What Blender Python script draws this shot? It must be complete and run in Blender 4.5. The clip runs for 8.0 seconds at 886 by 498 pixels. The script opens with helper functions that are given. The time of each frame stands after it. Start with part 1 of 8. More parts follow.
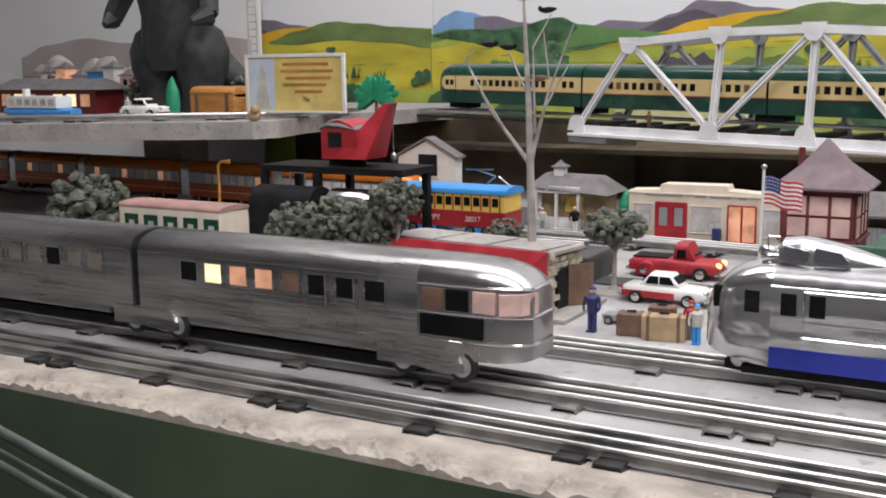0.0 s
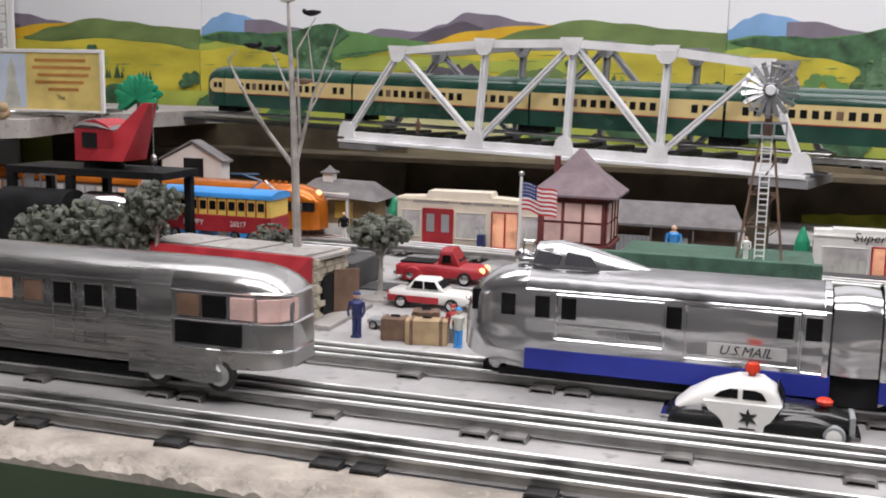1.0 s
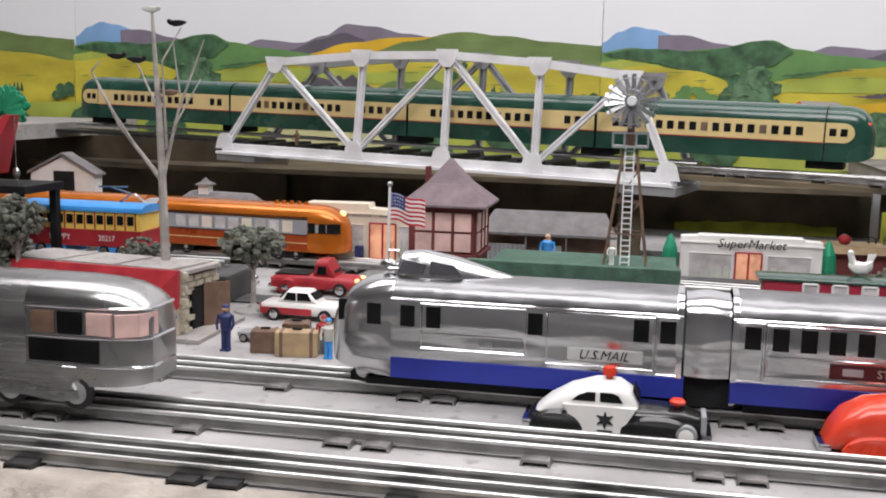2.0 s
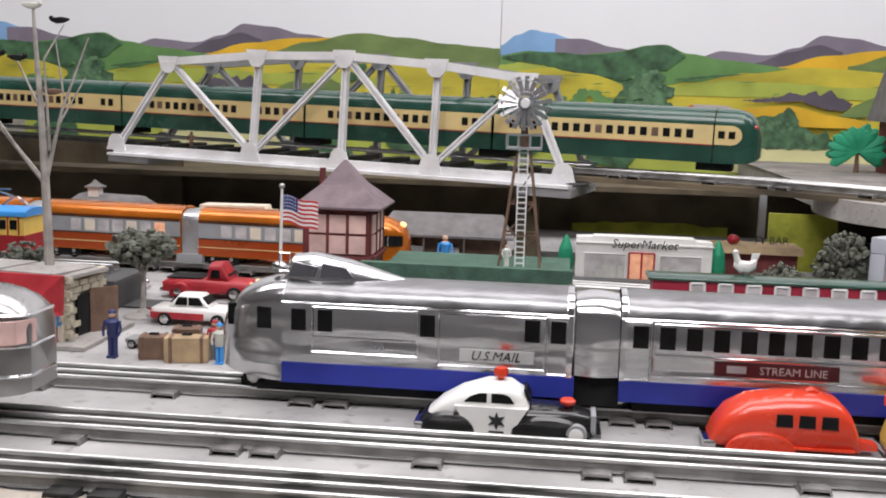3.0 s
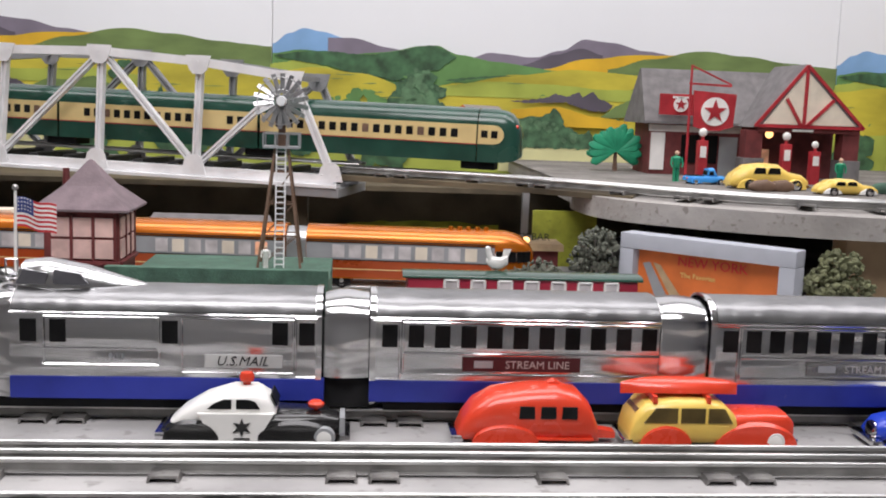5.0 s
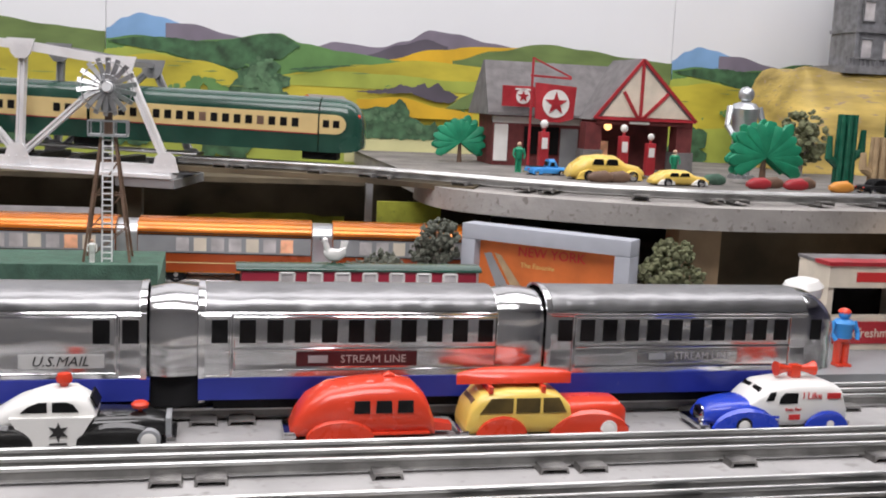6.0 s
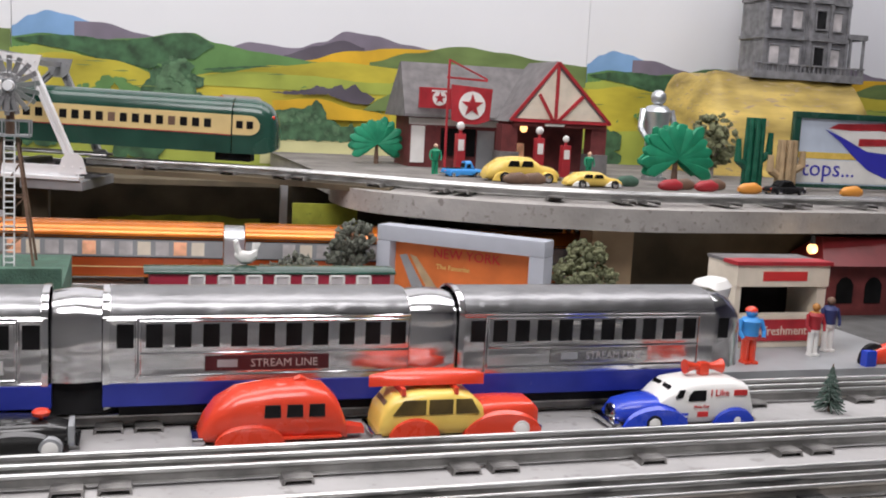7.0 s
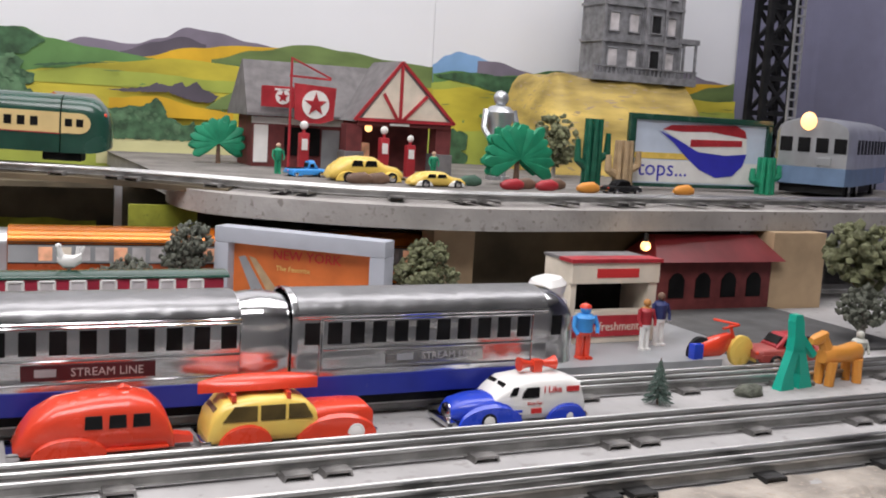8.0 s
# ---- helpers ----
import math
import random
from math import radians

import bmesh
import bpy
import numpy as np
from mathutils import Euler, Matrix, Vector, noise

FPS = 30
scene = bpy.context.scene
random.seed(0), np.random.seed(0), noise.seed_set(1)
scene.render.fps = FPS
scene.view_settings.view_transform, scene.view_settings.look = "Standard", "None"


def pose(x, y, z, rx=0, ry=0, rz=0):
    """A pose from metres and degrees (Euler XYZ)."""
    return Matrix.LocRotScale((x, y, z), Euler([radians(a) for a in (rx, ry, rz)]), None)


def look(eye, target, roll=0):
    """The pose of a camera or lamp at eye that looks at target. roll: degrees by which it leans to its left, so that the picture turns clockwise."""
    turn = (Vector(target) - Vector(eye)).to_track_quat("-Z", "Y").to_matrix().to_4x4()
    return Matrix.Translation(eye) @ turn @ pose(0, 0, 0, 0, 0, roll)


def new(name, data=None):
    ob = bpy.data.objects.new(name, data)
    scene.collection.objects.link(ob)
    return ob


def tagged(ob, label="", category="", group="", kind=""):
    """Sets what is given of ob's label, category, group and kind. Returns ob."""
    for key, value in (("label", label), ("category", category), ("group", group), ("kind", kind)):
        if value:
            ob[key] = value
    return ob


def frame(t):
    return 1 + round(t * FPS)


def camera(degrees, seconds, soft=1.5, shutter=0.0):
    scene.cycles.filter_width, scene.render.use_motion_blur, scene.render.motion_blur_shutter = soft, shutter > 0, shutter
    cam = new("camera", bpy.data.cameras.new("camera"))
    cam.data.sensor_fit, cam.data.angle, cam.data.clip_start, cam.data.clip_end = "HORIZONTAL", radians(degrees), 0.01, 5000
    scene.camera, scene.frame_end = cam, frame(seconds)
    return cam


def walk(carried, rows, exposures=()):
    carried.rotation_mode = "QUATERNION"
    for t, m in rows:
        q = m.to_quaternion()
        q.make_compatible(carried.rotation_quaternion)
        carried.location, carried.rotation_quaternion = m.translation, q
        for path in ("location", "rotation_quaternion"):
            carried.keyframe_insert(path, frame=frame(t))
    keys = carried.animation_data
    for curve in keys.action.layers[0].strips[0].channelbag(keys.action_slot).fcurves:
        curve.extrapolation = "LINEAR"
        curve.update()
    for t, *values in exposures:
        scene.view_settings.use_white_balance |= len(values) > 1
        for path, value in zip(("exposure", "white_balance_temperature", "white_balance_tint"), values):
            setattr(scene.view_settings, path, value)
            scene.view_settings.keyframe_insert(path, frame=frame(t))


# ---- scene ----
cam = camera(45.9, 8.0, soft=1.9)
PATH = [
    (0, (0.12, 0.113, 0.227), (-0.854, 1.826, -0.113), -0.7),
    (0.5, (0.128, 0.122, 0.227), (-0.622, 1.944, -0.113), 0.1),
    (1, (0.128, 0.125, 0.223), (-0.461, 2.009, -0.1), 1.2),
    (1.5, (0.139, 0.123, 0.224), (-0.339, 2.041, -0.08), 1.3),
    (2.8, (0.159, 0.135, 0.222), (-0.104, 2.095, -0.072), 1.5),
    (3, (0.16, 0.133, 0.223), (-0.061, 2.1, -0.067), 1.6),
    (3.5, (0.166, 0.135, 0.223), (0.008, 2.108, -0.064), 1.6),
    (4, (0.175, 0.139, 0.222), (0.136, 2.119, -0.057), 1.7),
    (4.2, (0.18, 0.139, 0.222), (0.198, 2.119, -0.053), 1.9),
    (5.5, (0.199, 0.153, 0.221), (0.485, 2.112, -0.061), 2.2),
    (6, (0.207, 0.158, 0.22), (0.653, 2.088, -0.061), 2.7),
    (6.5, (0.208, 0.158, 0.22), (0.72, 2.072, -0.055), 2.8),
    (7, (0.214, 0.16, 0.219), (0.805, 2.052, -0.05), 3.0),
    (7.5, (0.222, 0.159, 0.22), (0.907, 2.02, -0.042), 3.1),
    (8, (0.231, 0.161, 0.22), (1.078, 1.955, -0.035), 3.4),
]
walk(cam, [(t, look(e, g, r)) for t, e, g, r in PATH])

# ---- world and light ----
world = bpy.data.worlds.new("room_air")
scene.world = world
world.use_nodes = True
world.node_tree.nodes["Background"].inputs[0].default_value = (0.9, 0.93, 1.0, 1)
world.node_tree.nodes["Background"].inputs[1].default_value = 0.05
scene.view_settings.exposure = 0.0


def area_lamp(name, eye, target, sx, sy, watts, colour):
    d = bpy.data.lights.new(name, "AREA")
    d.shape, d.size, d.size_y, d.energy, d.color = "RECTANGLE", sx, sy, watts, colour
    ob = new(name, d)
    ob.matrix_world = look(eye, target)
    return ob


# two rows of ceiling tubes over the front of the layout
area_lamp("ceiling_tube_light", (0.12, 0.15, 1.25), (0.15, 0.72, 0), 1.2, 0.6, 19, (1.0, 0.965, 0.985))
area_lamp("ceiling_tube_light", (0.40, 1.30, 1.52), (0.40, 1.55, 0), 3.3, 0.8, 36, (1.0, 0.965, 0.995))

# ---- materials ----


def mat(name, colour, rough=0.6, metal=0.0, vary=0.25, scale=60.0, bump=0.15, emit=0.0, coat=0.0, spots=None, stretch=(1, 1, 1), per_piece=0.0, wave=0.0):
    m = bpy.data.materials.new(name)
    m.use_nodes = True
    nt = m.node_tree
    b = nt.nodes["Principled BSDF"]
    b.inputs["Roughness"].default_value = rough
    b.inputs["Metallic"].default_value = metal
    b.inputs["Coat Weight"].default_value = coat
    tc = nt.nodes.new("ShaderNodeTexCoord")
    mp = nt.nodes.new("ShaderNodeMapping")
    mp.inputs["Scale"].default_value = stretch
    nt.links.new(tc.outputs["Object"], mp.inputs[0])
    n1 = nt.nodes.new("ShaderNodeTexNoise")
    n1.inputs["Scale"].default_value = scale
    n1.inputs["Detail"].default_value = 6
    n2 = nt.nodes.new("ShaderNodeTexNoise")
    n2.inputs["Scale"].default_value = scale * 7
    n2.inputs["Detail"].default_value = 3
    for n in (n1, n2):
        nt.links.new(mp.outputs[0], n.inputs[0])
    ramp = nt.nodes.new("ShaderNodeValToRGB")
    lo = tuple(c * (1 - vary) for c in colour)
    hi = tuple(min(1, c * (1 + vary * 0.7) + 0.02 * vary) for c in colour)
    ramp.color_ramp.elements[0].position, ramp.color_ramp.elements[1].position = 0.32, 0.68
    ramp.color_ramp.elements[0].color, ramp.color_ramp.elements[1].color = (*lo, 1), (*hi, 1)
    nt.links.new(n1.outputs[0], ramp.inputs[0])
    out = ramp.outputs[0]
    if spots:
        r2 = nt.nodes.new("ShaderNodeValToRGB")
        r2.color_ramp.elements[0].position, r2.color_ramp.elements[1].position = spots[1], spots[1] + 0.08
        mix = nt.nodes.new("ShaderNodeMix")
        mix.data_type = "RGBA"
        nt.links.new(n2.outputs[0], r2.inputs[0])
        nt.links.new(r2.outputs[0], mix.inputs[0])
        nt.links.new(out, mix.inputs[6])
        mix.inputs[7].default_value = (*spots[0], 1)
        out = mix.outputs[2]
    if per_piece:
        oi = nt.nodes.new("ShaderNodeObjectInfo")
        mr = nt.nodes.new("ShaderNodeMapRange")
        mr.inputs[3].default_value, mr.inputs[4].default_value = 1 - per_piece, 1 + per_piece
        hs = nt.nodes.new("ShaderNodeHueSaturation")
        nt.links.new(oi.outputs["Random"], mr.inputs[0])
        nt.links.new(mr.outputs[0], hs.inputs["Value"])
        nt.links.new(out, hs.inputs["Color"])
        out = hs.outputs[0]
    nt.links.new(out, b.inputs["Base Color"])
    rr = nt.nodes.new("ShaderNodeMapRange")
    rr.inputs[3].default_value, rr.inputs[4].default_value = max(0.02, rough * 0.75), min(1, rough * 1.3)
    nt.links.new(n1.outputs[0], rr.inputs[0])
    nt.links.new(rr.outputs[0], b.inputs["Roughness"])
    if bump:
        bp = nt.nodes.new("ShaderNodeBump")
        bp.inputs["Strength"].default_value = bump
        bp.inputs["Distance"].default_value = 0.001
        nt.links.new(n2.outputs[0], bp.inputs["Height"])
        nt.links.new(bp.outputs[0], b.inputs["Normal"])
    if wave:
        n3 = nt.nodes.new("ShaderNodeTexNoise")
        n3.inputs["Scale"].default_value = scale * 2.2
        n3.inputs["Detail"].default_value = 1
        nt.links.new(mp.outputs[0], n3.inputs[0])
        bw = nt.nodes.new("ShaderNodeBump")
        bw.inputs["Strength"].default_value = 1.0
        bw.inputs["Distance"].default_value = wave
        nt.links.new(n3.outputs[0], bw.inputs["Height"])
        if bump:
            nt.links.new(bp.outputs[0], bw.inputs["Normal"])
        nt.links.new(bw.outputs[0], b.inputs["Normal"])
    if emit:
        nt.links.new(out, b.inputs["Emission Color"])
        b.inputs["Emission Strength"].default_value = emit
    return m


CHROME = mat("polished_tin", (0.68, 0.68, 0.69), 0.15, 1.0, 0.16, 16, 0.05, wave=0.0026, stretch=(0.6, 1, 1.6))
TIN_BODY = mat("soft_polished_tin", (0.68, 0.68, 0.69), 0.20, 1.0, 0.22, 13, 0.07, wave=0.0042, stretch=(0.4, 1, 2.0))
TIN_ROOF = mat("dusty_tin_roof", (0.27, 0.27, 0.275), 0.36, 0.9, 0.16, 30, 0.12, wave=0.0012)
STEEL = mat("brushed_nickel", (0.44, 0.435, 0.43), 0.27, 0.92, 0.40, 22, 0.15, stretch=(0.4, 1, 3), wave=0.0012)
CUPOLA_TIN = mat("bright_tin", (0.62, 0.62, 0.63), 0.25, 1.0, 0.2, 20, 0.06, wave=0.002)
NICKEL_CAP = mat("polished_nickel", (0.50, 0.495, 0.49), 0.27, 1.0, 0.2, 16, 0.06, wave=0.0016)
RAIL = mat("tinplate_rail", (0.64, 0.64, 0.63), 0.32, 0.9, 0.5, 18, 0.2, stretch=(0.5, 1, 1))
RAIL_WEB = mat("dull_rail_web", (0.27, 0.265, 0.255), 0.5, 0.6, 0.4, 40, 0.2)
TIE = mat("tinplate_tie", (0.32, 0.31, 0.30), 0.42, 0.75, 0.4, 90, 0.3)
FOLD_GREY = mat("grey_green_fold_tone", (0.10, 0.115, 0.10), 0.5, 0.4, 0.3, 40, 0.1)
TIE_BLACK = mat("blackened_tie", (0.03, 0.03, 0.03), 0.5, 0.3, 0.4, 90, 0.3)
TABLE = mat("grey_painted_board", (0.40, 0.39, 0.385), 0.85, 0, 0.26, 11, 0.6, spots=((0.29, 0.28, 0.27), 0.60))
PLASTER = mat("cream_plaster_rim", (0.37, 0.33, 0.285), 0.9, 0, 0.35, 30, 1.0, spots=((0.40, 0.34, 0.28), 0.6))
CLOTH = mat("dark_green_cloth", (0.048, 0.078, 0.040), 0.95, 0, 0.35, 6, 0.6)
CONCRETE = mat("grey_felted_shelf", (0.36, 0.34, 0.32), 0.95, 0, 0.2, 20, 0.9, spots=((0.24, 0.22, 0.20), 0.6))
WHITE_WALL = mat("white_wall", (0.78, 0.78, 0.78), 0.8, 0, 0.05, 3, 0.1)
DARK = mat("matt_black", (0.012, 0.012, 0.013), 0.6, 0, 0.3, 50, 0.1)
BLACK_PLASTIC = mat("gloss_black_plastic", (0.012, 0.012, 0.012), 0.2, 0, 0.2, 30, 0.05, coat=0.3)
GLASS_DARK = mat("dark_window", (0.004, 0.004, 0.0045), 0.5, 0, 0.3, 40, 0.0)
for matt in (DARK, GLASS_DARK):
    matt.node_tree.nodes["Principled BSDF"].inputs["Specular IOR Level"].default_value = 0.15
LIME_BOARD = mat("lime_painted_board", (0.42, 0.44, 0.05), 0.85, 0, 0.35, 30, 0.3, spots=((0.2, 0.25, 0.04), 0.64))
BLUE = mat("blue_enamel", (0.02, 0.035, 0.32), 0.35, 0.1, 0.3, 18, 0.15, spots=((0.10, 0.10, 0.30), 0.72))
RED_PLASTIC = mat("red_plastic", (0.75, 0.06, 0.025), 0.25, 0, 0.12, 25, 0.03, coat=0.3)
YELLOW_PLASTIC = mat("yellow_plastic", (0.85, 0.60, 0.13), 0.28, 0, 0.12, 25, 0.03, coat=0.2)
WHITE_PLASTIC = mat("white_plastic", (0.82, 0.81, 0.78), 0.3, 0, 0.05, 25, 0.03, coat=0.2)
BLUE_PLASTIC = mat("blue_plastic", (0.02, 0.06, 0.55), 0.25, 0, 0.15, 25, 0.03, coat=0.3)
GREY_PLASTIC = mat("grey_plastic", (0.30, 0.31, 0.32), 0.4, 0, 0.15, 30, 0.05)
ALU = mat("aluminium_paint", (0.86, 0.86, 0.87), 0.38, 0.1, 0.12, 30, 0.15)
# darker copy of ALU: shade painted into the far truss, plain grey elsewhere
ALU_SHADE = mat("shaded_and_grey_aluminium", (0.34, 0.34, 0.35), 0.5, 0.4, 0.2, 30, 0.15)
TRAIN_GREEN = mat("dark_green_enamel", (0.012, 0.06, 0.04), 0.25, 0, 0.25, 20, 0.05, coat=0.4)
TRAIN_CREAM = mat("cream_enamel", (0.72, 0.56, 0.26), 0.35, 0, 0.12, 20, 0.05)
ORANGE = mat("orange_enamel", (0.62, 0.17, 0.012), 0.22, 0.45, 0.2, 20, 0.06, coat=0.3)
ORANGE_RED = mat("red_orange_enamel", (0.42, 0.07, 0.012), 0.28, 0.3, 0.2, 20, 0.06, coat=0.2)
PLATE_MAROON = mat("dark_maroon_plate", (0.065, 0.010, 0.014), 0.45, 0.2, 0.3, 25, 0.05)
PLATE_GREY = mat("grey_white_plate", (0.52, 0.52, 0.51), 0.45, 0.1, 0.15, 40, 0.1)
SHELF_PAINT = mat("grey_brown_painted_ground", (0.20, 0.185, 0.17), 0.95, 0, 0.4, 14, 0.8, spots=((0.12, 0.11, 0.09), 0.6))
MAROON = mat("maroon_enamel", (0.16, 0.015, 0.018), 0.35, 0, 0.25, 25, 0.05)
LIT = mat("lit_window", (1.0, 0.72, 0.40), 0.5, 0, 0.3, 60, 0.0, emit=1.2)
LIT_SOFT = mat("dim_lit_window", (0.80, 0.40, 0.24), 0.5, 0, 0.35, 60, 0.0, emit=0.3)
PALE_PANE = mat("pale_frosted_pane", (0.55, 0.52, 0.52), 0.4, 0, 0.3, 50, 0.05)
# a small emission puts a glow into the pink, without a lamp behind
PINK_PANE = mat("pink_pane_with_faint_glow", (0.66, 0.44, 0.40), 0.5, 0, 0.25, 50, 0.05, emit=0.08)
BULB = mat("glowing_bulb", (1.0, 0.52, 0.20), 0.5, 0, 0.02, 10, 0.0, emit=2.2)
BRICK_DARK = mat("dark_red_wall", (0.16, 0.03, 0.03), 0.7, 0, 0.3, 60, 0.3)
ROOF_MAUVE = mat("mauve_grey_shingle", (0.20, 0.15, 0.165), 0.85, 0, 0.25, 60, 0.4)
STONE = mat("pale_stone_block", (0.52, 0.47, 0.36), 0.85, 0, 0.25, 90, 0.5, per_piece=0.22)
MORTAR = mat("dark_mortar", (0.16, 0.14, 0.11), 0.9, 0, 0.3, 90, 0.3)
RED_PAINT = mat("red_paint", (0.40, 0.022, 0.032), 0.45, 0, 0.25, 40, 0.15)
CREAM_WALL = mat("cream_plastic_wall", (0.74, 0.66, 0.54), 0.6, 0, 0.12, 40, 0.15)
WHITE_PAINT = mat("white_paint", (0.80, 0.79, 0.76), 0.5, 0, 0.08, 40, 0.15)
ROOF_GREY = mat("grey_roof", (0.17, 0.16, 0.16), 0.85, 0, 0.25, 60, 0.4)
LICHEN = mat("grey_green_lichen", (0.12, 0.13, 0.10), 0.95, 0, 0.5, 120, 1.0, spots=((0.20, 0.20, 0.16), 0.58))
LICHEN_GREEN = mat("olive_lichen", (0.15, 0.16, 0.08), 0.95, 0, 0.5, 120, 1.0, spots=((0.28, 0.27, 0.17), 0.6))
TWIG = mat("grey_twig", (0.38, 0.35, 0.32), 0.8, 0, 0.3, 80, 0.6)
PLASTIC_GREEN = mat("green_plastic_tree", (0.01, 0.26, 0.13), 0.5, 0, 0.2, 60, 0.2)
CAB_GLASS = mat("smoky_cab_glass", (0.09, 0.09, 0.10), 0.15, 0, 0.3, 40, 0.05, coat=0.5)
CACTUS_GREEN = mat("dark_green_glass", (0.012, 0.11, 0.065), 0.2, 0, 0.3, 60, 0.1, coat=0.4)
DIM_PANE = mat("dim_brownish_pane", (0.20, 0.175, 0.15), 0.4, 0, 0.35, 50, 0.05)
FAN = mat("grey_tin_fan", (0.50, 0.50, 0.51), 0.32, 0.7, 0.25, 60, 0.1)
BROWN_GLASS = mat("dark_yellow_interior", (0.10, 0.065, 0.01), 0.5, 0, 0.5, 60, 0.05)
BROWN = mat("brown_plastic", (0.17, 0.10, 0.065), 0.6, 0, 0.3, 60, 0.3)
TAN = mat("tan_card", (0.42, 0.30, 0.17), 0.7, 0, 0.25, 60, 0.3)
ORANGE_WOOD = mat("orange_stained_wood", (0.50, 0.22, 0.05), 0.55, 0, 0.3, 50, 0.3, stretch=(0.3, 1, 3))
SKIN_FLAT = mat("painted_flesh_tone", (0.62, 0.40, 0.28), 0.6, 0, 0.1, 60, 0.1)
NAVY = mat("navy_paint", (0.02, 0.03, 0.12), 0.5, 0, 0.2, 60, 0.1)
TEAL = mat("teal_rubber", (0.0, 0.38, 0.27), 0.4, 0, 0.1, 40, 0.05)
ORANGE_RUBBER = mat("orange_rubber", (0.72, 0.30, 0.05), 0.45, 0, 0.12, 40, 0.05)
BLUE_FIG = mat("sky_blue_vinyl", (0.05, 0.30, 0.72), 0.4, 0, 0.12, 40, 0.05)
PALE_VINYL = mat("pale_grey_vinyl", (0.55, 0.56, 0.50), 0.5, 0, 0.2, 40, 0.2)
STATUE = mat("charcoal_rubber", (0.022, 0.026, 0.028), 0.5, 0, 0.4, 40, 0.9)
SILVER_FIG = mat("silver_painted_figure", (0.62, 0.64, 0.66), 0.3, 0.8, 0.15, 30, 0.05)
GREY_HOUSE = mat("weathered_grey_house", (0.20, 0.20, 0.21), 0.8, 0, 0.35, 60, 0.4)
ROCK = mat("yellow_painted_rock", (0.50, 0.36, 0.09), 0.6, 0, 0.55, 11, 1.0, spots=((0.34, 0.25, 0.15), 0.60), stretch=(0.45, 1, 2.4))
# asphalt grey, also used for ground sheets that paint in shade
ROAD_AND_SHADE = mat("asphalt_and_shade_ground", (0.085, 0.085, 0.085), 0.9, 0, 0.3, 30, 0.5)
DRAPE = mat("blue_grey_drape", (0.16, 0.16, 0.24), 0.9, 0, 0.25, 6, 0.3)
GREEN_ROOF = mat("green_pebbled_roof", (0.06, 0.13, 0.09), 0.8, 0, 0.3, 90, 0.9)
TEXT_BLACK = mat("black_lettering", (0.02, 0.02, 0.02), 0.6, 0, 0.1, 40, 0.0)
TEXT_RED = mat("red_lettering", (0.6, 0.03, 0.03), 0.6, 0, 0.1, 40, 0.0)
TEXT_BLUE = mat("blue_lettering", (0.03, 0.03, 0.42), 0.6, 0, 0.1, 40, 0.0)
TEXT_GREY = mat("grey_lettering", (0.45, 0.43, 0.42), 0.5, 0.2, 0.1, 40, 0.0)
POSTER_ORANGE = mat("orange_poster", (0.66, 0.16, 0.03), 0.5, 0, 0.25, 20, 0.1)
POSTER_YELLOW = mat("yellow_poster", (0.72, 0.56, 0.18), 0.6, 0, 0.2, 25, 0.1)
POSTER_SKY = mat("pale_blue_poster", (0.58, 0.66, 0.78), 0.5, 0, 0.12, 20, 0.05)
FLAG_RED = mat("flag_red", (0.55, 0.03, 0.04), 0.6, 0, 0.1, 40, 0.1)
FLAG_BLUE = mat("flag_blue", (0.04, 0.06, 0.22), 0.6, 0, 0.1, 40, 0.1)
TAN_PILLAR = mat("tan_timber_pillar", (0.46, 0.33, 0.20), 0.8, 0, 0.2, 20, 0.3)

# brown with the shade under the shelf put into it; also plain dark boards
SHADE_BOARD = mat("shade_and_brown_board", (0.11, 0.085, 0.05), 0.9, 0, 0.5, 12, 0.4)

# mural paints
M_SKY = mat("mural_sky", (0.80, 0.81, 0.83), 0.7, 0, 0.04, 2, 0.02)
M_MAUVE = mat("mural_mauve_hill", (0.21, 0.18, 0.23), 0.7, 0, 0.2, 12, 0.02)
M_BLUE = mat("mural_blue_peak", (0.22, 0.40, 0.66), 0.7, 0, 0.3, 6, 0.02)
M_OLIVE = mat("mural_olive_hill", (0.15, 0.22, 0.065), 0.7, 0, 0.35, 9, 0.02, stretch=(1, 1, 2.5))
M_TREE = mat("mural_tree_green", (0.055, 0.13, 0.06), 0.7, 0, 0.6, 60, 0.02)
M_TREE_LIGHT = mat("mural_tree_light", (0.095, 0.19, 0.095), 0.7, 0, 0.5, 60, 0.02)
M_RIDGE = mat("mural_dark_ridge", (0.10, 0.085, 0.11), 0.7, 0, 0.3, 12, 0.02)
M_GREEN = mat("mural_dark_green", (0.045, 0.12, 0.05), 0.7, 0, 0.55, 45, 0.02)
M_MID = mat("mural_mid_green", (0.11, 0.24, 0.07), 0.7, 0, 0.3, 12, 0.02)
M_YELLOW = mat("mural_yellow_field", (0.56, 0.48, 0.045), 0.7, 0, 0.32, 7, 0.02, stretch=(1, 1, 2.5))
M_GOLD = mat("mural_gold_field", (0.70, 0.42, 0.02), 0.7, 0, 0.2, 12, 0.02)
M_LIME = mat("mural_lime_field", (0.38, 0.44, 0.07), 0.7, 0, 0.2, 12, 0.02)
M_CREAM = mat("mural_cream_path", (0.60, 0.58, 0.30), 0.7, 0, 0.15, 12, 0.02)
M_BARN = mat("mural_red_barn", (0.55, 0.10, 0.03), 0.7, 0, 0.1, 12, 0.02)
M_ROOF = mat("mural_barn_roof", (0.45, 0.40, 0.38), 0.7, 0, 0.1, 12, 0.02)

# ---- mesh helpers ----


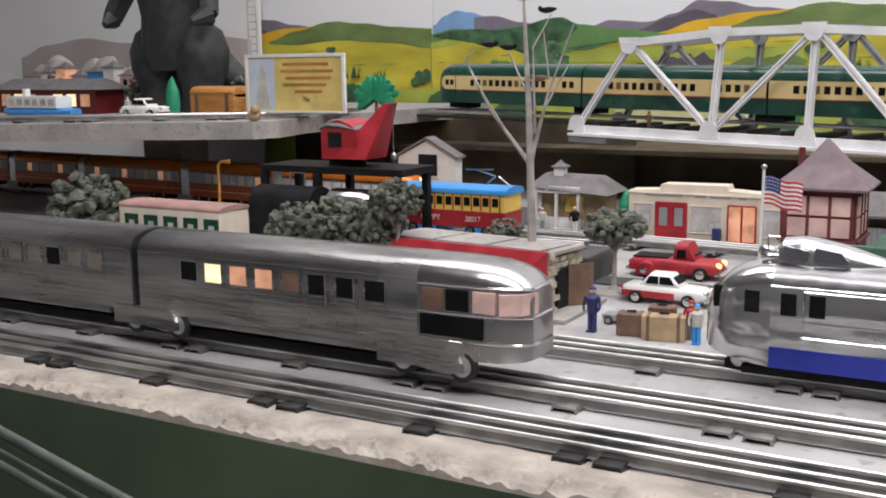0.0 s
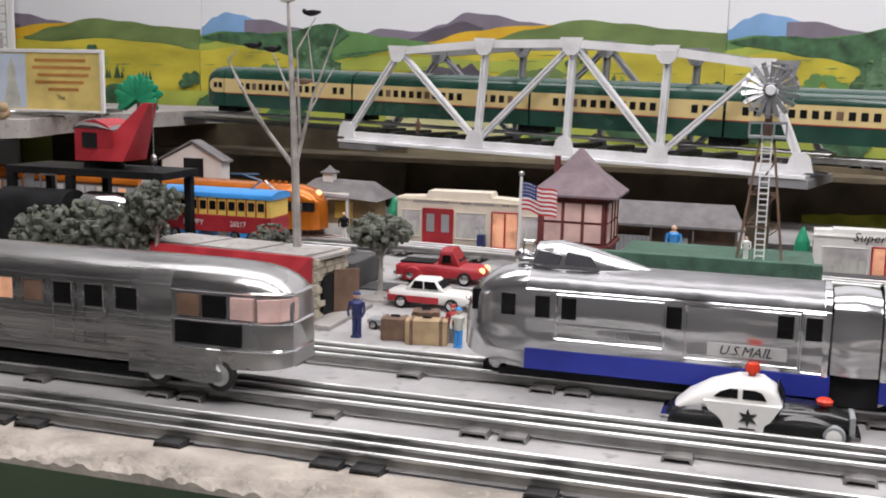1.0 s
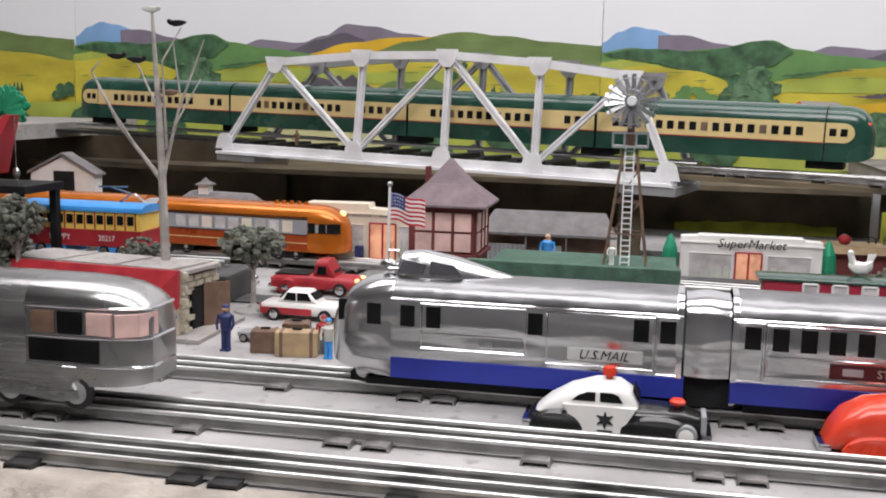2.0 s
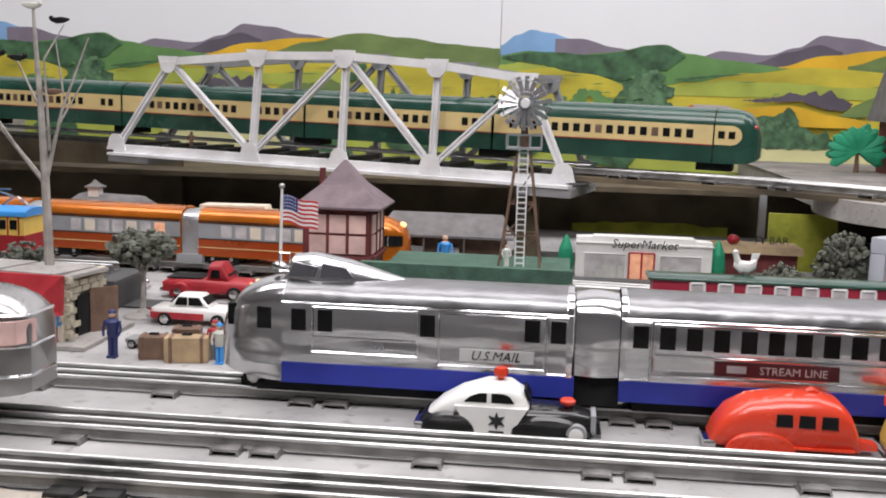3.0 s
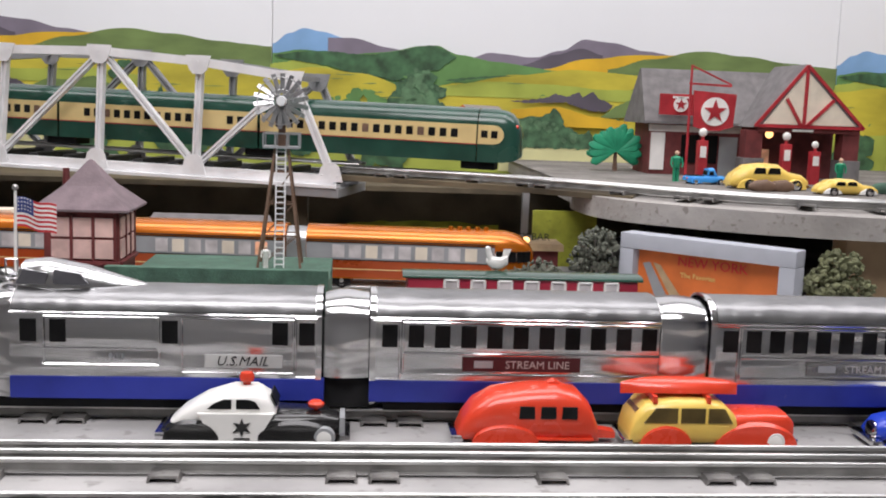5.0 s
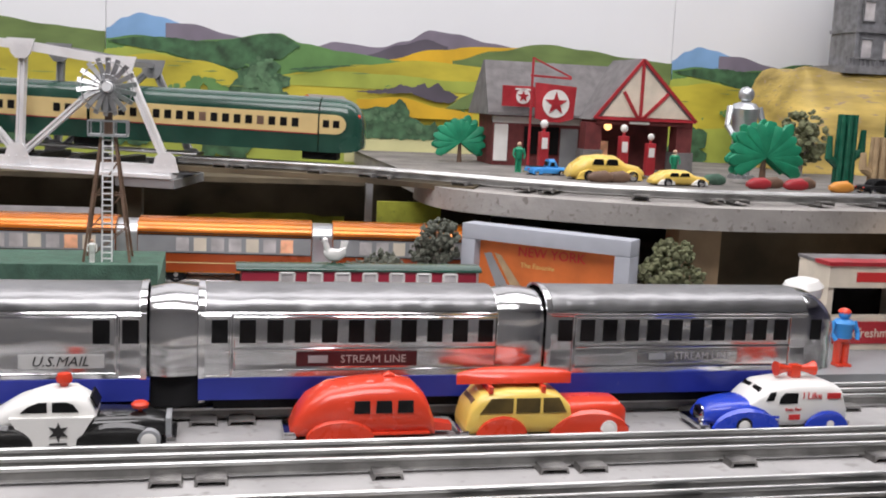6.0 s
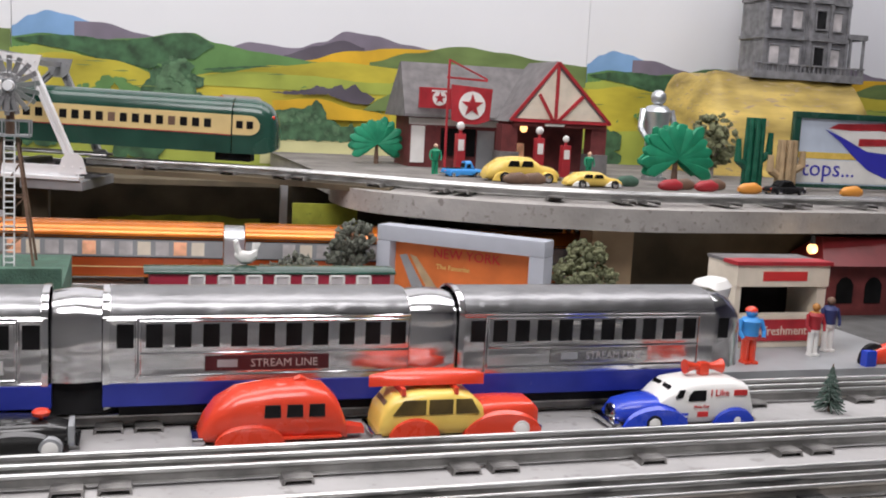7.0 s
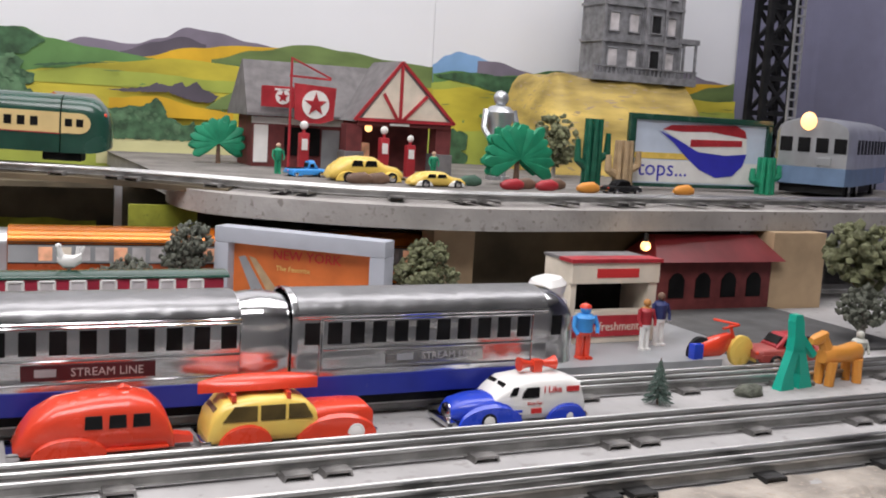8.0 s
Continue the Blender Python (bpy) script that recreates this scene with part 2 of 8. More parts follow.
def mesh_of(bm, name, material, smooth=False):
    bmesh.ops.recalc_face_normals(bm, faces=bm.faces)
    me = bpy.data.meshes.new(name)
    bm.to_mesh(me)
    bm.free()
    me.materials.append(material)
    if smooth:
        for p in me.polygons:
            p.use_smooth = True
        me.set_sharp_from_angle(angle=radians(38))
    return me


def part(name, bm, material, parent=None, label="", smooth=False, m=None):
    ob = new(name, mesh_of(bm, name, material, smooth))
    if parent is not None:
        ob.parent = parent
    if m is not None:
        ob.matrix_basis = m
    if label:
        ob["label"] = label
    return ob


def thing(name, m, label, category, group="", kind=""):
    ob = new(name)
    ob.empty_display_size = 0.02
    ob.matrix_basis = m
    return tagged(ob, label, category, group, kind)


def B():
    return bmesh.new()


def box(bm, x0, y0, z0, x1, y1, z1, bevel=0.0):
    t = bmesh.new()
    bmesh.ops.create_cube(t, size=1)
    for v in t.verts:
        v.co = Vector(((x0 + x1) / 2 + v.co.x * (x1 - x0), (y0 + y1) / 2 + v.co.y * (y1 - y0), (z0 + z1) / 2 + v.co.z * (z1 - z0)))
    if bevel:
        bmesh.ops.bevel(t, geom=list(t.edges), offset=bevel, segments=2, affect="EDGES", profile=0.7)
    add(bm, t)
    return bm


def add(bm, t, m=None):
    if m is not None:
        bmesh.ops.transform(t, matrix=m, verts=t.verts)
    vs = [bm.verts.new(v.co) for v in t.verts]
    t.verts.index_update()
    for f in t.faces:
        try:
            bm.faces.new([vs[v.index] for v in f.verts])
        except ValueError:
            pass
    t.free()
    return bm


def rod(bm, a, b, r0, r1=None, seg=8):
    a, b = Vector(a), Vector(b)
    r1 = r0 if r1 is None else r1
    q = (b - a).to_track_quat("Z", "Y").to_matrix()
    rings = []
    for p, r in ((a, r0), (b, r1)):
        rings.append([bm.verts.new(p + q @ Vector((r * math.cos(2 * math.pi * i / seg), r * math.sin(2 * math.pi * i / seg), 0))) for i in range(seg)])
    for i in range(seg):
        bm.faces.new((rings[0][i], rings[0][(i + 1) % seg], rings[1][(i + 1) % seg], rings[1][i]))
    bm.faces.new(rings[0][::-1])
    bm.faces.new(rings[1])
    return bm


def beam(bm, a, b, w, d):
    """A bar of rectangular section between two points; w across, d in depth."""
    a, b = Vector(a), Vector(b)
    ax = (b - a).normalized()
    side = ax.cross(Vector((0, 1, 0)))
    if side.length < 0.01:
        side = Vector((1, 0, 0))
    side.normalize()
    dep = ax.cross(side).normalized()
    vs = []
    for p in (a, b):
        for i, j in ((-1, -1), (1, -1), (1, 1), (-1, 1)):
            vs.append(bm.verts.new(p + side * (i * w / 2) + dep * (j * d / 2)))
    for f in ((0, 1, 2, 3), (7, 6, 5, 4), (0, 4, 5, 1), (1, 5, 6, 2), (2, 6, 7, 3), (3, 7, 4, 0)):
        bm.faces.new([vs[i] for i in f])
    return bm


def loft(bm, rings, caps=True):
    vr = [[bm.verts.new(p) for p in r] for r in rings]
    n = len(vr[0])
    for a, b in zip(vr, vr[1:]):
        for i in range(n):
            bm.faces.new((a[i], a[(i + 1) % n], b[(i + 1) % n], b[i]))
    if caps:
        bm.faces.new(vr[0][::-1])
        bm.faces.new(vr[-1])
    return bm


def prism(bm, pts, y0, y1):
    """Extrudes an outline of (x, z) points from y0 to y1."""
    return loft(bm, [[(x, y0, z) for x, z in pts], [(x, y1, z) for x, z in pts]])


def hull(bm, stations, n=20, power=2.6):
    """A rounded body along x: stations of (x, z_low, z_high, half_width)."""
    rings = []
    for x, z0, z1, w in stations:
        r = []
        for i in range(n):
            a = 2 * math.pi * i / n
            c, s = math.cos(a), math.sin(a)
            r.append((x, w * math.copysign(abs(c) ** (2 / power), c), (z0 + z1) / 2 + (z1 - z0) / 2 * math.copysign(abs(s) ** (2 / power), s)))
        rings.append(r)
    return loft(bm, rings)


def lathe(bm, profile, centre=(0, 0, 0), seg=16):
    cx, cy, cz = centre
    return loft(bm, [[(cx + r * math.cos(2 * math.pi * i / seg), cy + r * math.sin(2 * math.pi * i / seg), cz + z) for i in range(seg)] for r, z in profile])


def ball(bm, c, r, sub=1, squash=(1, 1, 1), rough=0.0):
    t = bmesh.new()
    bmesh.ops.create_icosphere(t, subdivisions=sub, radius=1)
    for v in t.verts:
        k = 1 + random.uniform(-rough, rough)
        v.co = Vector((c[0] + v.co.x * r * squash[0] * k, c[1] + v.co.y * r * squash[1] * k, c[2] + v.co.z * r * squash[2] * k))
    return add(bm, t)


def words(text, size, material, parent, m, name="lettering", depth=0.0002):
    cu = bpy.data.curves.new(name, "FONT")
    cu.body, cu.size, cu.extrude, cu.align_x, cu.align_y = text, size, depth, "CENTER", "CENTER"
    cu.resolution_u = 2
    cu.materials.append(material)
    ob = new(name, cu)
    ob.parent = parent
    ob.matrix_basis = m
    return ob


def facing(x, y, z, turn=0):
    """Pose of lettering that faces -y."""
    return pose(x, y, z, 90, 0, turn)


def wheel(parent, x, y, z, r, w, rim=STEEL, tyre=DARK, name="wheel"):
    """A wheel with its axle along y; y is its outer (camera-side) face."""
    t = part(name, lathe(B(), ((r * 0.3, 0), (r * 0.92, 0), (r, w * 0.15), (r, w * 0.85), (r * 0.92, w), (r * 0.3, w)), seg=18), tyre, parent, smooth=True, m=pose(x, y, z, -90))
    part("rim", lathe(B(), ((r * 0.12, -0.0012), (r * 0.45, -0.0008), (r * 0.66, -0.0004), (r * 0.66, w * 0.5)), seg=18), rim, t, smooth=True)
    return t

# ---- the room, table, shelves and mural ----


def structure(name, bm, material, label, category, m=None):
    ob = part(name, bm, material, m=m)
    return tagged(ob, label, category, kind="structure")


structure("floor", box(B(), -3.2, -2.4, -1.0, 3.4, 2.6, -0.95), CONCRETE, "grey floor of the train room", "floor")
structure("ceiling", box(B(), -3.2, -2.4, 1.6, 3.4, 2.6, 1.65), WHITE_WALL, "plain white ceiling", "ceiling")
structure("wall_north", box(B(), -3.2, 2.12, -0.95, 3.4, 2.6, 1.6), WHITE_WALL, "plain white wall behind the mural", "wall")
structure("wall_south", box(B(), -3.2, -2.4, -0.95, 3.4, -2.3, 1.6), WHITE_WALL, "plain pale wall of the room", "wall")
structure("wall_west", box(B(), -3.2, -2.3, -0.95, -3.1, 2.12, 1.6), WHITE_WALL, "plain white side wall", "wall")
structure("wall_east", box(B(), 3.3, -2.3, -0.95, 3.4, 2.12, 1.6), DRAPE, "dim side wall", "wall")

# the table: a board with a lumpy plaster rim and a green cloth skirt in front
structure("table_top", box(B(), -2.4, 0.637, -0.03, 2.4, 2.1, 0.0), TABLE, "grey painted layout table with worn dusty surface", "table")


def lumpy_rim():
    bm = B()
    nx, ny = 1300, 16
    rows = []
    for i in range(nx + 1):
        x = -2.4 + 4.8 * i / nx
        r = []
        for j in range(ny + 1):
            f = j / ny
            y = 0.655 - 0.056 * f + 0.006 * noise.noise((x * 14, f, 0.3)) * f
            crumbs = max(0.0, noise.noise((x * 110, y * 130, 4)) + 0.05) ** 0.6 * max(0.0, min(1, f * 2.6 - 0.7))
            z = 0.001 + 0.0016 * noise.noise((x * 40, y * 60, 1)) + 0.0042 * crumbs + 0.0012 * noise.noise((x * 260, y * 260, 7)) * f - (0.02 if j == ny else 0.005 * max(0, f - 0.8))
            r.append(bm.verts.new((x, y, z)))
        rows.append(r)
    for a, b in zip(rows, rows[1:]):
        for j in range(ny):
            bm.faces.new((a[j], a[j + 1], b[j + 1], b[j]))
    return bm


structure("table_rim", lumpy_rim(), PLASTER, "rough cream plaster rim along the table edge", "table edge")


def skirt():
    bm = B()
    nx, ny = 300, 14
    rows = []
    for i in range(nx + 1):
        x = -2.4 + 4.8 * i / nx
        r = []
        for j in range(ny + 1):
            f = j / ny
            y = 0.597 - 0.02 * math.sin(f * 1.4) - 0.05 * f * noise.noise((x * 3, 0.5, f)) - 0.012 * f * math.sin(x * 22 + 2 * noise.noise((x * 2, 0, 0)))
            r.append(bm.verts.new((x, y, 0.004 * math.sin(math.pi * min(1, f * 8)) - 0.0005 - 0.75 * f)))
        rows.append(r)
    for a, b in zip(rows, rows[1:]):
        for j in range(ny):
            bm.faces.new((a[j], a[j + 1], b[j + 1], b[j]))
    return bm


cloth = part("table_skirt", skirt(), CLOTH, smooth=True)
tagged(cloth, "dark green cloth skirt hanging from the table edge", "cloth")
# sloping rods stand in for light folds of the cloth; the posts are added
fold_bars = thing("barrier_rail", pose(0, 0.5, 0), "grey rods standing in for pale folds of the cloth skirt", "rail")
for dz, r in ((0.0, 0.0034), (-0.013, 0.0016), (-0.022, 0.0026)):
    part("rail", rod(B(), (-0.62, 0, 0.066 + dz), (0.35, 0, -0.154 + dz), r, seg=10), FOLD_GREY, fold_bars, smooth=True)
for x, z in ((-0.62, 0.066), (0.35, -0.154)):
    part("post", rod(B(), (x, 0, -0.92), (x, 0, z), 0.006, seg=10), FOLD_GREY, fold_bars, smooth=True)

SHELF_Z = 0.122


def slab(name, edge, back, z0, z1, label):
    """A shelf whose front edge runs through the (x, y) points of edge, back to the line y = back."""
    pts = list(edge) + [(edge[-1][0], back), (edge[0][0], back)]
    bm = loft(B(), [[(x, y, z0) for x, y in pts], [(x, y, z1) for x, y in pts]])
    return structure(name, bm, CONCRETE, label, "shelf")


def smooth_line(pts, n=6):
    out = []
    for i in range(len(pts) - 1):
        p0, p1, p2, p3 = (pts[max(0, i - 1)], pts[i], pts[i + 1], pts[min(len(pts) - 1, i + 2)])
        for k in range(n):
            t = k / n
            out.append(tuple(0.5 * (2 * b + (c - a) * t + (2 * a - 5 * b + 4 * c - d) * t * t + (3 * b - a - 3 * c + d) * t ** 3) for a, b, c, d in zip(p0, p1, p2, p3)))
    out.append(tuple(pts[-1]))
    return out


RIGHT_EDGE = smooth_line([(0.475, 1.50), (0.458, 1.40), (0.480, 1.295), (0.570, 1.215), (0.660, 1.172), (0.775, 1.152), (1.035, 1.172), (1.39, 1.205), (1.86, 1.29)])
slab("shelf_right", RIGHT_EDGE, 2.095, SHELF_Z - 0.024, SHELF_Z, "thick grey felted upper shelf with a curved edge")
slab("shelf_left", [(-1.75, 0.93), (-1.196, 1.124), (-0.86, 1.289), (-0.845, 1.33), (-0.875, 1.44)], 2.06, 0.130, 0.155, "thick grey felted upper shelf")
# added board that keeps light off the wall below it
structure("shelf_rear", box(B(), -0.95, 1.80, 0.080, 0.47, 2.06, 0.088), SHADE_BOARD, "thin added board shading the wall behind the trestle bridge", "shelf")

INNER = [(x + 0.012, y + 0.090) for x, y in RIGHT_EDGE if y < 1.42]
structure("shelf_ground", loft(B(), [[(x, y, SHELF_Z + k) for x, y in INNER + [(INNER[-1][0], 2.06), (INNER[0][0], 2.06)]] for k in (0.0002, 0.0012)]), SHELF_PAINT, "grey-brown painted ground on the upper shelf", "ground")

# the printed hill mural: flat paint layers on panels that repeat side by side
MURAL_W = 1.063


def flat(bm, pts, y):
    bm.faces.new([bm.verts.new((x, y, z)) for x, z in pts])
    return bm


def wavy(pts, n=7, amp=0.0015, seed=0):
    out = []
    for (x0, z0), (x1, z1) in zip(pts, pts[1:]):
        for k in range(n):
            f = k / n
            g = f * f * (3 - 2 * f)
            x, z = x0 + (x1 - x0) * f, z0 + (z1 - z0) * g
            out.append((x, z + amp * noise.noise((x * 40, seed, 0))))
    out.append(pts[-1])
    return out


def hill(top, low, y, amp=0.0015):
    t = wavy(top, amp=amp, seed=y * 1000)
    return flat(B(), t + [(t[-1][0], low), (t[0][0], low)], y)


def clumps(rng, spots, y, n=11):
    bm = B()
    for x, z, r, k in spots:
        for i in range(k):
            cx, cz, cr = x + rng.uniform(-1, 1) * r, z + rng.uniform(-0.7, 0.8) * r * 0.8, r * rng.uniform(0.22, 0.5)
            flat(bm, [(cx + cr * (1 + rng.uniform(-0.2, 0.2)) * math.cos(2 * math.pi * j / n), cz + cr * (1 + rng.uniform(-0.2, 0.2)) * math.sin(2 * math.pi * j / n)) for j in range(n)], y - 0.000012 * len(bm.faces))
    return bm


def firs(rng, spots, y):
    bm = B()
    for x, z, h, k, spread in spots:
        for i in range(k):
            cx, hh = x + spread * (i / max(1, k - 1) - 0.5) + rng.uniform(-0.004, 0.004), h * rng.uniform(0.6, 1.1)
            w = hh * 0.22
            flat(bm, [(cx - w, z), (cx + w, z), (cx + w * 0.55, z + hh * 0.45), (cx + w * 0.3, z + hh * 0.7), (cx, z + hh), (cx - w * 0.3, z + hh * 0.7), (cx - w * 0.55, z + hh * 0.45)], y - 0.000012 * len(bm.faces))
    return bm


def blot(pts, y, jag=0.0022, step=0.004, seed=0):
    """A painted patch whose outline is broken into small leafy steps."""
    out = []
    for (xa, za), (xb, zb) in zip(pts, pts[1:] + pts[:1]):
        n = max(1, int(math.hypot(xb - xa, zb - za) / step))
        for k in range(n):
            f = k / n
            x, z = xa + (xb - xa) * f, za + (zb - za) * f
            out.append((x + jag * noise.noise((x * 300, z * 300, seed)), z + jag * noise.noise((x * 300, z * 300, seed + 5))))
    return flat(B(), out, y)


def mural_panel(x0):
    y = 2.1
    p = structure("backdrop", box(B(), 0, 0, 0, MURAL_W - 0.001, 0.004, 0.95), M_SKY, "printed paper mural of rolling green and yellow hills", "mural", m=pose(x0, y, 0))
    rng = random.Random(7)
    k = [0]

    def lay(name, bm, material):
        part(name, bm, material, p)

    def up():
        k[0] += 1
        return -0.0009 * k[0]

    W = MURAL_W - 0.001
    lay("blue_peak", hill([(0, 0.318), (0.03, 0.338), (0.055, 0.347), (0.09, 0.342), (0.15, 0.327), (0.21, 0.314)], 0.28, up()), M_BLUE)
    lay("mauve_hill", hill([(0.10, 0.332), (0.15, 0.333), (0.21, 0.318), (0.29, 0.30)], 0.27, up()), M_MAUVE)
    lay("mauve_hill", hill([(0.34, 0.298), (0.40, 0.316), (0.483, 0.311), (0.53, 0.325), (0.575, 0.347), (0.63, 0.343), (0.69, 0.33), (0.77, 0.322), (0.86, 0.315)], 0.26, up()), M_MAUVE)
    lay("dark_ridge", hill([(0.46, 0.297), (0.52, 0.318), (0.57, 0.331), (0.61, 0.320)], 0.29, up()), M_RIDGE)
    lay("gold_field", hill([(0.50, 0.290), (0.58, 0.312), (0.68, 0.323), (0.80, 0.327), (0.90, 0.30)], 0.255, up()), M_GOLD)
    lay("olive_hill", hill([(0.62, 0.295), (0.70, 0.316), (0.80, 0.335), (0.88, 0.328), (0.97, 0.318), (W, 0.312)], 0.25, up()), M_OLIVE)
    lay("green_hill", hill([(0, 0.300), (0.05, 0.309), (0.13, 0.303), (0.20, 0.309), (0.27, 0.323), (0.30, 0.325), (0.34, 0.310), (0.42, 0.299), (0.52, 0.288), (0.60, 0.27)], 0.235, up()), M_MID)
    lay("pale_slope", blot([(-0.003, 0.281), (0.053, 0.291), (0.122, 0.2733), (0.178, 0.2637), (0.212, 0.2534), (0.184, 0.2385), (0.11, 0.2477), (0.042, 0.2541), (-0.003, 0.2444)], up()), M_LIME)
    lay("wood", blot([(0.002, 0.2963), (0.042, 0.3042), (0.076, 0.3075), (0.11, 0.3073), (0.144, 0.3049), (0.178, 0.3037), (0.212, 0.3103), (0.241, 0.3156), (0.269, 0.3232), (0.292, 0.3255), (0.315, 0.3177), (0.337, 0.3049), (0.318, 0.293), (0.303, 0.2802), (0.269, 0.2781), (0.247, 0.2657), (0.224, 0.2588), (0.195, 0.2642), (0.167, 0.2662), (0.139, 0.271), (0.11, 0.2803), (0.065, 0.2857), (0.025, 0.2913)], up()), M_GREEN)
    lay("yellow_field", hill([(0, 0.268), (0.08, 0.278), (0.16, 0.270), (0.26, 0.245), (0.34, 0.258), (0.45, 0.278), (0.56, 0.291), (0.70, 0.284), (0.82, 0.292), (0.95, 0.284), (W, 0.270)], 0.14, up()), M_YELLOW)
    lay("lime_field", hill([(0.30, 0.252), (0.40, 0.264), (0.52, 0.262), (0.62, 0.256), (0.75, 0.262), (0.84, 0.252)], 0.235, up()), M_LIME)
    lay("tree_clump", blot([(0.207, 0.211), (0.212, 0.2292), (0.227, 0.2426), (0.224, 0.2554), (0.241, 0.2616), (0.244, 0.2712), (0.266, 0.2803), (0.286, 0.2781), (0.303, 0.2673), (0.295, 0.2558), (0.319, 0.2481), (0.318, 0.2323), (0.303, 0.2279), (0.315, 0.2142), (0.309, 0.1971), (0.212, 0.1943)], up(), 0.004, 0.006), M_TREE)
    lay("tree_light", clumps(rng, [(0.275, 0.2721, 0.0148, 9), (0.258, 0.2491, 0.0194, 12), (0.298, 0.2429, 0.0148, 9), (0.258, 0.221, 0.0217, 12), (0.292, 0.2135, 0.0194, 10)], up(), 9), M_TREE_LIGHT)
    lay("bush", clumps(rng, [(0.167, 0.2257, 0.0205, 16), (0.139, 0.2147, 0.0171, 12), (0.195, 0.2135, 0.016, 10), (0.116, 0.2197, 0.0091, 6)], up(), 9), M_MID)
    lay("tree_clump", clumps(rng, [(-0.026, 0.2043, 0.0228, 12), (0.792, 0.2617, 0.0171, 10)], up()), M_GREEN)
    lay("olive_slope", blot([(0.605, 0.2028), (0.636, 0.2262), (0.67, 0.2413), (0.704, 0.2389), (0.747, 0.248), (0.781, 0.2332), (0.735, 0.2094), (0.678, 0.2066)], up()), M_OLIVE)
    lay("bush_row", blot([(0.434, 0.2289), (0.468, 0.2321), (0.508, 0.2389), (0.522, 0.246), (0.545, 0.2411), (0.553, 0.2447), (0.568, 0.2496), (0.573, 0.2408), (0.593, 0.2526), (0.602, 0.2404), (0.634, 0.2279), (0.619, 0.215), (0.593, 0.2166), (0.57, 0.2204), (0.542, 0.2308), (0.508, 0.2287), (0.468, 0.2265)], up(), 0.003, 0.004), M_RIDGE)
    lay("bush_row", blot([(0.315, 0.2626), (0.337, 0.2666), (0.372, 0.271), (0.411, 0.2744), (0.451, 0.2766), (0.411, 0.2715), (0.372, 0.267), (0.337, 0.2615)], up(), 0.002, 0.004), M_GREEN)
    lay("fir_group", firs(rng, [(0.86, 0.208, 0.03, 5, 0.04), (0.935, 0.206, 0.024, 4, 0.03)], up()), M_GREEN)
    streak = B()
    for i in range(22):
        x, z, w = rng.uniform(0.0, W - 0.09), rng.uniform(0.192, 0.272), rng.uniform(0.012, 0.06)
        flat(streak, [(x, z), (x + w * 0.3, z + 0.0009), (x + w * 0.7, z + rng.uniform(0.001, 0.0026)), (x + w, z + 0.0008), (x + w * 0.6, z - 0.0007)], -0.0150 - 0.000012 * i)
    lay("field_shadow", streak, M_OLIVE)
    lay("hedge", clumps(rng, [(rng.uniform(0.02, 1.04), rng.uniform(0.195, 0.275), rng.uniform(0.003, 0.006), 5) for i in range(9)], up()), M_MID)
    lay("gold_field", hill([(0.44, 0.215), (0.52, 0.222), (0.60, 0.206), (0.66, 0.198)], 0.185, up()), M_GOLD)
    lay("barn", flat(flat(B(), [(0.335, 0.196), (0.362, 0.196), (0.362, 0.208), (0.349, 0.220), (0.335, 0.208)], -0.0225), [(0.336, 0.19), (0.34, 0.19), (0.34, 0.2), (0.336, 0.2)], -0.0226), M_BARN)
    lay("barn_roof", flat(B(), [(0.3625, 0.208), (0.3495, 0.2205), (0.415, 0.219), (0.43, 0.206), (0.43, 0.198), (0.3625, 0.197)], -0.0227), M_ROOF)
    lay("low_field", hill([(0, 0.185), (0.15, 0.192), (0.3, 0.18), (0.45, 0.172), (0.62, 0.165), (0.8, 0.18), (W, 0.185)], 0.005, up()), M_LIME)
    lay("cream_field", hill([(0.42, 0.155), (0.50, 0.168), (0.60, 0.160), (0.68, 0.14)], 0.10, up()), M_CREAM)
    lay("low_trees", blot([(0.423, 0.1919), (0.451, 0.1984), (0.48, 0.202), (0.499, 0.2026), (0.511, 0.2097), (0.519, 0.2212), (0.531, 0.2103), (0.542, 0.1858), (0.556, 0.1817), (0.568, 0.1719), (0.588, 0.1793), (0.596, 0.166), (0.606, 0.1528), (0.588, 0.1455), (0.536, 0.1451), (0.451, 0.1438), (0.423, 0.1497)], up(), 0.004, 0.005), M_TREE)
    lay("tree_light", clumps(rng, [(0.451, 0.1815, 0.016, 8), (0.485, 0.1881, 0.0171, 8), (0.514, 0.1861, 0.0137, 6), (0.553, 0.1648, 0.0137, 6)], up(), 9), M_TREE_LIGHT)
    lay("low_trees", clumps(rng, [(0.05, 0.15, 0.04, 18), (0.9, 0.15, 0.05, 20), (0.75, 0.12, 0.04, 14), (0.2, 0.13, 0.04, 14)], up()), M_GREEN)
    return p


for i in range(4):
    mural_panel(0.036 + MURAL_W * (i - 2))
# stands over the mural foot, its dark colour painting the shelf's shade
under = structure("wall_under_shelf", box(B(), -0.95, 1.93, 0, 0.70, 1.94, 0.0795), SHADE_BOARD, "brown board darkened for the shade under the rear shelf", "wall")
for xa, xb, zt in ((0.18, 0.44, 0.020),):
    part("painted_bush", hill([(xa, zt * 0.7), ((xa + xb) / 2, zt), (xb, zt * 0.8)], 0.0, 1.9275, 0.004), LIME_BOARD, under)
# added board, dark in colour for the shade under the left track
structure("wall_under_left_track", box(B(), -1.25, 1.895, 0, -0.50, 1.905, 0.130), SHADE_BOARD, "brown board darkened for the shade under the upper track", "wall")
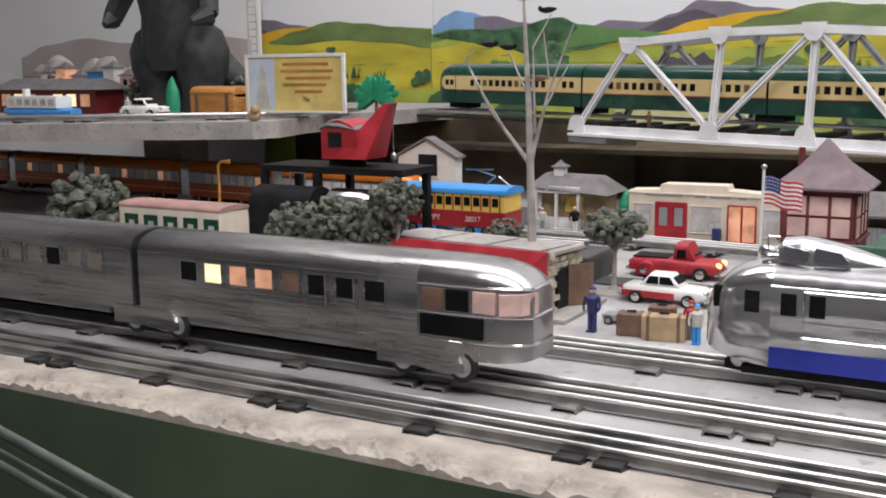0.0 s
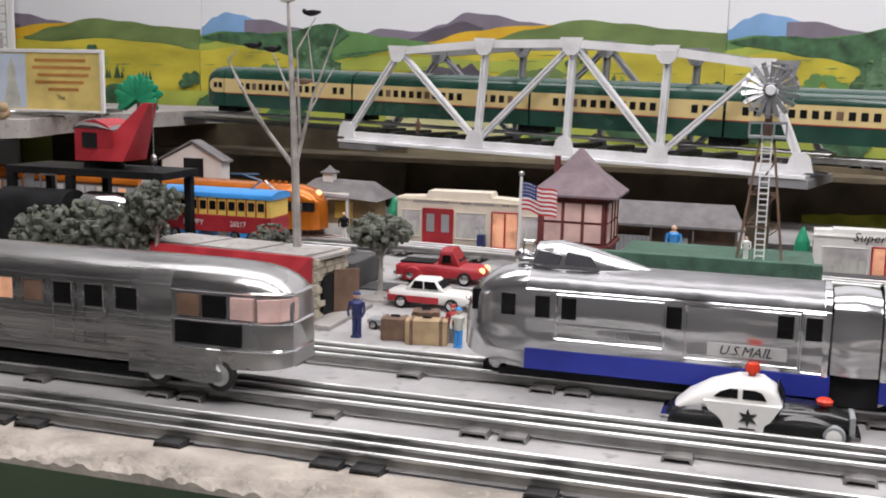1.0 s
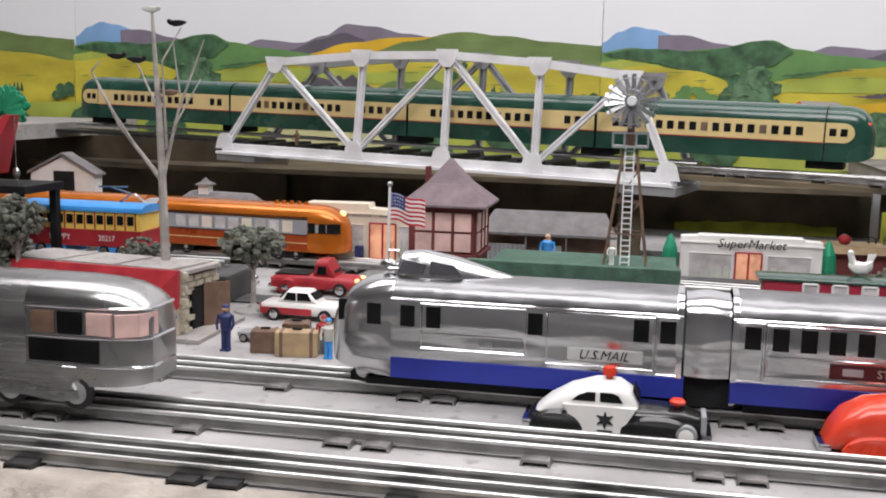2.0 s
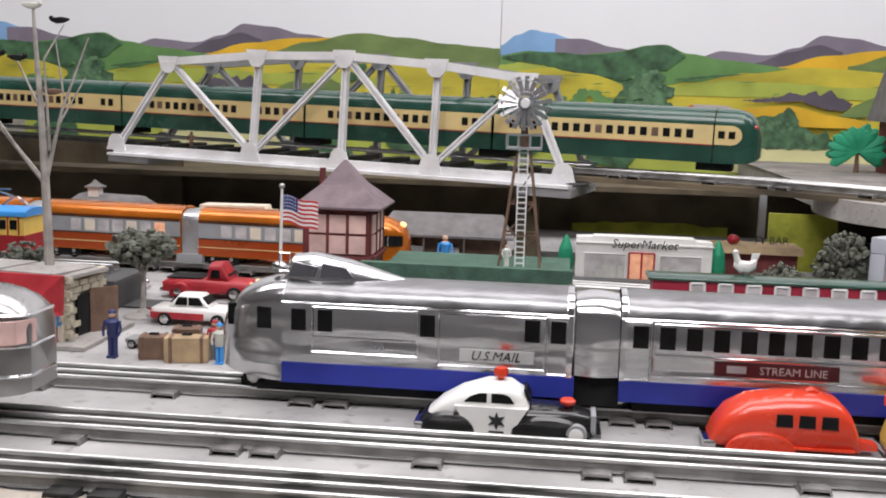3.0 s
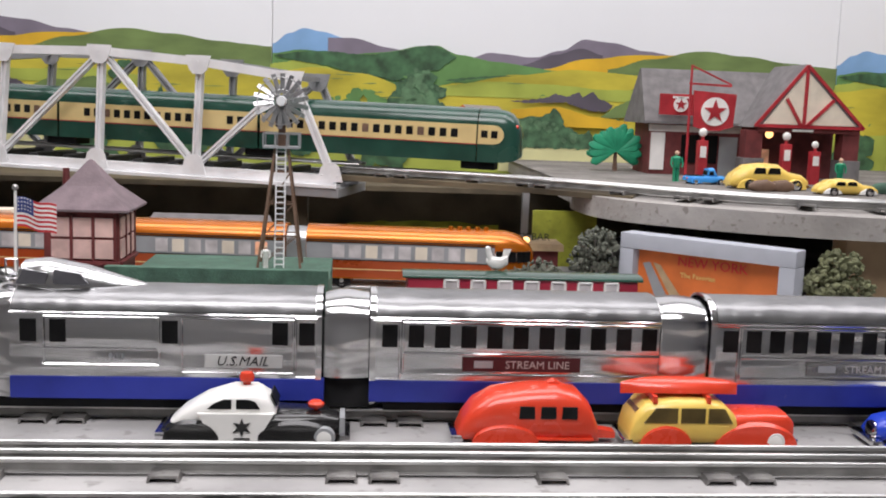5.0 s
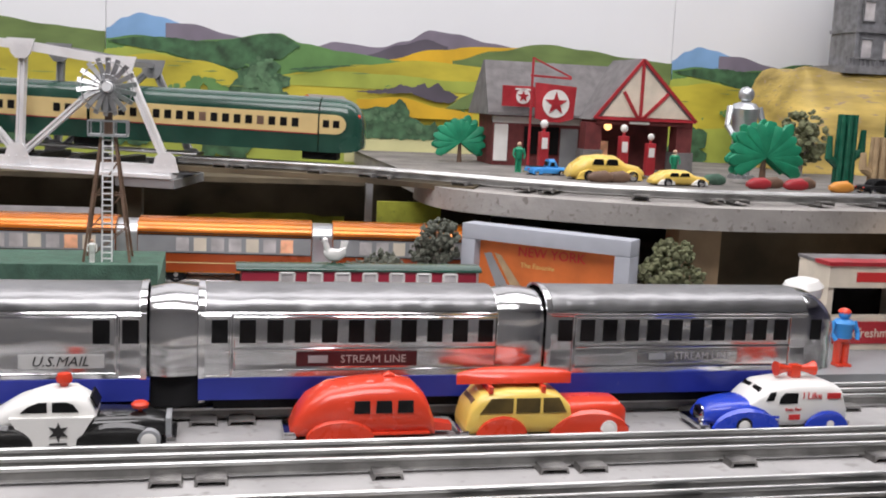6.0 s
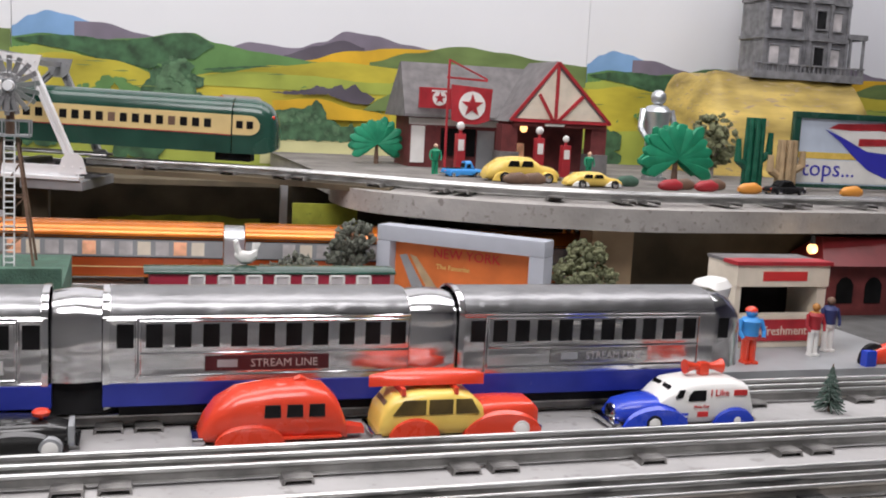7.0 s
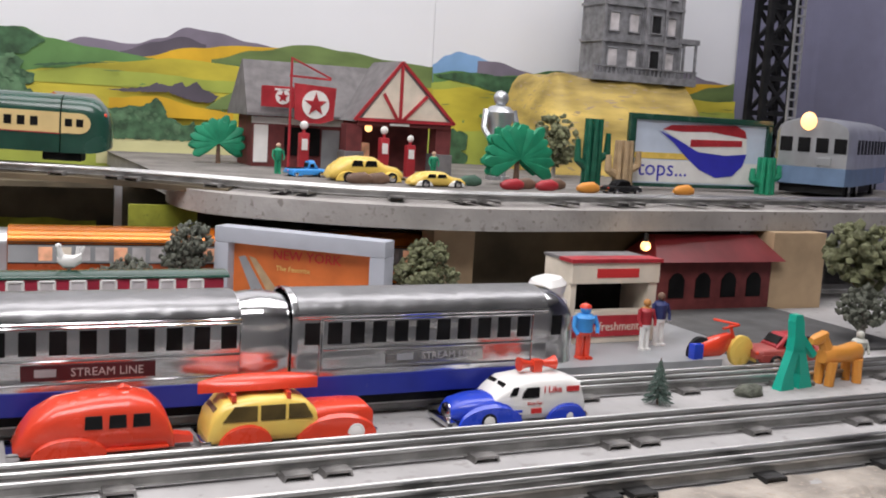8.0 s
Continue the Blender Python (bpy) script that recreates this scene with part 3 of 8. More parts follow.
structure("painted_board", box(B(), 0.440, 1.58, 0, 0.530, 1.586, 0.078), LIME_BOARD, "lime painted board behind the shelf edge", "wall")
structure("backdrop_blank", box(B(), -3.0, 2.066, 0, -1.475, 2.074, 0.95), WHITE_WALL, "plain white backing wall beside the mural", "wall")
structure("backdrop_grey_hills", hill([(-2.3, 0.27), (-2.2, 0.30), (-2.05, 0.315), (-1.9, 0.30), (-1.75, 0.32), (-1.60, 0.31), (-1.50, 0.30)], 0.1, 2.064), M_ROOF, "faded grey hills painted on the wall", "mural")


def drape():
    bm = B()
    rows = []
    for i in range(60):
        f = i / 59
        x, y = 1.86 + 0.35 * f, 2.095 - 1.1 * f + 0.02 * math.sin(f * 40)
        rows.append([bm.verts.new((x, y, z)) for z in (0.0, 0.95)])
    for a, b in zip(rows, rows[1:]):
        bm.faces.new((a[0], b[0], b[1], a[1]))
    return bm


structure("drape_wall", drape(), DRAPE, "dim blue-grey drape closing the layout", "drape")

# ---- track ----


def rails(name, pts, z, label, spacing=0.1135, near=TIE, seed=1):
    """Three-rail tubular track along plan points; z is the top of the board under it."""
    t = thing(name, pose(0, 0, 0), label, "railway track")
    lens = [0]
    for (x0, y0), (x1, y1) in zip(pts, pts[1:]):
        lens.append(lens[-1] + math.hypot(x1 - x0, y1 - y0))

    def at(s):
        i = max(0, min(len(pts) - 2, next((j for j in range(len(lens) - 1) if lens[j + 1] >= s), len(pts) - 2)))
        f = (s - lens[i]) / (lens[i + 1] - lens[i])
        (x0, y0), (x1, y1) = pts[i], pts[i + 1]
        a = math.atan2(y1 - y0, x1 - x0)
        return x0 + (x1 - x0) * f, y0 + (y1 - y0) * f, a

    for off in (-0.016, 0, 0.016):
        for nm, prof, mm in (("rail", [(0.0017 * math.cos(2 * math.pi * k / 10), 0.0088 + 0.0017 * math.sin(2 * math.pi * k / 10)) for k in range(10)], RAIL), ("rail_web", [(-0.0005, 0.0076), (-0.0005, 0.003), (-0.0028, 0.0024), (0.0028, 0.0024), (0.0005, 0.003), (0.0005, 0.0076)], RAIL_WEB)):
            rings = []
            n = len(pts)
            for i, (x, y) in enumerate(pts):
                (xa, ya), (xb, yb) = pts[max(0, i - 1)], pts[min(n - 1, i + 1)]
                a = math.atan2(yb - ya, xb - xa)
                px, py = -math.sin(a), math.cos(a)
                rings.append([(x + px * (off + u), y + py * (off + u), z + w) for u, w in prof])
            part(nm, loft(B(), rings), mm, t, smooth=(nm == "rail"))
    tie = mesh_of(prism(B(), [(-0.0095, 0), (-0.0085, 0.0042), (0.0085, 0.0042), (0.0095, 0), (0.008, 0), (0.0072, 0.0026), (-0.0072, 0.0026), (-0.008, 0)], -0.029, 0.029), "tie", near)
    return t, tie, at, lens[-1]


def lay_ties(track, at, length, tie, z, phase, section=0.2275):
    s = phase
    while s < length:
        for d in (0.0, 0.025, 0.1255):
            if 0 < s + d < length:
                x, y, a = at(s + d)
                ob = new("tie", tie)
                ob.parent = track
                ob.matrix_basis = pose(x, y, z, 0, 0, math.degrees(a))
        s += section


for y, nm, tm in ((0.676, "near", TIE_BLACK), (0.761, "middle", TIE), (0.869, "far", TIE)):
    x_first = {"near": -0.104, "middle": 0.188, "far": 0.2085}[nm]
    start = -1.85
    phase = (x_first - start) % 0.2275
    t, tie, at, L = rails("track", [(start, y), (2.1, y)], 0.0, "straight three-rail tinplate track with metal ties on the table", near=tm)
    lay_ties(t, at, L, tie, 0.0, phase)

# inner table tracks
t, tie, at, L = rails("track", [(-1.85, 0.945), (-0.55, 0.945)], 0.0, "three-rail tinplate track beside the shrubs")
lay_ties(t, at, L, tie, 0.0, 0.05)
t, tie, at, L = rails("track", [(-2.2, 1.521), (1.9, 1.193)], 0.004, "three-rail track under the upper shelf")
lay_ties(t, at, L, tie, 0.004, 0.05)
t, tie, at, L = rails("track", [(-0.75, 1.16), (-0.30, 1.16)], 0.03, "short siding under the toy trolley")
lay_ties(t, at, L, tie, 0.03, 0.05)
structure("embankment", box(B(), -0.78, 1.12, 0, -0.28, 1.20, 0.03, 0.003), ROAD_AND_SHADE, "low grey embankment under the trolley siding", "ground")

UP_R = smooth_line([(0.18, 1.535), (0.36, 1.455), (0.475, 1.365), (0.575, 1.285), (0.68, 1.232), (0.80, 1.208), (1.05, 1.228), (1.39, 1.262), (1.85, 1.35)], 10)
LEAD = [p for p in UP_R if p[0] < 0.52]
structure("track_board", loft(B(), [[(x - 0.012, y - 0.030, SHELF_Z - 0.004), (x + 0.012, y + 0.030, SHELF_Z - 0.004), (x + 0.012, y + 0.030, SHELF_Z + 0.0025), (x - 0.012, y - 0.030, SHELF_Z + 0.0025)] for x, y in LEAD]), SHADE_BOARD, "thin dark board carrying the curved upper track", "shelf")
t, tie, at, L = rails("track", UP_R, SHELF_Z + 0.003, "curving three-rail track along the upper shelf edge")
lay_ties(t, at, L, tie, SHELF_Z + 0.003, 0.06, 0.2)
UP_L = smooth_line([(-1.75, 0.985), (-1.196, 1.178), (-0.94, 1.345), (-0.88, 1.44), (-0.90, 1.60)], 6)
t, tie, at, L = rails("track", UP_L, 0.155, "three-rail track along the upper shelf below the poster")
lay_ties(t, at, L, tie, 0.155, 0.06, 0.2)
structure("upper_trestle", loft(B(), [[(-0.95, 1.79, 0.141), (-0.47, 1.675, 0.135), (-0.47, 1.75, 0.135), (-0.95, 1.87, 0.141)], [(-0.95, 1.79, 0.146), (-0.47, 1.675, 0.140), (-0.47, 1.75, 0.140), (-0.95, 1.87, 0.146)]]), TIE_BLACK, "black board carrying the upper track", "shelf")

# ---- trestle bridge with the green streamliner ----
BRIDGE = pose(-0.51, 1.66, 0.1207, 0, 0.88, -14.9)
BW = 0.115


def bridge():
    t = thing("trestle_bridge", BRIDGE, "silver painted metal truss bridge with an arched top chord", "bridge")
    low = [(0.0, 0.016), (0.233, 0.016), (0.376, 0.016), (0.512, 0.016), (0.695, 0.016)]
    top = [(0.093, 0.142), (0.243, 0.155), (0.380, 0.158), (0.516, 0.150), (0.640, 0.136)]
    # the far truss gets its shade from the darker colour
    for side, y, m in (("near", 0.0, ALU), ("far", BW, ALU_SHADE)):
        for (x0, z0), (x1, z1) in zip(top, top[1:]):
            part("top_chord", beam(B(), (x0, y, z0), (x1, y, z1), 0.011, 0.013), m, t)
        part("bottom_chord", beam(B(), (-0.006, y, 0.010), (0.70, y, 0.010), 0.012, 0.014), m, t)
        part("flange", beam(B(), (-0.012, y - 0.004, 0.002), (0.705, y - 0.004, 0.002), 0.004, 0.022), m, t)
        for a, b in ((low[0], top[0]), (top[0], low[1]), (low[1], top[2]), (top[2], low[3]), (low[3], top[4]), (top[4], low[4])):
            d = B()
            for o in (-0.0034, 0.0034):
                beam(d, (a[0] + o, y, a[1]), (b[0] + o, y, b[1]), 0.0028, 0.009)
            beam(d, (a[0], y + 0.001, a[1]), (b[0], y + 0.001, b[1]), 0.006, 0.004)
            part("diagonal", d, m, t)
        for i in (1, 2, 3):
            d = B()
            for o in (-0.003, 0.003):
                beam(d, (low[i][0] + o, y, low[i][1]), (top[i][0] + o, y, top[i][1]), 0.0025, 0.009)
            beam(d, (low[i][0], y + 0.001, low[i][1]), (top[i][0], y + 0.001, top[i][1]), 0.005, 0.004)
            part("post", d, m, t)
        for (x, z), s in [(p, 1) for p in low[1:4]] + [(p, -1) for p in top] + [(low[0], 1), (low[4], 1)]:
            g = prism(B(), [(x - 0.017, z - 0.008 * s), (x + 0.017, z - 0.008 * s), (x + 0.012, z + 0.010 * s), (x + 0.006, z + 0.016 * s), (x - 0.006, z + 0.016 * s), (x - 0.012, z + 0.010 * s)], y - 0.009, y - 0.0068)
            for dx in (-0.010, 0, 0.010):
                ball(g, (x + dx, y - 0.0095, z), 0.0012)
            part("gusset_plate", g, m, t)
    for x, z in top:
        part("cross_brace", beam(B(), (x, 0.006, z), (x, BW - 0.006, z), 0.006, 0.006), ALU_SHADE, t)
    for i in range(14):
        x = 0.02 + i * 0.05
        part("deck_tie", box(B(), x, 0.008, 0.012, x + 0.014, BW - 0.008, 0.020), TIE_BLACK, t)
    for off in (-0.016, 0, 0.016):
        part("rail", rod(B(), (-0.36, BW / 2 + off, 0.0285), (0.72, BW / 2 + off, 0.0285), 0.0019), RAIL, t, smooth=True)
    part("walkway", box(B(), 0.0, 0.006, 0.009, 0.695, 0.032, 0.0118), TIE_BLACK, t)
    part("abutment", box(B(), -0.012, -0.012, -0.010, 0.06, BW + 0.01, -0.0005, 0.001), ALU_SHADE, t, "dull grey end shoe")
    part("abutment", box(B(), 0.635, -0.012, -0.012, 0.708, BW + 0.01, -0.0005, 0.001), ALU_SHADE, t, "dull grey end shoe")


bridge()
for x, y, w, d, h in ((0.115, 1.545, 0.03, 0.05, 0.1025),):
    tagged(part("bridge_pier", box(B(), -w / 2, -d / 2, 0, w / 2, d / 2, h, 0.002), SHADE_BOARD, m=pose(x, y, 0)), "plain dark brown pier block under the bridge", "pier")


def section_ring(x, hw, z0, zs, z1, n=9):
    """Cross-section of a coach: vertical sides up to zs, then a rounded roof to z1."""
    r = [(x, -hw, z0), (x, -hw, zs)]
    for i in range(1, n):
        a = math.pi * i / n
        r.append((x, -hw * math.cos(a), zs + (z1 - zs) * math.sin(a) ** 0.8))
    return r + [(x, hw, zs), (x, hw, z0)]


def streamliner():
    t = thing("toy_streamliner", BRIDGE @ pose(0, BW / 2, 0.038), "dark green and cream articulated streamliner standing on the bridge", "toy train")
    x0, x1, hw = -0.35, 0.93, 0.027
    n = 4
    cuts = [x0 + 0.05, -0.02, 0.30, 0.585, x1 - 0.055]
    for i in range(n):
        a, b = cuts[i] + 0.0015, cuts[i + 1] - 0.0015
        body = part("car_body", loft(B(), [section_ring(x, hw, 0.004, 0.052, 0.072) for x in (a, b)]), TRAIN_GREEN, t, "dark green car body", smooth=True)
        cream = box(B(), a + 0.0005, -hw - 0.0006, 0.027, b - 0.0005, -hw + 0.002, 0.051)
        part("cream_band", cream, TRAIN_CREAM, body, "cream window band")
        part("red_line", box(B(), a, -hw - 0.0008, 0.0258, b, -hw + 0.002, 0.0268), RED_PAINT, body)
        k, wx = 0, a + 0.022
        while wx < b - 0.022:
            if i == n - 1 or k % 14 not in (0, 13):
                part("window", box(B(), wx, -hw - 0.0010, 0.034, wx + 0.0085, -hw + 0.001, 0.0445), GLASS_DARK if not (k % 5 == 3) else BROWN, body)
            wx += 0.0145
            k += 1
    for s, xe, xb in ((-1, x0, cuts[0]), (1, x1, cuts[-1])):
        L = abs(xe - xb)
        rings = []
        for f in (0, 0.4, 0.6, 0.75, 0.86, 0.93, 0.985):
            q = math.sqrt(max(0, 1 - f ** 4.5))
            rings.append(section_ring(xb + s * L * f, hw * (0.25 + 0.75 * q), 0.004 + 0.012 * (1 - q), 0.018 + 0.034 * q, 0.03 + 0.042 * q))
        if s < 0:
            rings = rings[::-1]
        nose = part("end_cap", loft(B(), rings), TRAIN_GREEN, t, "rounded dark green end cap", smooth=True)
        band = [(xb, 0.027), (xb + s * 0.020, 0.027)] + [(xb + s * (0.020 + 0.013 * math.sin(radians(a))), 0.039 - 0.012 * math.cos(radians(a))) for a in range(15, 180, 15)] + [(xb + s * 0.020, 0.051), (xb, 0.051)]
        part("cream_band", prism(B(), band, -hw - 0.0007, -hw * 0.9), TRAIN_CREAM, nose)
        for q in (0.15, 0.38):
            part("window", box(B(), xb + s * L * q - 0.004, -hw - 0.001, 0.035, xb + s * L * q + 0.004, -hw + 0.004, 0.044), GLASS_DARK, nose)
        part("marker_lamp", ball(B(), (xb + s * L * 0.86, -hw * 0.62, 0.050), 0.0028, 2), RED_PLASTIC, nose, smooth=True)
    for x in (cuts[0], cuts[1], cuts[2], cuts[3], cuts[4]):
        part("truck", box(B(), x - 0.022, -0.018, -0.006, x + 0.022, 0.018, 0.004, 0.002), DARK, t)


streamliner()

# ---- polished tin train: mail locomotive and two coaches ----
TY, TW = 0.869, 0.0275


def tin_ring(x, hw=TW, z0=0.0325, zs=0.0735, z1=0.0910):
    return section_ring(x, hw, z0, zs, z1, 12)


def tin_roof(body, a, b):
    """The duller curved roof sheet, a thin shell over the body between its ends."""
    rings = []
    for x in (a, b):
        arc = tin_ring(x, TW + 0.0004, 0.0325, 0.0765, 0.0916)[2:-2]
        rings.append([(x, -TW - 0.0004, 0.0775)] + arc + [(x, TW + 0.0004, 0.0775)] + [(px, py * 0.96, pz - 0.0012) for px, py, pz in reversed(arc)])
    part("roof", loft(B(), rings), TIN_ROOF, body, "dull dusty tin roof", smooth=True)


def panel_frame(bm, x0, x1, z0, z1, y, r=0.0008):
    for a, b in (((x0, y, z0), (x1, y, z0)), ((x0, y, z1), (x1, y, z1)), ((x0, y, z0), (x0, y, z1)), ((x1, y, z0), (x1, y, z1))):
        rod(bm, a, b, r, seg=6)
    return bm


def trucks(t, xs, r=0.0085, w=0.014):
    for x in xs:
        tr = part("truck", box(B(), x - 0.022, TY - w, 0.008, x + 0.022, TY + w, 0.018, 0.002), DARK, t)
        for dx in (-0.012, 0.012):
            wheel(tr, x + dx, TY - 0.0165, 0.0105 + r, r, 0.004)


def drum(t, x0, x1):
    part("vestibule", loft(B(), [tin_ring(x, TW * k, 0.034, 0.071, 0.071 + 0.0185 * k) for x, k in ((x0, 0.93), (x0 + 0.003, 0.965), (x0 + 0.009, 1.02), ((x0 + x1) / 2, 1.05), (x1 - 0.009, 1.02), (x1 - 0.003, 0.965), (x1 + 0.0012, 0.94))]), CHROME, t, "bulging polished tin vestibule", smooth=True)
    part("diaphragm", box(B(), x0 - 0.002, TY - TW * 0.8 - TY, 0.012, x1 + 0.002, TW * 0.8, 0.036), DARK, t)


def coach_windows(body, xs, w=0.0105):
    for x in xs:
        part("window", box(B(), x - w / 2, -TW - 0.0007, 0.0560, x + w / 2, -TW + 0.002, 0.0715, 0.0004), GLASS_DARK, body)


def tin_loco():
    t = thing("mail_locomotive", pose(0, TY, 0), "polished tin streamlined mail locomotive with a blue skirt", "toy train", "tin streamliner train")
    a, b = -0.033, 0.172
    body = part("body", loft(B(), [tin_ring(x) for x in (a, b)]), TIN_BODY, t, smooth=True)
    rings = []
    for f in (0.985, 0.93, 0.82, 0.65, 0.45, 0.22, 0):
        q = (1 - f ** 2.3) ** 0.5
        rings.append(tin_ring(a - 0.050 * f, TW * (0.12 + 0.88 * q), 0.031 - 0.013 * (1 - f) ** 0.3 if f else 0.018, 0.042 + 0.0315 * q, 0.046 + 0.045 * q))
    nose = part("nose", loft(B(), rings), CHROME, t, "rounded polished tin nose", smooth=True)
    for x, w in ((-0.072, 0.006), (-0.046, 0.0105)):
        ww = TW * (1 - ((a - x) / 0.050) ** 2.3) ** 0.5
        part("window", box(B(), x - w / 2, -ww * 0.9 - 0.0035, 0.0560, x + w / 2, -ww * 0.9 + 0.006, 0.0715, 0.0005), GLASS_DARK, nose)
    tin_roof(body, a + 0.001, b - 0.0045)
    part("skirt", box(B(), a, -TW - 0.0012, 0.0178, b + 0.002, TW + 0.0012, 0.0328, 0.0006), BLUE, t, "blue enamelled skirt")
    part("underframe", box(B(), a - 0.02, -TW * 0.8, 0.010, b, TW * 0.8, 0.0155), DARK, t)
    cab = B()
    rings = []
    for x, w, h in ((-0.036, 0.008, 0.098), (-0.030, 0.013, 0.1065), (-0.014, 0.0155, 0.1085), (0.012, 0.0145, 0.1035), (0.036, 0.009, 0.096), (0.052, 0.004, 0.0918)):
        rings.append(section_ring(x, w, 0.083, 0.5 * (0.083 + h), h, 8))
    cupola = part("cupola", loft(cab, rings), CUPOLA_TIN, t, "raised tin observation cab", smooth=True)
    for x0, x1, x2, x3 in ((-0.032, -0.013, -0.011, -0.027), (-0.008, 0.016, 0.010, -0.007)):
        part("cab_window", prism(B(), [(x0, 0.0925), (x1, 0.0925), (x2, 0.1000), (x3, 0.1025)], -0.0165, -0.0120), CAB_GLASS, cupola)
    part("headlamp", ball(B(), (-0.042, -0.002, 0.0960), 0.005, 2, (1.3, 1, 1)), CHROME, t, smooth=True)
    part("handrail", panel_frame(B(), -0.040, -0.032, 0.095, 0.108, -0.010, 0.0007), CHROME, t, smooth=True)
    coach_windows(body, (-0.021, -0.002, 0.071, 0.144, 0.162))
    f = panel_frame(B(), -0.011, 0.064, 0.041, 0.0735, -TW - 0.0004)
    part("pressed_panel", f, CHROME, body, smooth=True)
    part("pressed_panel", panel_frame(B(), 0.079, 0.153, 0.0365, 0.0735, -TW - 0.0004), CHROME, body, smooth=True)
    for z in (0.0415, 0.052):
        part("rib", rod(B(), (-0.012, -TW - 0.0003, z), (0.062, -TW - 0.0003, z), 0.0007, seg=6), CHROME, body, smooth=True)
    part("belt_line", rod(B(), (a, -TW - 0.0001, 0.0760), (b, -TW - 0.0001, 0.0760), 0.0009, seg=6), CHROME, body, smooth=True)
    plate = part("mail_plate", box(B(), 0.094, -TW - 0.0014, 0.0402, 0.146, -TW + 0.001, 0.0492, 0.0006), PLATE_GREY, body, "greyish white mail name plate")
    words("U.S.MAIL", 0.0092, TEXT_BLACK, plate, facing(0.119, -TW - 0.0018, 0.0447)).data.shear = 0.3
    words("900", 0.0070, GREY_PLASTIC, body, facing(0.036, -TW - 0.0010, 0.0465))
    part("door", panel_frame(B(), 0.1545, 0.169, 0.034, 0.0745, -TW - 0.0004), CHROME, body, smooth=True)
    part("end_band", loft(B(), [tin_ring(x, TW + 0.0012, 0.0325, 0.0735, 0.0925) for x in (b - 0.004, b)]), CHROME, body, smooth=True)
    drum(t, 0.1735, 0.203)
    for x in (-0.045, 0.02, 0.10, 0.165):
        tr = part("truck", box(B(), x - 0.022, -0.014, 0.010, x + 0.022, 0.014, 0.016), DARK, t)
        for dx in (-0.011, 0.011):
            wheel(tr, x + dx, -0.0185, 0.0185, 0.0082, 0.004)


def tin_coach(a, b, xs, sign, label, tail=False):
    t = thing("tin_coach", pose(0, TY, 0), label, "toy train", "tin streamliner train")
    body = part("body", loft(B(), [tin_ring(x) for x in (a, b)]), TIN_BODY, t, smooth=True)
    tin_roof(body, a + 0.0045, b - 0.001)
    part("skirt", box(B(), a, -TW - 0.0012, 0.0178, b + (0.0 if not tail else -0.02), TW + 0.0012, 0.0328, 0.0006), BLUE, t, "blue enamelled skirt")
    part("underframe", box(B(), a + 0.01, -TW * 0.8, 0.010, b - 0.01, TW * 0.8, 0.0155), DARK, t)
    coach_windows(body, xs)
    x0, x1 = xs[1] - 0.009, xs[-1] + 0.008
    part("pressed_panel", panel_frame(B(), x0, x1, 0.0375, 0.0735, -TW - 0.0004), CHROME, body, smooth=True)
    part("door", panel_frame(B(), a + 0.002, x0 - 0.002, 0.034, 0.0745, -TW - 0.0004), CHROME, body, smooth=True)
    part("rib", rod(B(), (x0, -TW - 0.0003, 0.0520), (x1, -TW - 0.0003, 0.0520), 0.0008, seg=6), CHROME, body, smooth=True)
    part("belt_line", rod(B(), (a, -TW - 0.0001, 0.0760), (b, -TW - 0.0001, 0.0760), 0.0009, seg=6), CHROME, body, smooth=True)
    plate = part("name_plate", box(B(), sign[0], -TW - 0.0012, 0.0400, sign[1], -TW + 0.001, 0.0500, 0.0004), sign[2], body, "coloured name plate")
    c = (sign[0] + sign[1]) / 2
    part("lettering_bar", box(B(), sign[0] + 0.008, -TW - 0.0015, 0.0425, sign[0] + 0.021, -TW, 0.0475), GREY_PLASTIC, plate)
    words("STREAM LINE", 0.0076, TEXT_GREY, plate, facing(c + 0.011, -TW - 0.0014, 0.0448))
    part("end_band", loft(B(), [tin_ring(x, TW + 0.0012, 0.0325, 0.0735, 0.0925) for x in (a, a + 0.004)]), CHROME, body, smooth=True)
    for x in (a + 0.012, (b - 0.03)):
        tr = part("truck", box(B(), x - 0.022, -0.014, 0.010, x + 0.022, 0.014, 0.016), DARK, t)
        for dx in (-0.011, 0.011):
            wheel(tr, x + dx, -0.0185, 0.0185, 0.0082, 0.004)
    if tail:
        rings = []
        for f in (0, 0.3, 0.55, 0.75, 0.9, 0.985):
            q = (1 - f ** 2.3) ** 0.5
            rings.append(tin_ring(b + 0.034 * f, TW * (0.15 + 0.85 * q), 0.0325, 0.047 + 0.0265 * q, 0.05 + 0.041 * q))
        cap = part("tail_cap", loft(B(), rings), CHROME, t, "rounded polished tin tail", smooth=True)
        part("window", box(B(), b + 0.004, -TW - 0.0002, 0.0560, b + 0.0125, -TW + 0.004, 0.0715, 0.0004), GLASS_DARK, cap)
    else:
        drum(t, b, b + 0.034)
    return t


tin_loco()
tin_coach(0.2045, 0.406, [0.218 + 0.0180 * i for i in range(11)], (0.268, 0.350, PLATE_MAROON), "polished tin coach with eleven black windows and a blue skirt")
# the tail coach's steel plate is added in place of a reflection
tin_coach(0.4415, 0.645, [0.456 + 0.0168 * i for i in range(11)], (0.512, 0.590, STEEL), "polished tin tail coach with black windows and a blue skirt", True)

# ---- brushed nickel streamliner on the middle track ----
NY, NW = 0.761, 0.030


def nickel_ring(x, k=1.0, z0=0.030, zs=0.080, z1=0.0965):
    return section_ring(x, NW * k, z0, zs, z1, 10)


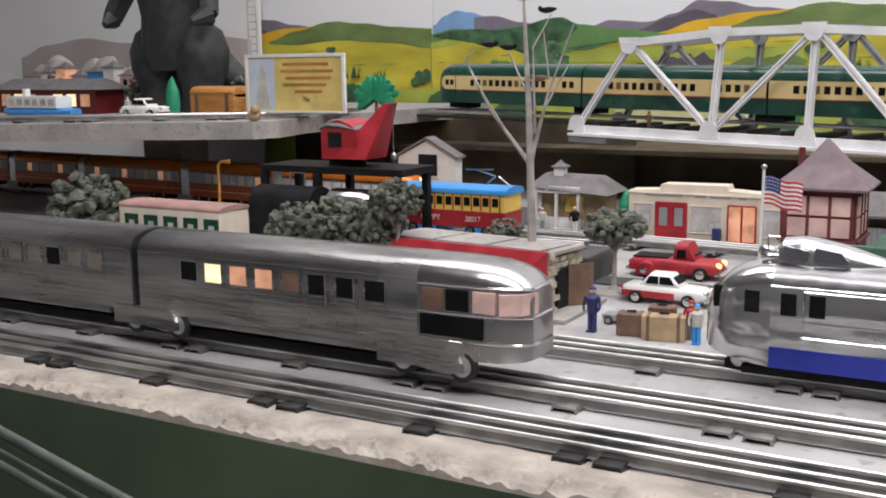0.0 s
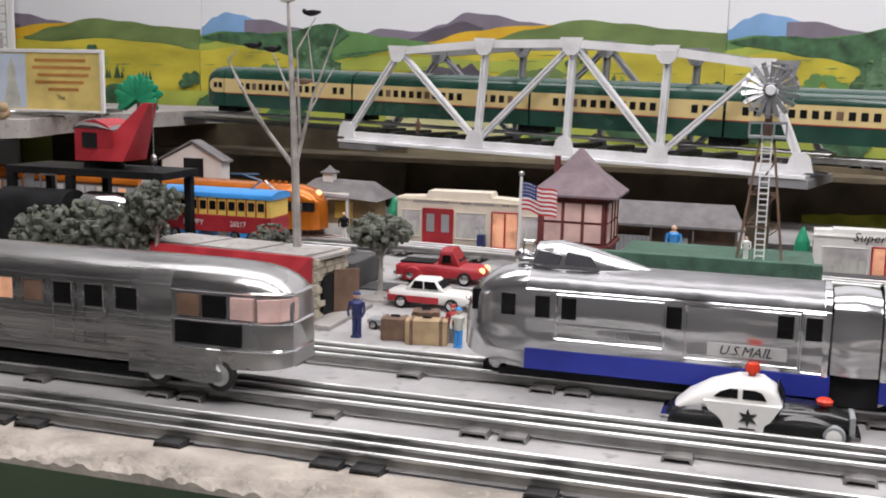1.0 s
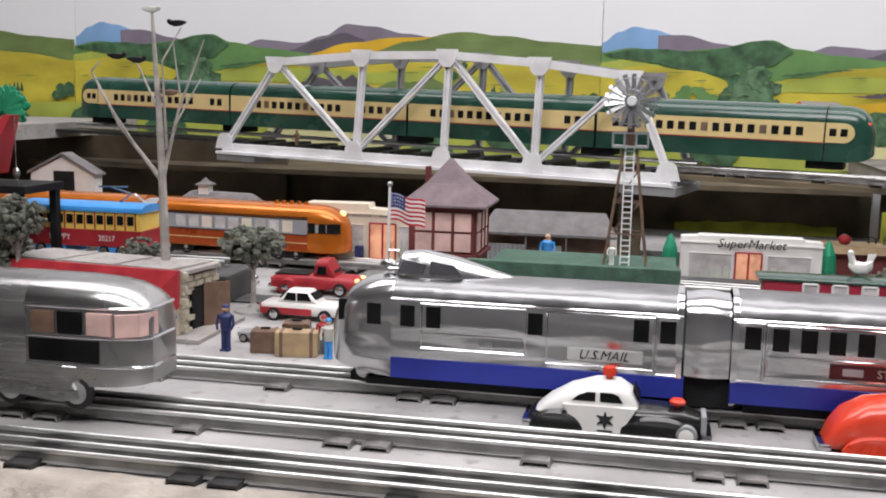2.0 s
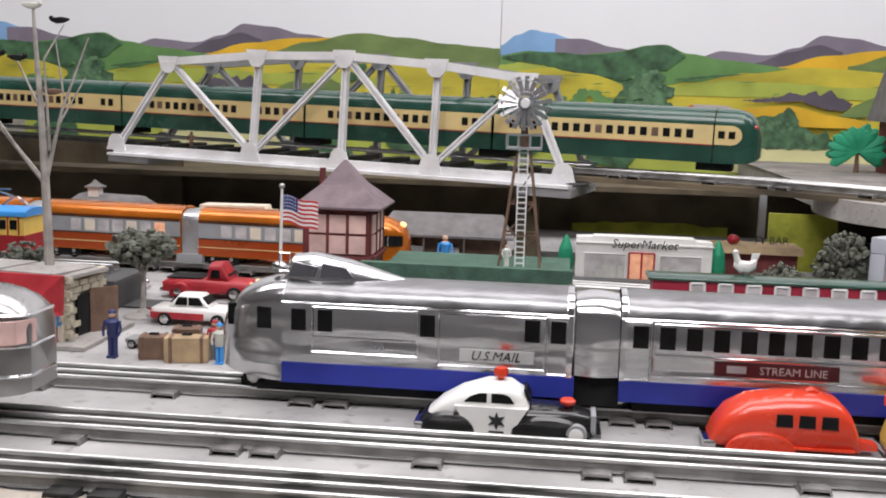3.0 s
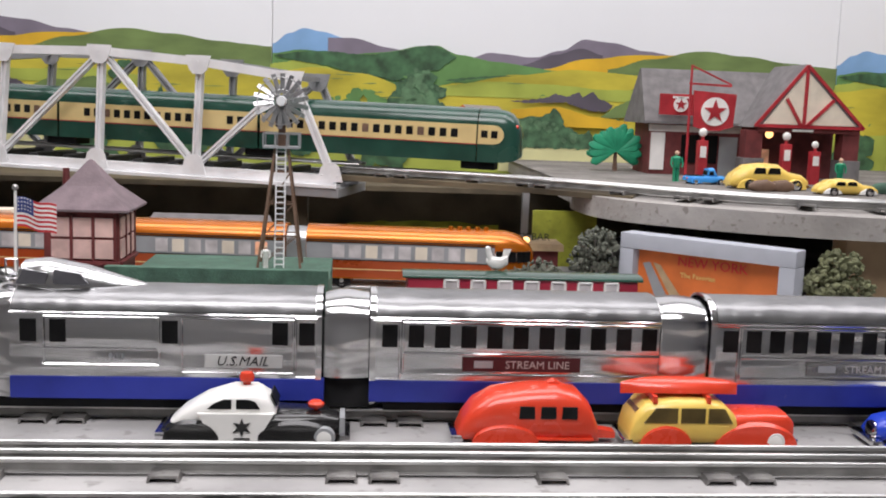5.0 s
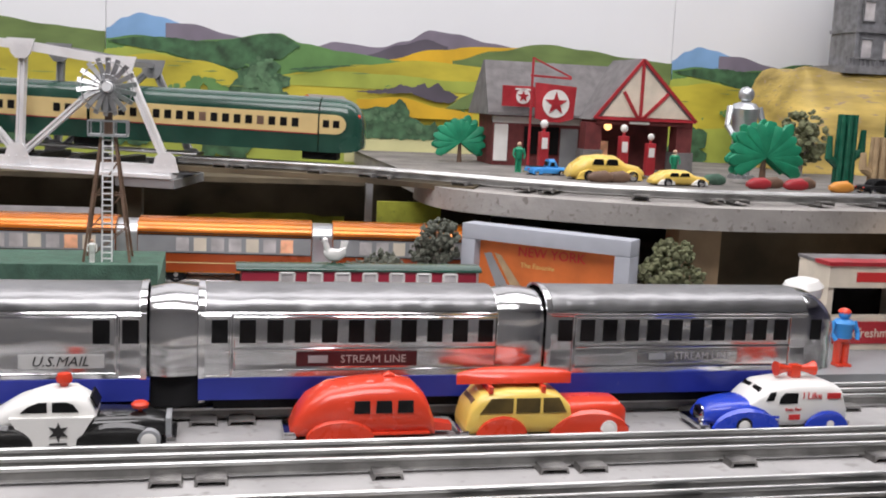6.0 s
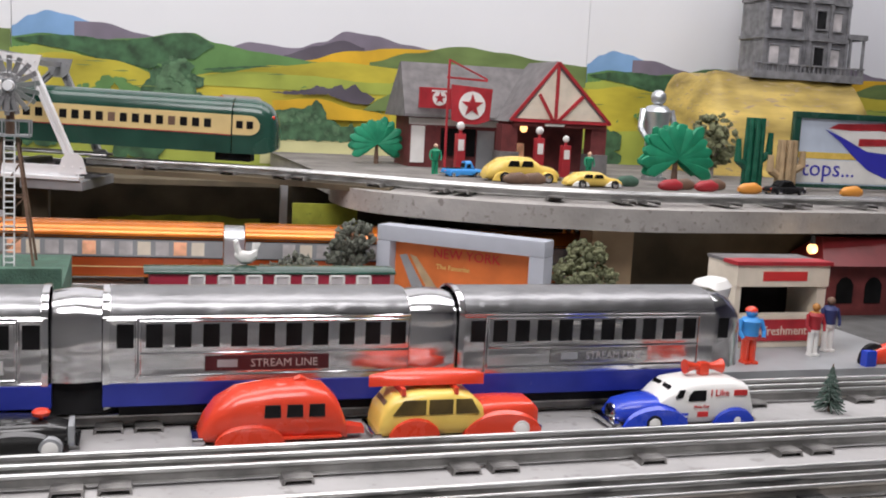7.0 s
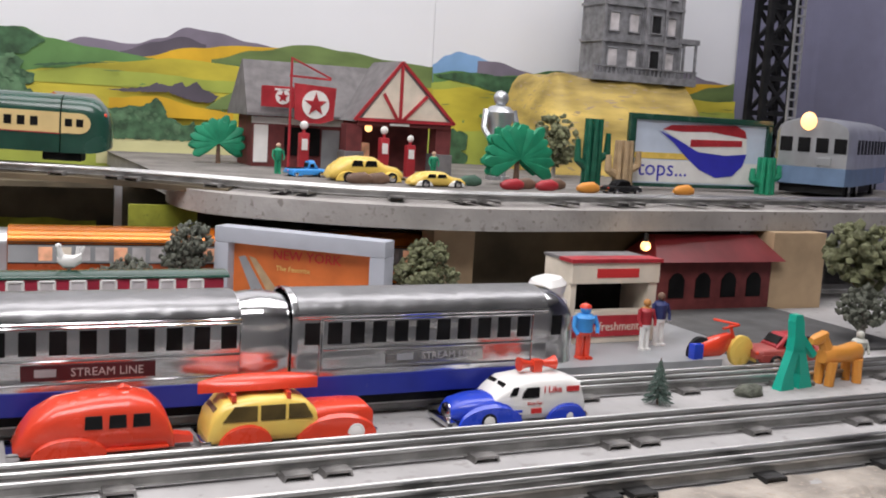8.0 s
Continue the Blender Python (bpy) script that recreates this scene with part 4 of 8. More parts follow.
def nickel_car(a, b, tail, lit):
    t = thing("nickel_coach", pose(0, NY, 0), "brushed nickel streamlined observation coach with lit windows" if tail else "brushed nickel streamlined coach with dark windows", "toy train", "nickel streamliner train")
    main_b = b - 0.085 if tail else b
    body = part("body", loft(B(), [nickel_ring(x) for x in (a, main_b)]), STEEL, t, smooth=True)
    part("skirt", box(B(), a + 0.03, -NW * 0.93, 0.0238, main_b - 0.03, NW * 0.93, 0.0292, 0.001), STEEL, t)
    part("underframe", box(B(), a + 0.02, -NW * 0.7, 0.012, main_b - 0.02, NW * 0.7, 0.019), DARK, t)
    n = int((main_b - a - 0.055) / 0.0255)
    for i in range(n):
        x = a + 0.056 + i * 0.0255
        if i in (5, 6) and tail:
            part("door", panel_frame(B(), x - 0.009, x + 0.007, 0.036, 0.0785, -NW - 0.0003, 0.0006), STEEL, body, smooth=True)
            part("grab_bar", rod(B(), (x + 0.0085, -NW - 0.0022, 0.055), (x + 0.0085, -NW - 0.0022, 0.077), 0.0008, seg=6), STEEL, body, smooth=True)
        mm = (LIT if i == lit else LIT_SOFT if i in (lit + 1, lit + 2) else BROWN if i == lit + 3 else GLASS_DARK) if tail else (DIM_PANE if i % 4 else GLASS_DARK)
        w = part("window", box(B(), x - 0.0082, -NW - 0.0004, 0.0615, x + 0.0082, -NW + 0.002, 0.0765, 0.0006), mm, body)
        part("window_frame", panel_frame(B(), x - 0.0092, x + 0.0092, 0.0605, 0.0775, -NW - 0.0004, 0.0007), STEEL, w, smooth=True)
    for z in (0.0345, 0.039, 0.0435, 0.048, 0.0525, 0.0570, 0.0815):
        part("rib", rod(B(), (a, -NW - 0.0001, z), (main_b, -NW - 0.0001, z), 0.0008, seg=6), STEEL, body, smooth=True)
    if tail:
        rings = []
        for f in (0, 0.35, 0.6, 0.75, 0.86, 0.94, 0.99):
            q = (1 - f ** 4.0) ** 0.5
            rings.append(nickel_ring(main_b + 0.085 * f, 0.45 + 0.55 * q, 0.0265 + 0.004 * (1 - q), 0.066 + 0.014 * q, 0.074 + 0.0225 * q))
        cap = part("round_end", loft(B(), rings), NICKEL_CAP, t, "smooth polished rounded end", smooth=True)
        part("dark_band", box(B(), main_b + 0.002, -NW - 0.0005, 0.0425, main_b + 0.052, -NW + 0.001, 0.0575, 0.0004), GLASS_DARK, cap)
        for x, mm in ((main_b + 0.013, BROWN), (main_b + 0.032, GLASS_DARK), (main_b + 0.053, PINK_PANE)):
            part("window", box(B(), x - 0.0085, -NW - 0.0012, 0.0615, x + 0.0085, -NW + 0.006, 0.0765, 0.0006), mm, cap)
        for ang, mm in ((32, PINK_PANE), (66, PINK_PANE)):
            w = part("window", box(B(), -0.008, -0.001, -0.0075, 0.008, 0.002, 0.0075, 0.0005), mm, cap, m=pose(main_b + 0.060 + 0.0235 * math.sin(radians(ang)), -0.0015 - NW * math.cos(radians(ang)) ** 0.65, 0.069, 0, 0, ang))
        for z, r in ((0.0595, 0.0011), (0.0405, 0.0013), (0.0795, 0.0011)):
            trim = B()
            prev = None
            for k in range(15):
                f = k / 14 * 0.99
                q = 0.45 + 0.55 * (1 - f ** 4.0) ** 0.5
                p = (main_b + 0.085 * f, -NW * q - 0.0004, z)
                if prev:
                    rod(trim, prev, p, r, seg=6)
                prev = p
            rod(trim, prev, (prev[0], NW * 0.45, z), r, seg=6)
            part("trim_line", trim, CHROME, cap, smooth=True)
    xs = (b - 0.080,) if tail else ()
    for x in list(xs) + [a + 0.01]:
        tr = part("truck_cover", prism(B(), [(x - 0.037, 0.0195), (x - 0.037, 0.034), (x + 0.018, 0.034), (x + 0.027, 0.031), (x + 0.032, 0.025), (x + 0.033, 0.0185), (x + 0.020, 0.0165), (x - 0.004, 0.0195)], -NW - 0.0042, -NW + 0.002), STEEL, t, "nickel wheel cover")
        for dx in (-0.024, 0.024):
            wheel(tr, x + dx + 0.006, -0.0295, 0.0218, 0.0115, 0.005, RAIL, TIE_BLACK)
    return t


nickel_car(-0.523, -0.168, True, 1)
nickel_car(-0.885, -0.531, False, 0)
nickel_car(-1.245, -0.893, False, 0)
tagged(part("vestibule", loft(B(), [nickel_ring(x, 0.93, 0.03, 0.077, 0.0925) for x in (-0.5305, -0.5235)]), DARK, m=pose(0, NY, 0)), "black flexible coupling between nickel coaches", "coupling")

# ---- toy cars between the tracks ----
CAR_Y = 0.814


def arch(bm, xc, r, w, zc=0.006, n=12, thick=0.006):
    """A wheel-arch fender: a half-round bulge along the side of a car at y = -w."""
    rings = []
    for i in range(n + 1):
        a = math.pi * i / n
        x, z = xc - r[0] * math.cos(a), zc + r[1] * math.sin(a)
        rings.append([(x, -w, z), (x, -w - thick * 0.5 * math.sin(a) - 0.001, z * 0.9), (x, -w - thick * math.sin(a) * 0.6 - 0.001, 0.003), (x, -w + 0.002, 0.003)])
    return loft(bm, rings)


def pair(name, fn, material, parent):
    part(name, fn(B()), material, parent, smooth=True)
    ob = part(name, fn(B()), material, parent, smooth=True)
    for v in ob.data.vertices:
        v.co.y = -v.co.y
    ob.data.flip_normals()


def panes(parent, outline, w, material=GLASS_DARK, name="side_window"):
    for s in (-1, 1):
        y = s * w
        part(name, prism(B(), outline, y - 0.0006, y + 0.0006), material, parent)


def police_car():
    t = thing("toy_police_car", pose(0.072, CAR_Y, 0), "black and white plastic police car with a red roof beacon", "toy car")
    body = part("lower_body", hull(B(), [(0.000, 0.005, 0.010, 0.012), (0.004, 0.004, 0.014, 0.017), (0.03, 0.003, 0.020, 0.019), (0.07, 0.003, 0.0215, 0.019), (0.10, 0.004, 0.021, 0.016), (0.114, 0.005, 0.017, 0.010)], power=3.4), BLACK_PLASTIC, t, "gloss black hood and lower body", smooth=True)
    cab = part("cabin", hull(B(), [(0.004, 0.008, 0.013, 0.012), (0.014, 0.008, 0.0225, 0.0155), (0.028, 0.008, 0.031, 0.0165), (0.045, 0.008, 0.0365, 0.0165), (0.060, 0.008, 0.0365, 0.016), (0.069, 0.008, 0.031, 0.015), (0.073, 0.008, 0.024, 0.014)], power=3.0), WHITE_PLASTIC, t, "white cabin", smooth=True)
    part("door_panel", prism(B(), [(0.034, 0.004), (0.062, 0.004), (0.066, 0.012), (0.072, 0.022), (0.024, 0.022), (0.030, 0.012)], -0.0197, 0.0197), WHITE_PLASTIC, cab, "white door panel")
    panes(cab, [(0.030, 0.0245), (0.045, 0.0245), (0.045, 0.0305), (0.040, 0.0305), (0.034, 0.028)], 0.0162)
    panes(cab, [(0.048, 0.0245), (0.063, 0.0245), (0.060, 0.029), (0.056, 0.0305), (0.048, 0.0305)], 0.0160)
    part("windscreen", box(B(), -0.0006, -0.011, -0.004, 0.0006, 0.011, 0.004), GLASS_DARK, cab, m=pose(0.0715, 0, 0.029, 0, -28, 0))
    pair("rear_fender", lambda b: arch(b, 0.020, (0.018, 0.014), 0.018, 0.004), BLACK_PLASTIC, t)
    pair("front_fender", lambda b: arch(b, 0.086, (0.026, 0.014), 0.0175, 0.004), BLACK_PLASTIC, t)
    star = B()
    pts = [((0.0062 if i % 2 == 0 else 0.0027) * math.sin(math.pi * i / 6) + 0.052, (0.0062 if i % 2 == 0 else 0.0027) * math.cos(math.pi * i / 6) + 0.0135) for i in range(12)]
    part("star_badge", prism(star, pts, -0.0204, -0.0198), TEXT_BLACK, cab, "black star badge")
    part("lettering_bar", box(B(), 0.047, -0.0203, 0.0055, 0.057, -0.0199, 0.0066), TEXT_BLACK, cab)
    be = part("beacon", lathe(B(), ((0.0022, 0), (0.0026, 0.002), (0.0045, 0.003), (0.005, 0.006), (0.0038, 0.0085), (0.001, 0.009)), (0.053, 0, 0.036), 14), RED_PLASTIC, t, "red roof beacon", smooth=True)
    part("siren", lathe(B(), ((0.0012, 0), (0.0014, 0.002), (0.005, 0.0025), (0.0055, 0.0045), (0.004, 0.006)), (0.098, -0.004, 0.021), 14), RED_PLASTIC, t, "red hood siren", smooth=True)
    part("grille", box(B(), 0.1135, -0.011, 0.006, 0.117, 0.011, 0.018, 0.001), GREY_PLASTIC, t, smooth=True)
    part("front_bumper", box(B(), 0.114, -0.0165, 0.0035, 0.1205, 0.0165, 0.0075, 0.0012), CHROME, t, smooth=True)
    part("rear_bumper", box(B(), -0.003, -0.0165, 0.004, 0.003, 0.0165, 0.009, 0.0012), CHROME, t, smooth=True)
    for x in (0.018, 0.104):
        wheel(t, x, -0.0215 if x > 0.05 else -0.0150, 0.0072, 0.0072, 0.005, WHITE_PLASTIC, GREY_PLASTIC)
        wheel(t, x, 0.0165, 0.0072, 0.0072, 0.005, WHITE_PLASTIC, GREY_PLASTIC)


def caravan():
    t = thing("toy_caravan", pose(0.262, CAR_Y, 0), "glossy red plastic teardrop caravan trailer", "toy car")
    body = part("shell", hull(B(), [(0.000, 0.004, 0.010, 0.011), (0.004, 0.003, 0.019, 0.0155), (0.011, 0.003, 0.0285, 0.0188), (0.024, 0.003, 0.0362, 0.0197), (0.045, 0.003, 0.0395, 0.020), (0.065, 0.003, 0.0405, 0.020), (0.079, 0.003, 0.0375, 0.0197), (0.087, 0.003, 0.030, 0.0188), (0.092, 0.003, 0.019, 0.0165), (0.0935, 0.003, 0.010, 0.0150)], power=3.0, n=24), RED_PLASTIC, t, smooth=True)
    for x in (0.0445, 0.0585, 0.0725):
        panes(body, [(x - 0.0052, 0.0212), (x + 0.0052, 0.0212), (x + 0.0048, 0.0292), (x - 0.0048, 0.0292)], 0.0199, DARK)
    pair("fender", lambda b: arch(b, 0.031, (0.022, 0.0135), 0.0190, 0.004, thick=0.0035), RED_PLASTIC, t)
    part("skirt_line", box(B(), 0.05, -0.0205, 0.0065, 0.089, 0.0205, 0.008, 0.0006), RED_PLASTIC, t, smooth=True)
    part("drawbar", prism(B(), [(0.086, 0.004), (0.086, 0.013), (0.094, 0.010), (0.107, 0.008), (0.107, 0.004)], -0.005, 0.005), RED_PLASTIC, t)
    part("roof_vent", hull(B(), [(0.060, 0.038, 0.0415, 0.003), (0.064, 0.038, 0.0435, 0.004), (0.068, 0.038, 0.0415, 0.003)], n=12), RED_PLASTIC, t, smooth=True)
    part("rear_bumper", box(B(), -0.004, -0.014, 0.003, 0.004, 0.014, 0.008, 0.0015), CHROME, t, smooth=True)
    for y in (-0.0175, 0.0125):
        wheel(t, 0.030, y, 0.006, 0.006, 0.005)


def woody():
    t = thing("toy_station_wagon", pose(0.376, CAR_Y, 0), "yellow and red plastic station wagon carrying a red canoe", "toy car")
    low = part("hood_body", hull(B(), [(0.058, 0.003, 0.020, 0.0175), (0.072, 0.003, 0.0238, 0.0170), (0.095, 0.003, 0.0242, 0.0155), (0.108, 0.004, 0.0236, 0.0150), (0.1125, 0.004, 0.0195, 0.0125)], power=4.4), RED_PLASTIC, t, "red hood", smooth=True)
    cab = part("cabin", hull(B(), [(0.000, 0.004, 0.013, 0.0160), (0.003, 0.003, 0.0225, 0.0182), (0.010, 0.003, 0.0310, 0.0187), (0.028, 0.003, 0.0343, 0.0188), (0.050, 0.003, 0.0340, 0.0188), (0.064, 0.003, 0.0305, 0.0183), (0.071, 0.003, 0.0240, 0.0176), (0.0735, 0.003, 0.012, 0.0165)], power=4.4), YELLOW_PLASTIC, t, "yellow wood-panelled cabin", smooth=True)
    for a, b, c, d in ((0.0090, 0.0300, 0.0165, 0.0300), (0.0335, 0.0485, 0.0335, 0.0485), (0.0520, 0.0675, 0.0520, 0.0615)):
        panes(cab, [(a - 0.0006, 0.0190), (b + 0.0006, 0.0190), (d + 0.0006, 0.0288), (c - 0.0006, 0.0288)], 0.0187, BROWN_GLASS)
    for z in (0.0165,):
        part("wood_rib", box(B(), 0.008, -0.0187, z, 0.066, 0.0187, z + 0.0005), YELLOW_PLASTIC, cab)
    part("rear_window", box(B(), -0.0006, -0.011, -0.004, 0.0006, 0.011, 0.004), BROWN, cab, m=pose(0.0045, 0, 0.023, 0, 22, 0))
    pair("rear_fender", lambda b: arch(b, 0.024, (0.0175, 0.0145), 0.0178, 0.003, thick=0.0045), RED_PLASTIC, t)
    pair("front_fender", lambda b: arch(b, 0.086, (0.028, 0.0165), 0.0162, 0.003, thick=0.005), RED_PLASTIC, t)
    part("front_bumper", box(B(), 0.109, -0.016, 0.003, 0.115, 0.016, 0.007, 0.001), CHROME, t, smooth=True)
    part("rear_bumper", box(B(), -0.004, -0.0175, 0.003, 0.002, 0.0175, 0.007, 0.001), CHROME, t, smooth=True)
    for x in (0.016, 0.052):
        part("roof_rack", box(B(), x - 0.0015, -0.016, 0.031, x + 0.0015, 0.016, 0.036, 0.0005), RED_PLASTIC, t)
    rings = []
    for i in range(15):
        f = i / 14
        w = 0.0105 * (1 - abs(2 * f - 1) ** 3.0) + 0.0008
        up = 0.0028 * abs(2 * f - 1) ** 3
        x = -0.004 + 0.080 * f
        rings.append([(x, w * math.cos(math.pi * k / 8), 0.0368 - up * 1.1 + (0.0088 - up * 0.4) * math.sin(math.pi * k / 8)) for k in range(9)] + [(x, -w * 0.5, 0.0378 - up * 1.1), (x, w * 0.5, 0.0378 - up * 1.1)])
    part("canoe", loft(B(), rings), RED_PLASTIC, t, "red plastic canoe", smooth=True)
    for x in (0.024, 0.098):
        for y in (-0.0200, 0.0155):
            wheel(t, x, y, 0.0065, 0.0065, 0.005, WHITE_PLASTIC, WHITE_PLASTIC)


def campaign_van():
    t = thing("toy_panel_van", pose(0.548, CAR_Y, 0) @ Matrix.Scale(1.06, 4), "blue and white plastic panel van with red roof loudspeakers", "toy car")
    hood = part("hood", hull(B(), [(0.001, 0.006, 0.014, 0.009), (0.005, 0.004, 0.018, 0.0125), (0.018, 0.003, 0.0205, 0.0155), (0.034, 0.003, 0.0215, 0.0175), (0.050, 0.003, 0.020, 0.018)], power=3.0), BLUE_PLASTIC, t, "blue hood", smooth=True)
    cab = part("cargo_body", hull(B(), [(0.030, 0.012, 0.020, 0.015), (0.036, 0.005, 0.0265, 0.0165), (0.044, 0.003, 0.0315, 0.018), (0.060, 0.003, 0.0335, 0.0185), (0.085, 0.003, 0.0335, 0.0185), (0.096, 0.003, 0.030, 0.0180), (0.100, 0.003, 0.018, 0.0170)], power=4.2), WHITE_PLASTIC, t, "white cargo body", smooth=True)
    panes(cab, [(0.049, 0.0205), (0.062, 0.0205), (0.062, 0.0275), (0.053, 0.0275), (0.050, 0.0245)], 0.0183)
    for y in (-0.0065, 0.0065):
        part("windscreen", box(B(), -0.0005, -0.0045, -0.0035, 0.0005, 0.0045, 0.0035), GLASS_DARK, cab, m=pose(0.0375, y, 0.0265, 0, 32, 0))
    part("quarter_window", prism(B(), [(0.040, 0.0225), (0.045, 0.0225), (0.0465, 0.028), (0.043, 0.0275)], -0.0181, 0.0181), GLASS_DARK, cab)
    pair("rear_fender", lambda b: arch(b, 0.085, (0.0160, 0.0125), 0.0178, 0.003, thick=0.0045), BLUE_PLASTIC, t)
    pair("front_fender", lambda b: arch(b, 0.027, (0.024, 0.0145), 0.0166, 0.003, thick=0.005), BLUE_PLASTIC, t)
    part("grille", hull(B(), [(-0.001, 0.005, 0.010, 0.004), (0.001, 0.004, 0.015, 0.0075), (0.004, 0.004, 0.016, 0.009)], n=14), CHROME, t, smooth=True)
    part("front_bumper", box(B(), -0.005, -0.016, 0.003, 0.002, 0.016, 0.0065, 0.001), CHROME, t, smooth=True)
    part("rear_bumper", box(B(), 0.099, -0.016, 0.003, 0.104, 0.016, 0.0065, 0.001), CHROME, t, smooth=True)
    words("I Like", 0.0066, TEXT_RED, cab, facing(0.0725, -0.0189, 0.0255))
    part("lettering_bar", box(B(), 0.0835, -0.0190, 0.0235, 0.0935, -0.0184, 0.0272), TEXT_RED, cab)
    words("Vote For", 0.0033, TEXT_RED, cab, facing(0.059, -0.0189, 0.0165))
    part("lettering_bar", box(B(), 0.0565, -0.0190, 0.0095, 0.0645, -0.0184, 0.0130), TEXT_RED, cab)
    hn = B()
    for s in (-1, 1):
        lathe_pts = ((0.0015, 0.0), (0.002, 0.004), (0.003, 0.009), (0.0048, 0.0135), (0.0052, 0.0142), (0.003, 0.0145))
        tt = lathe(B(), lathe_pts, seg=14)
        add(hn, tt, pose(0.069, 0, 0.0395, 0, 90 * s, 0))
    box(hn, 0.0655, -0.003, 0.0335, 0.0725, 0.003, 0.0425, 0.001)
    part("loudspeaker", hn, RED_PLASTIC, t, "red twin loudspeaker horns", smooth=True)
    for x in (0.024, 0.086):
        for y in (-0.0205, 0.0155):
            wheel(t, x, y, 0.0062, 0.0062, 0.005, WHITE_PLASTIC, DARK)


police_car()
caravan()
woody()
campaign_van()


def small_car(name, x, y, turn, L, colour, roof, label, pickup=False, lit=False):
    t = thing(name, pose(x, y, 0, 0, 0, turn), label, "toy car")
    h = L * 0.22
    body = part("body", hull(B(), [(-L / 2, h * 0.35, h * 0.8, L * 0.13), (-L * 0.44, h * 0.25, h * 0.95, L * 0.18), (0, h * 0.25, h * 1.0, L * 0.19), (L * 0.42, h * 0.25, h * 0.95, L * 0.18), (L / 2, h * 0.35, h * 0.75, L * 0.14)], power=4.0), colour, t, smooth=True)
    if pickup:
        st = [(0.0, h * 0.8, h * 1.2, L * 0.15), (0.02 * L, h * 0.8, h * 1.75, L * 0.15), (0.16 * L, h * 0.8, h * 1.8, L * 0.15), (0.24 * L, h * 0.8, h * 1.1, L * 0.16)]
        part("bed", box(B(), -L * 0.45, -L * 0.14, h * 0.96, -L * 0.06, L * 0.14, h * 1.02), DARK, t)
        pair("rear_fender", lambda b: arch(b, -L * 0.28, (L * 0.13, h * 0.75), L * 0.175, 0.002), colour, t)
    else:
        st = [(-0.27 * L, h * 0.8, h * 1.05, L * 0.15), (-0.16 * L, h * 0.8, h * 1.6, L * 0.145), (0.08 * L, h * 0.8, h * 1.62, L * 0.145), (0.2 * L, h * 0.8, h * 1.02, L * 0.15)]
    cab = part("cabin", hull(B(), st, power=3.4), roof, t, "painted cabin", smooth=True)
    for a, b, c, d in (((0.035, 0.145, 0.14, 0.05),) if pickup else ((-0.20, -0.055, -0.055, -0.155), (-0.035, 0.135, 0.085, -0.035))):
        panes(cab, [(L * a, h * 1.06), (L * b, h * 1.06), (L * c, h * 1.46), (L * d, h * 1.46)], L * 0.149)
    for px, tilt in ((0.205 if pickup else 0.15, -40), (0.005 if pickup else -0.225, 12 if pickup else 40)):
        part("windscreen", box(B(), -0.0006, -L * 0.115, -h * 0.22, 0.0006, L * 0.115, h * 0.22), GLASS_DARK, cab, m=pose(L * px, 0, h * 1.30, 0, tilt, 0))
    for s in (-1, 1):
        part("side_flash", box(B(), -L * 0.47, s * L * 0.192 - 0.0006, h * 0.35, L * 0.15, s * L * 0.192 + 0.0006, h * 0.68), RED_PAINT if colour == WHITE_PLASTIC else colour, t)
        part("headlamp", ball(B(), (L * 0.485, s * L * 0.11, h * 0.75), L * 0.035, 2), BULB if lit else CHROME, t, smooth=True)
        part("tail_lamp", ball(B(), (-L * 0.485, s * L * 0.13, h * 0.72), L * 0.022, 1), RED_PLASTIC, t, smooth=True)
        for dx in (-0.3, 0.31):
            wheel(t, L * dx, s * L * 0.17 - (0.004 if s < 0 else 0.0), L * 0.075, L * 0.075, 0.004, CHROME)
    part("rear_bumper", box(B(), -L * 0.52, -L * 0.17, h * 0.3, -L * 0.485, L * 0.17, h * 0.48, 0.0006), CHROME, t, smooth=True)
    part("front_bumper", box(B(), L * 0.485, -L * 0.17, h * 0.3, L * 0.52, L * 0.17, h * 0.48, 0.0006), CHROME, t, smooth=True)
    return t


small_car("toy_sedan", -0.183, 1.085, -2, 0.085, WHITE_PLASTIC, WHITE_PLASTIC, "white and red toy sedan parked by the tracks")
small_car("toy_pickup", -0.213, 1.215, 0, 0.100, RED_PAINT, RED_PAINT, "red toy pickup truck with its headlamps lit", True, True)
small_car("toy_sedan", -0.325, 1.20, 0, 0.085, WHITE_PLASTIC, WHITE_PLASTIC, "white toy sedan parked behind the brick building")
structure("road", box(B(), -1.1, 1.135, 0.0005, 0.0, 1.175, 0.002), ROAD_AND_SHADE, "dark asphalt strip painted on the table", "road")
structure("pavement", box(B(), -0.55, 0.955, 0.0005, -0.235, 1.06, 0.004), CONCRETE, "grey pavement round the brick building", "pavement")
# shade towards the bridge is put into this sheet's dark colour
structure("ground_back", box(B(), -1.1, 1.375, 0.0005, 0.36, 1.60, 0.010), ROAD_AND_SHADE, "ground below the model shops darkened for shade near the bridge", "ground")

# ---- small figures, each one plain mesh ----


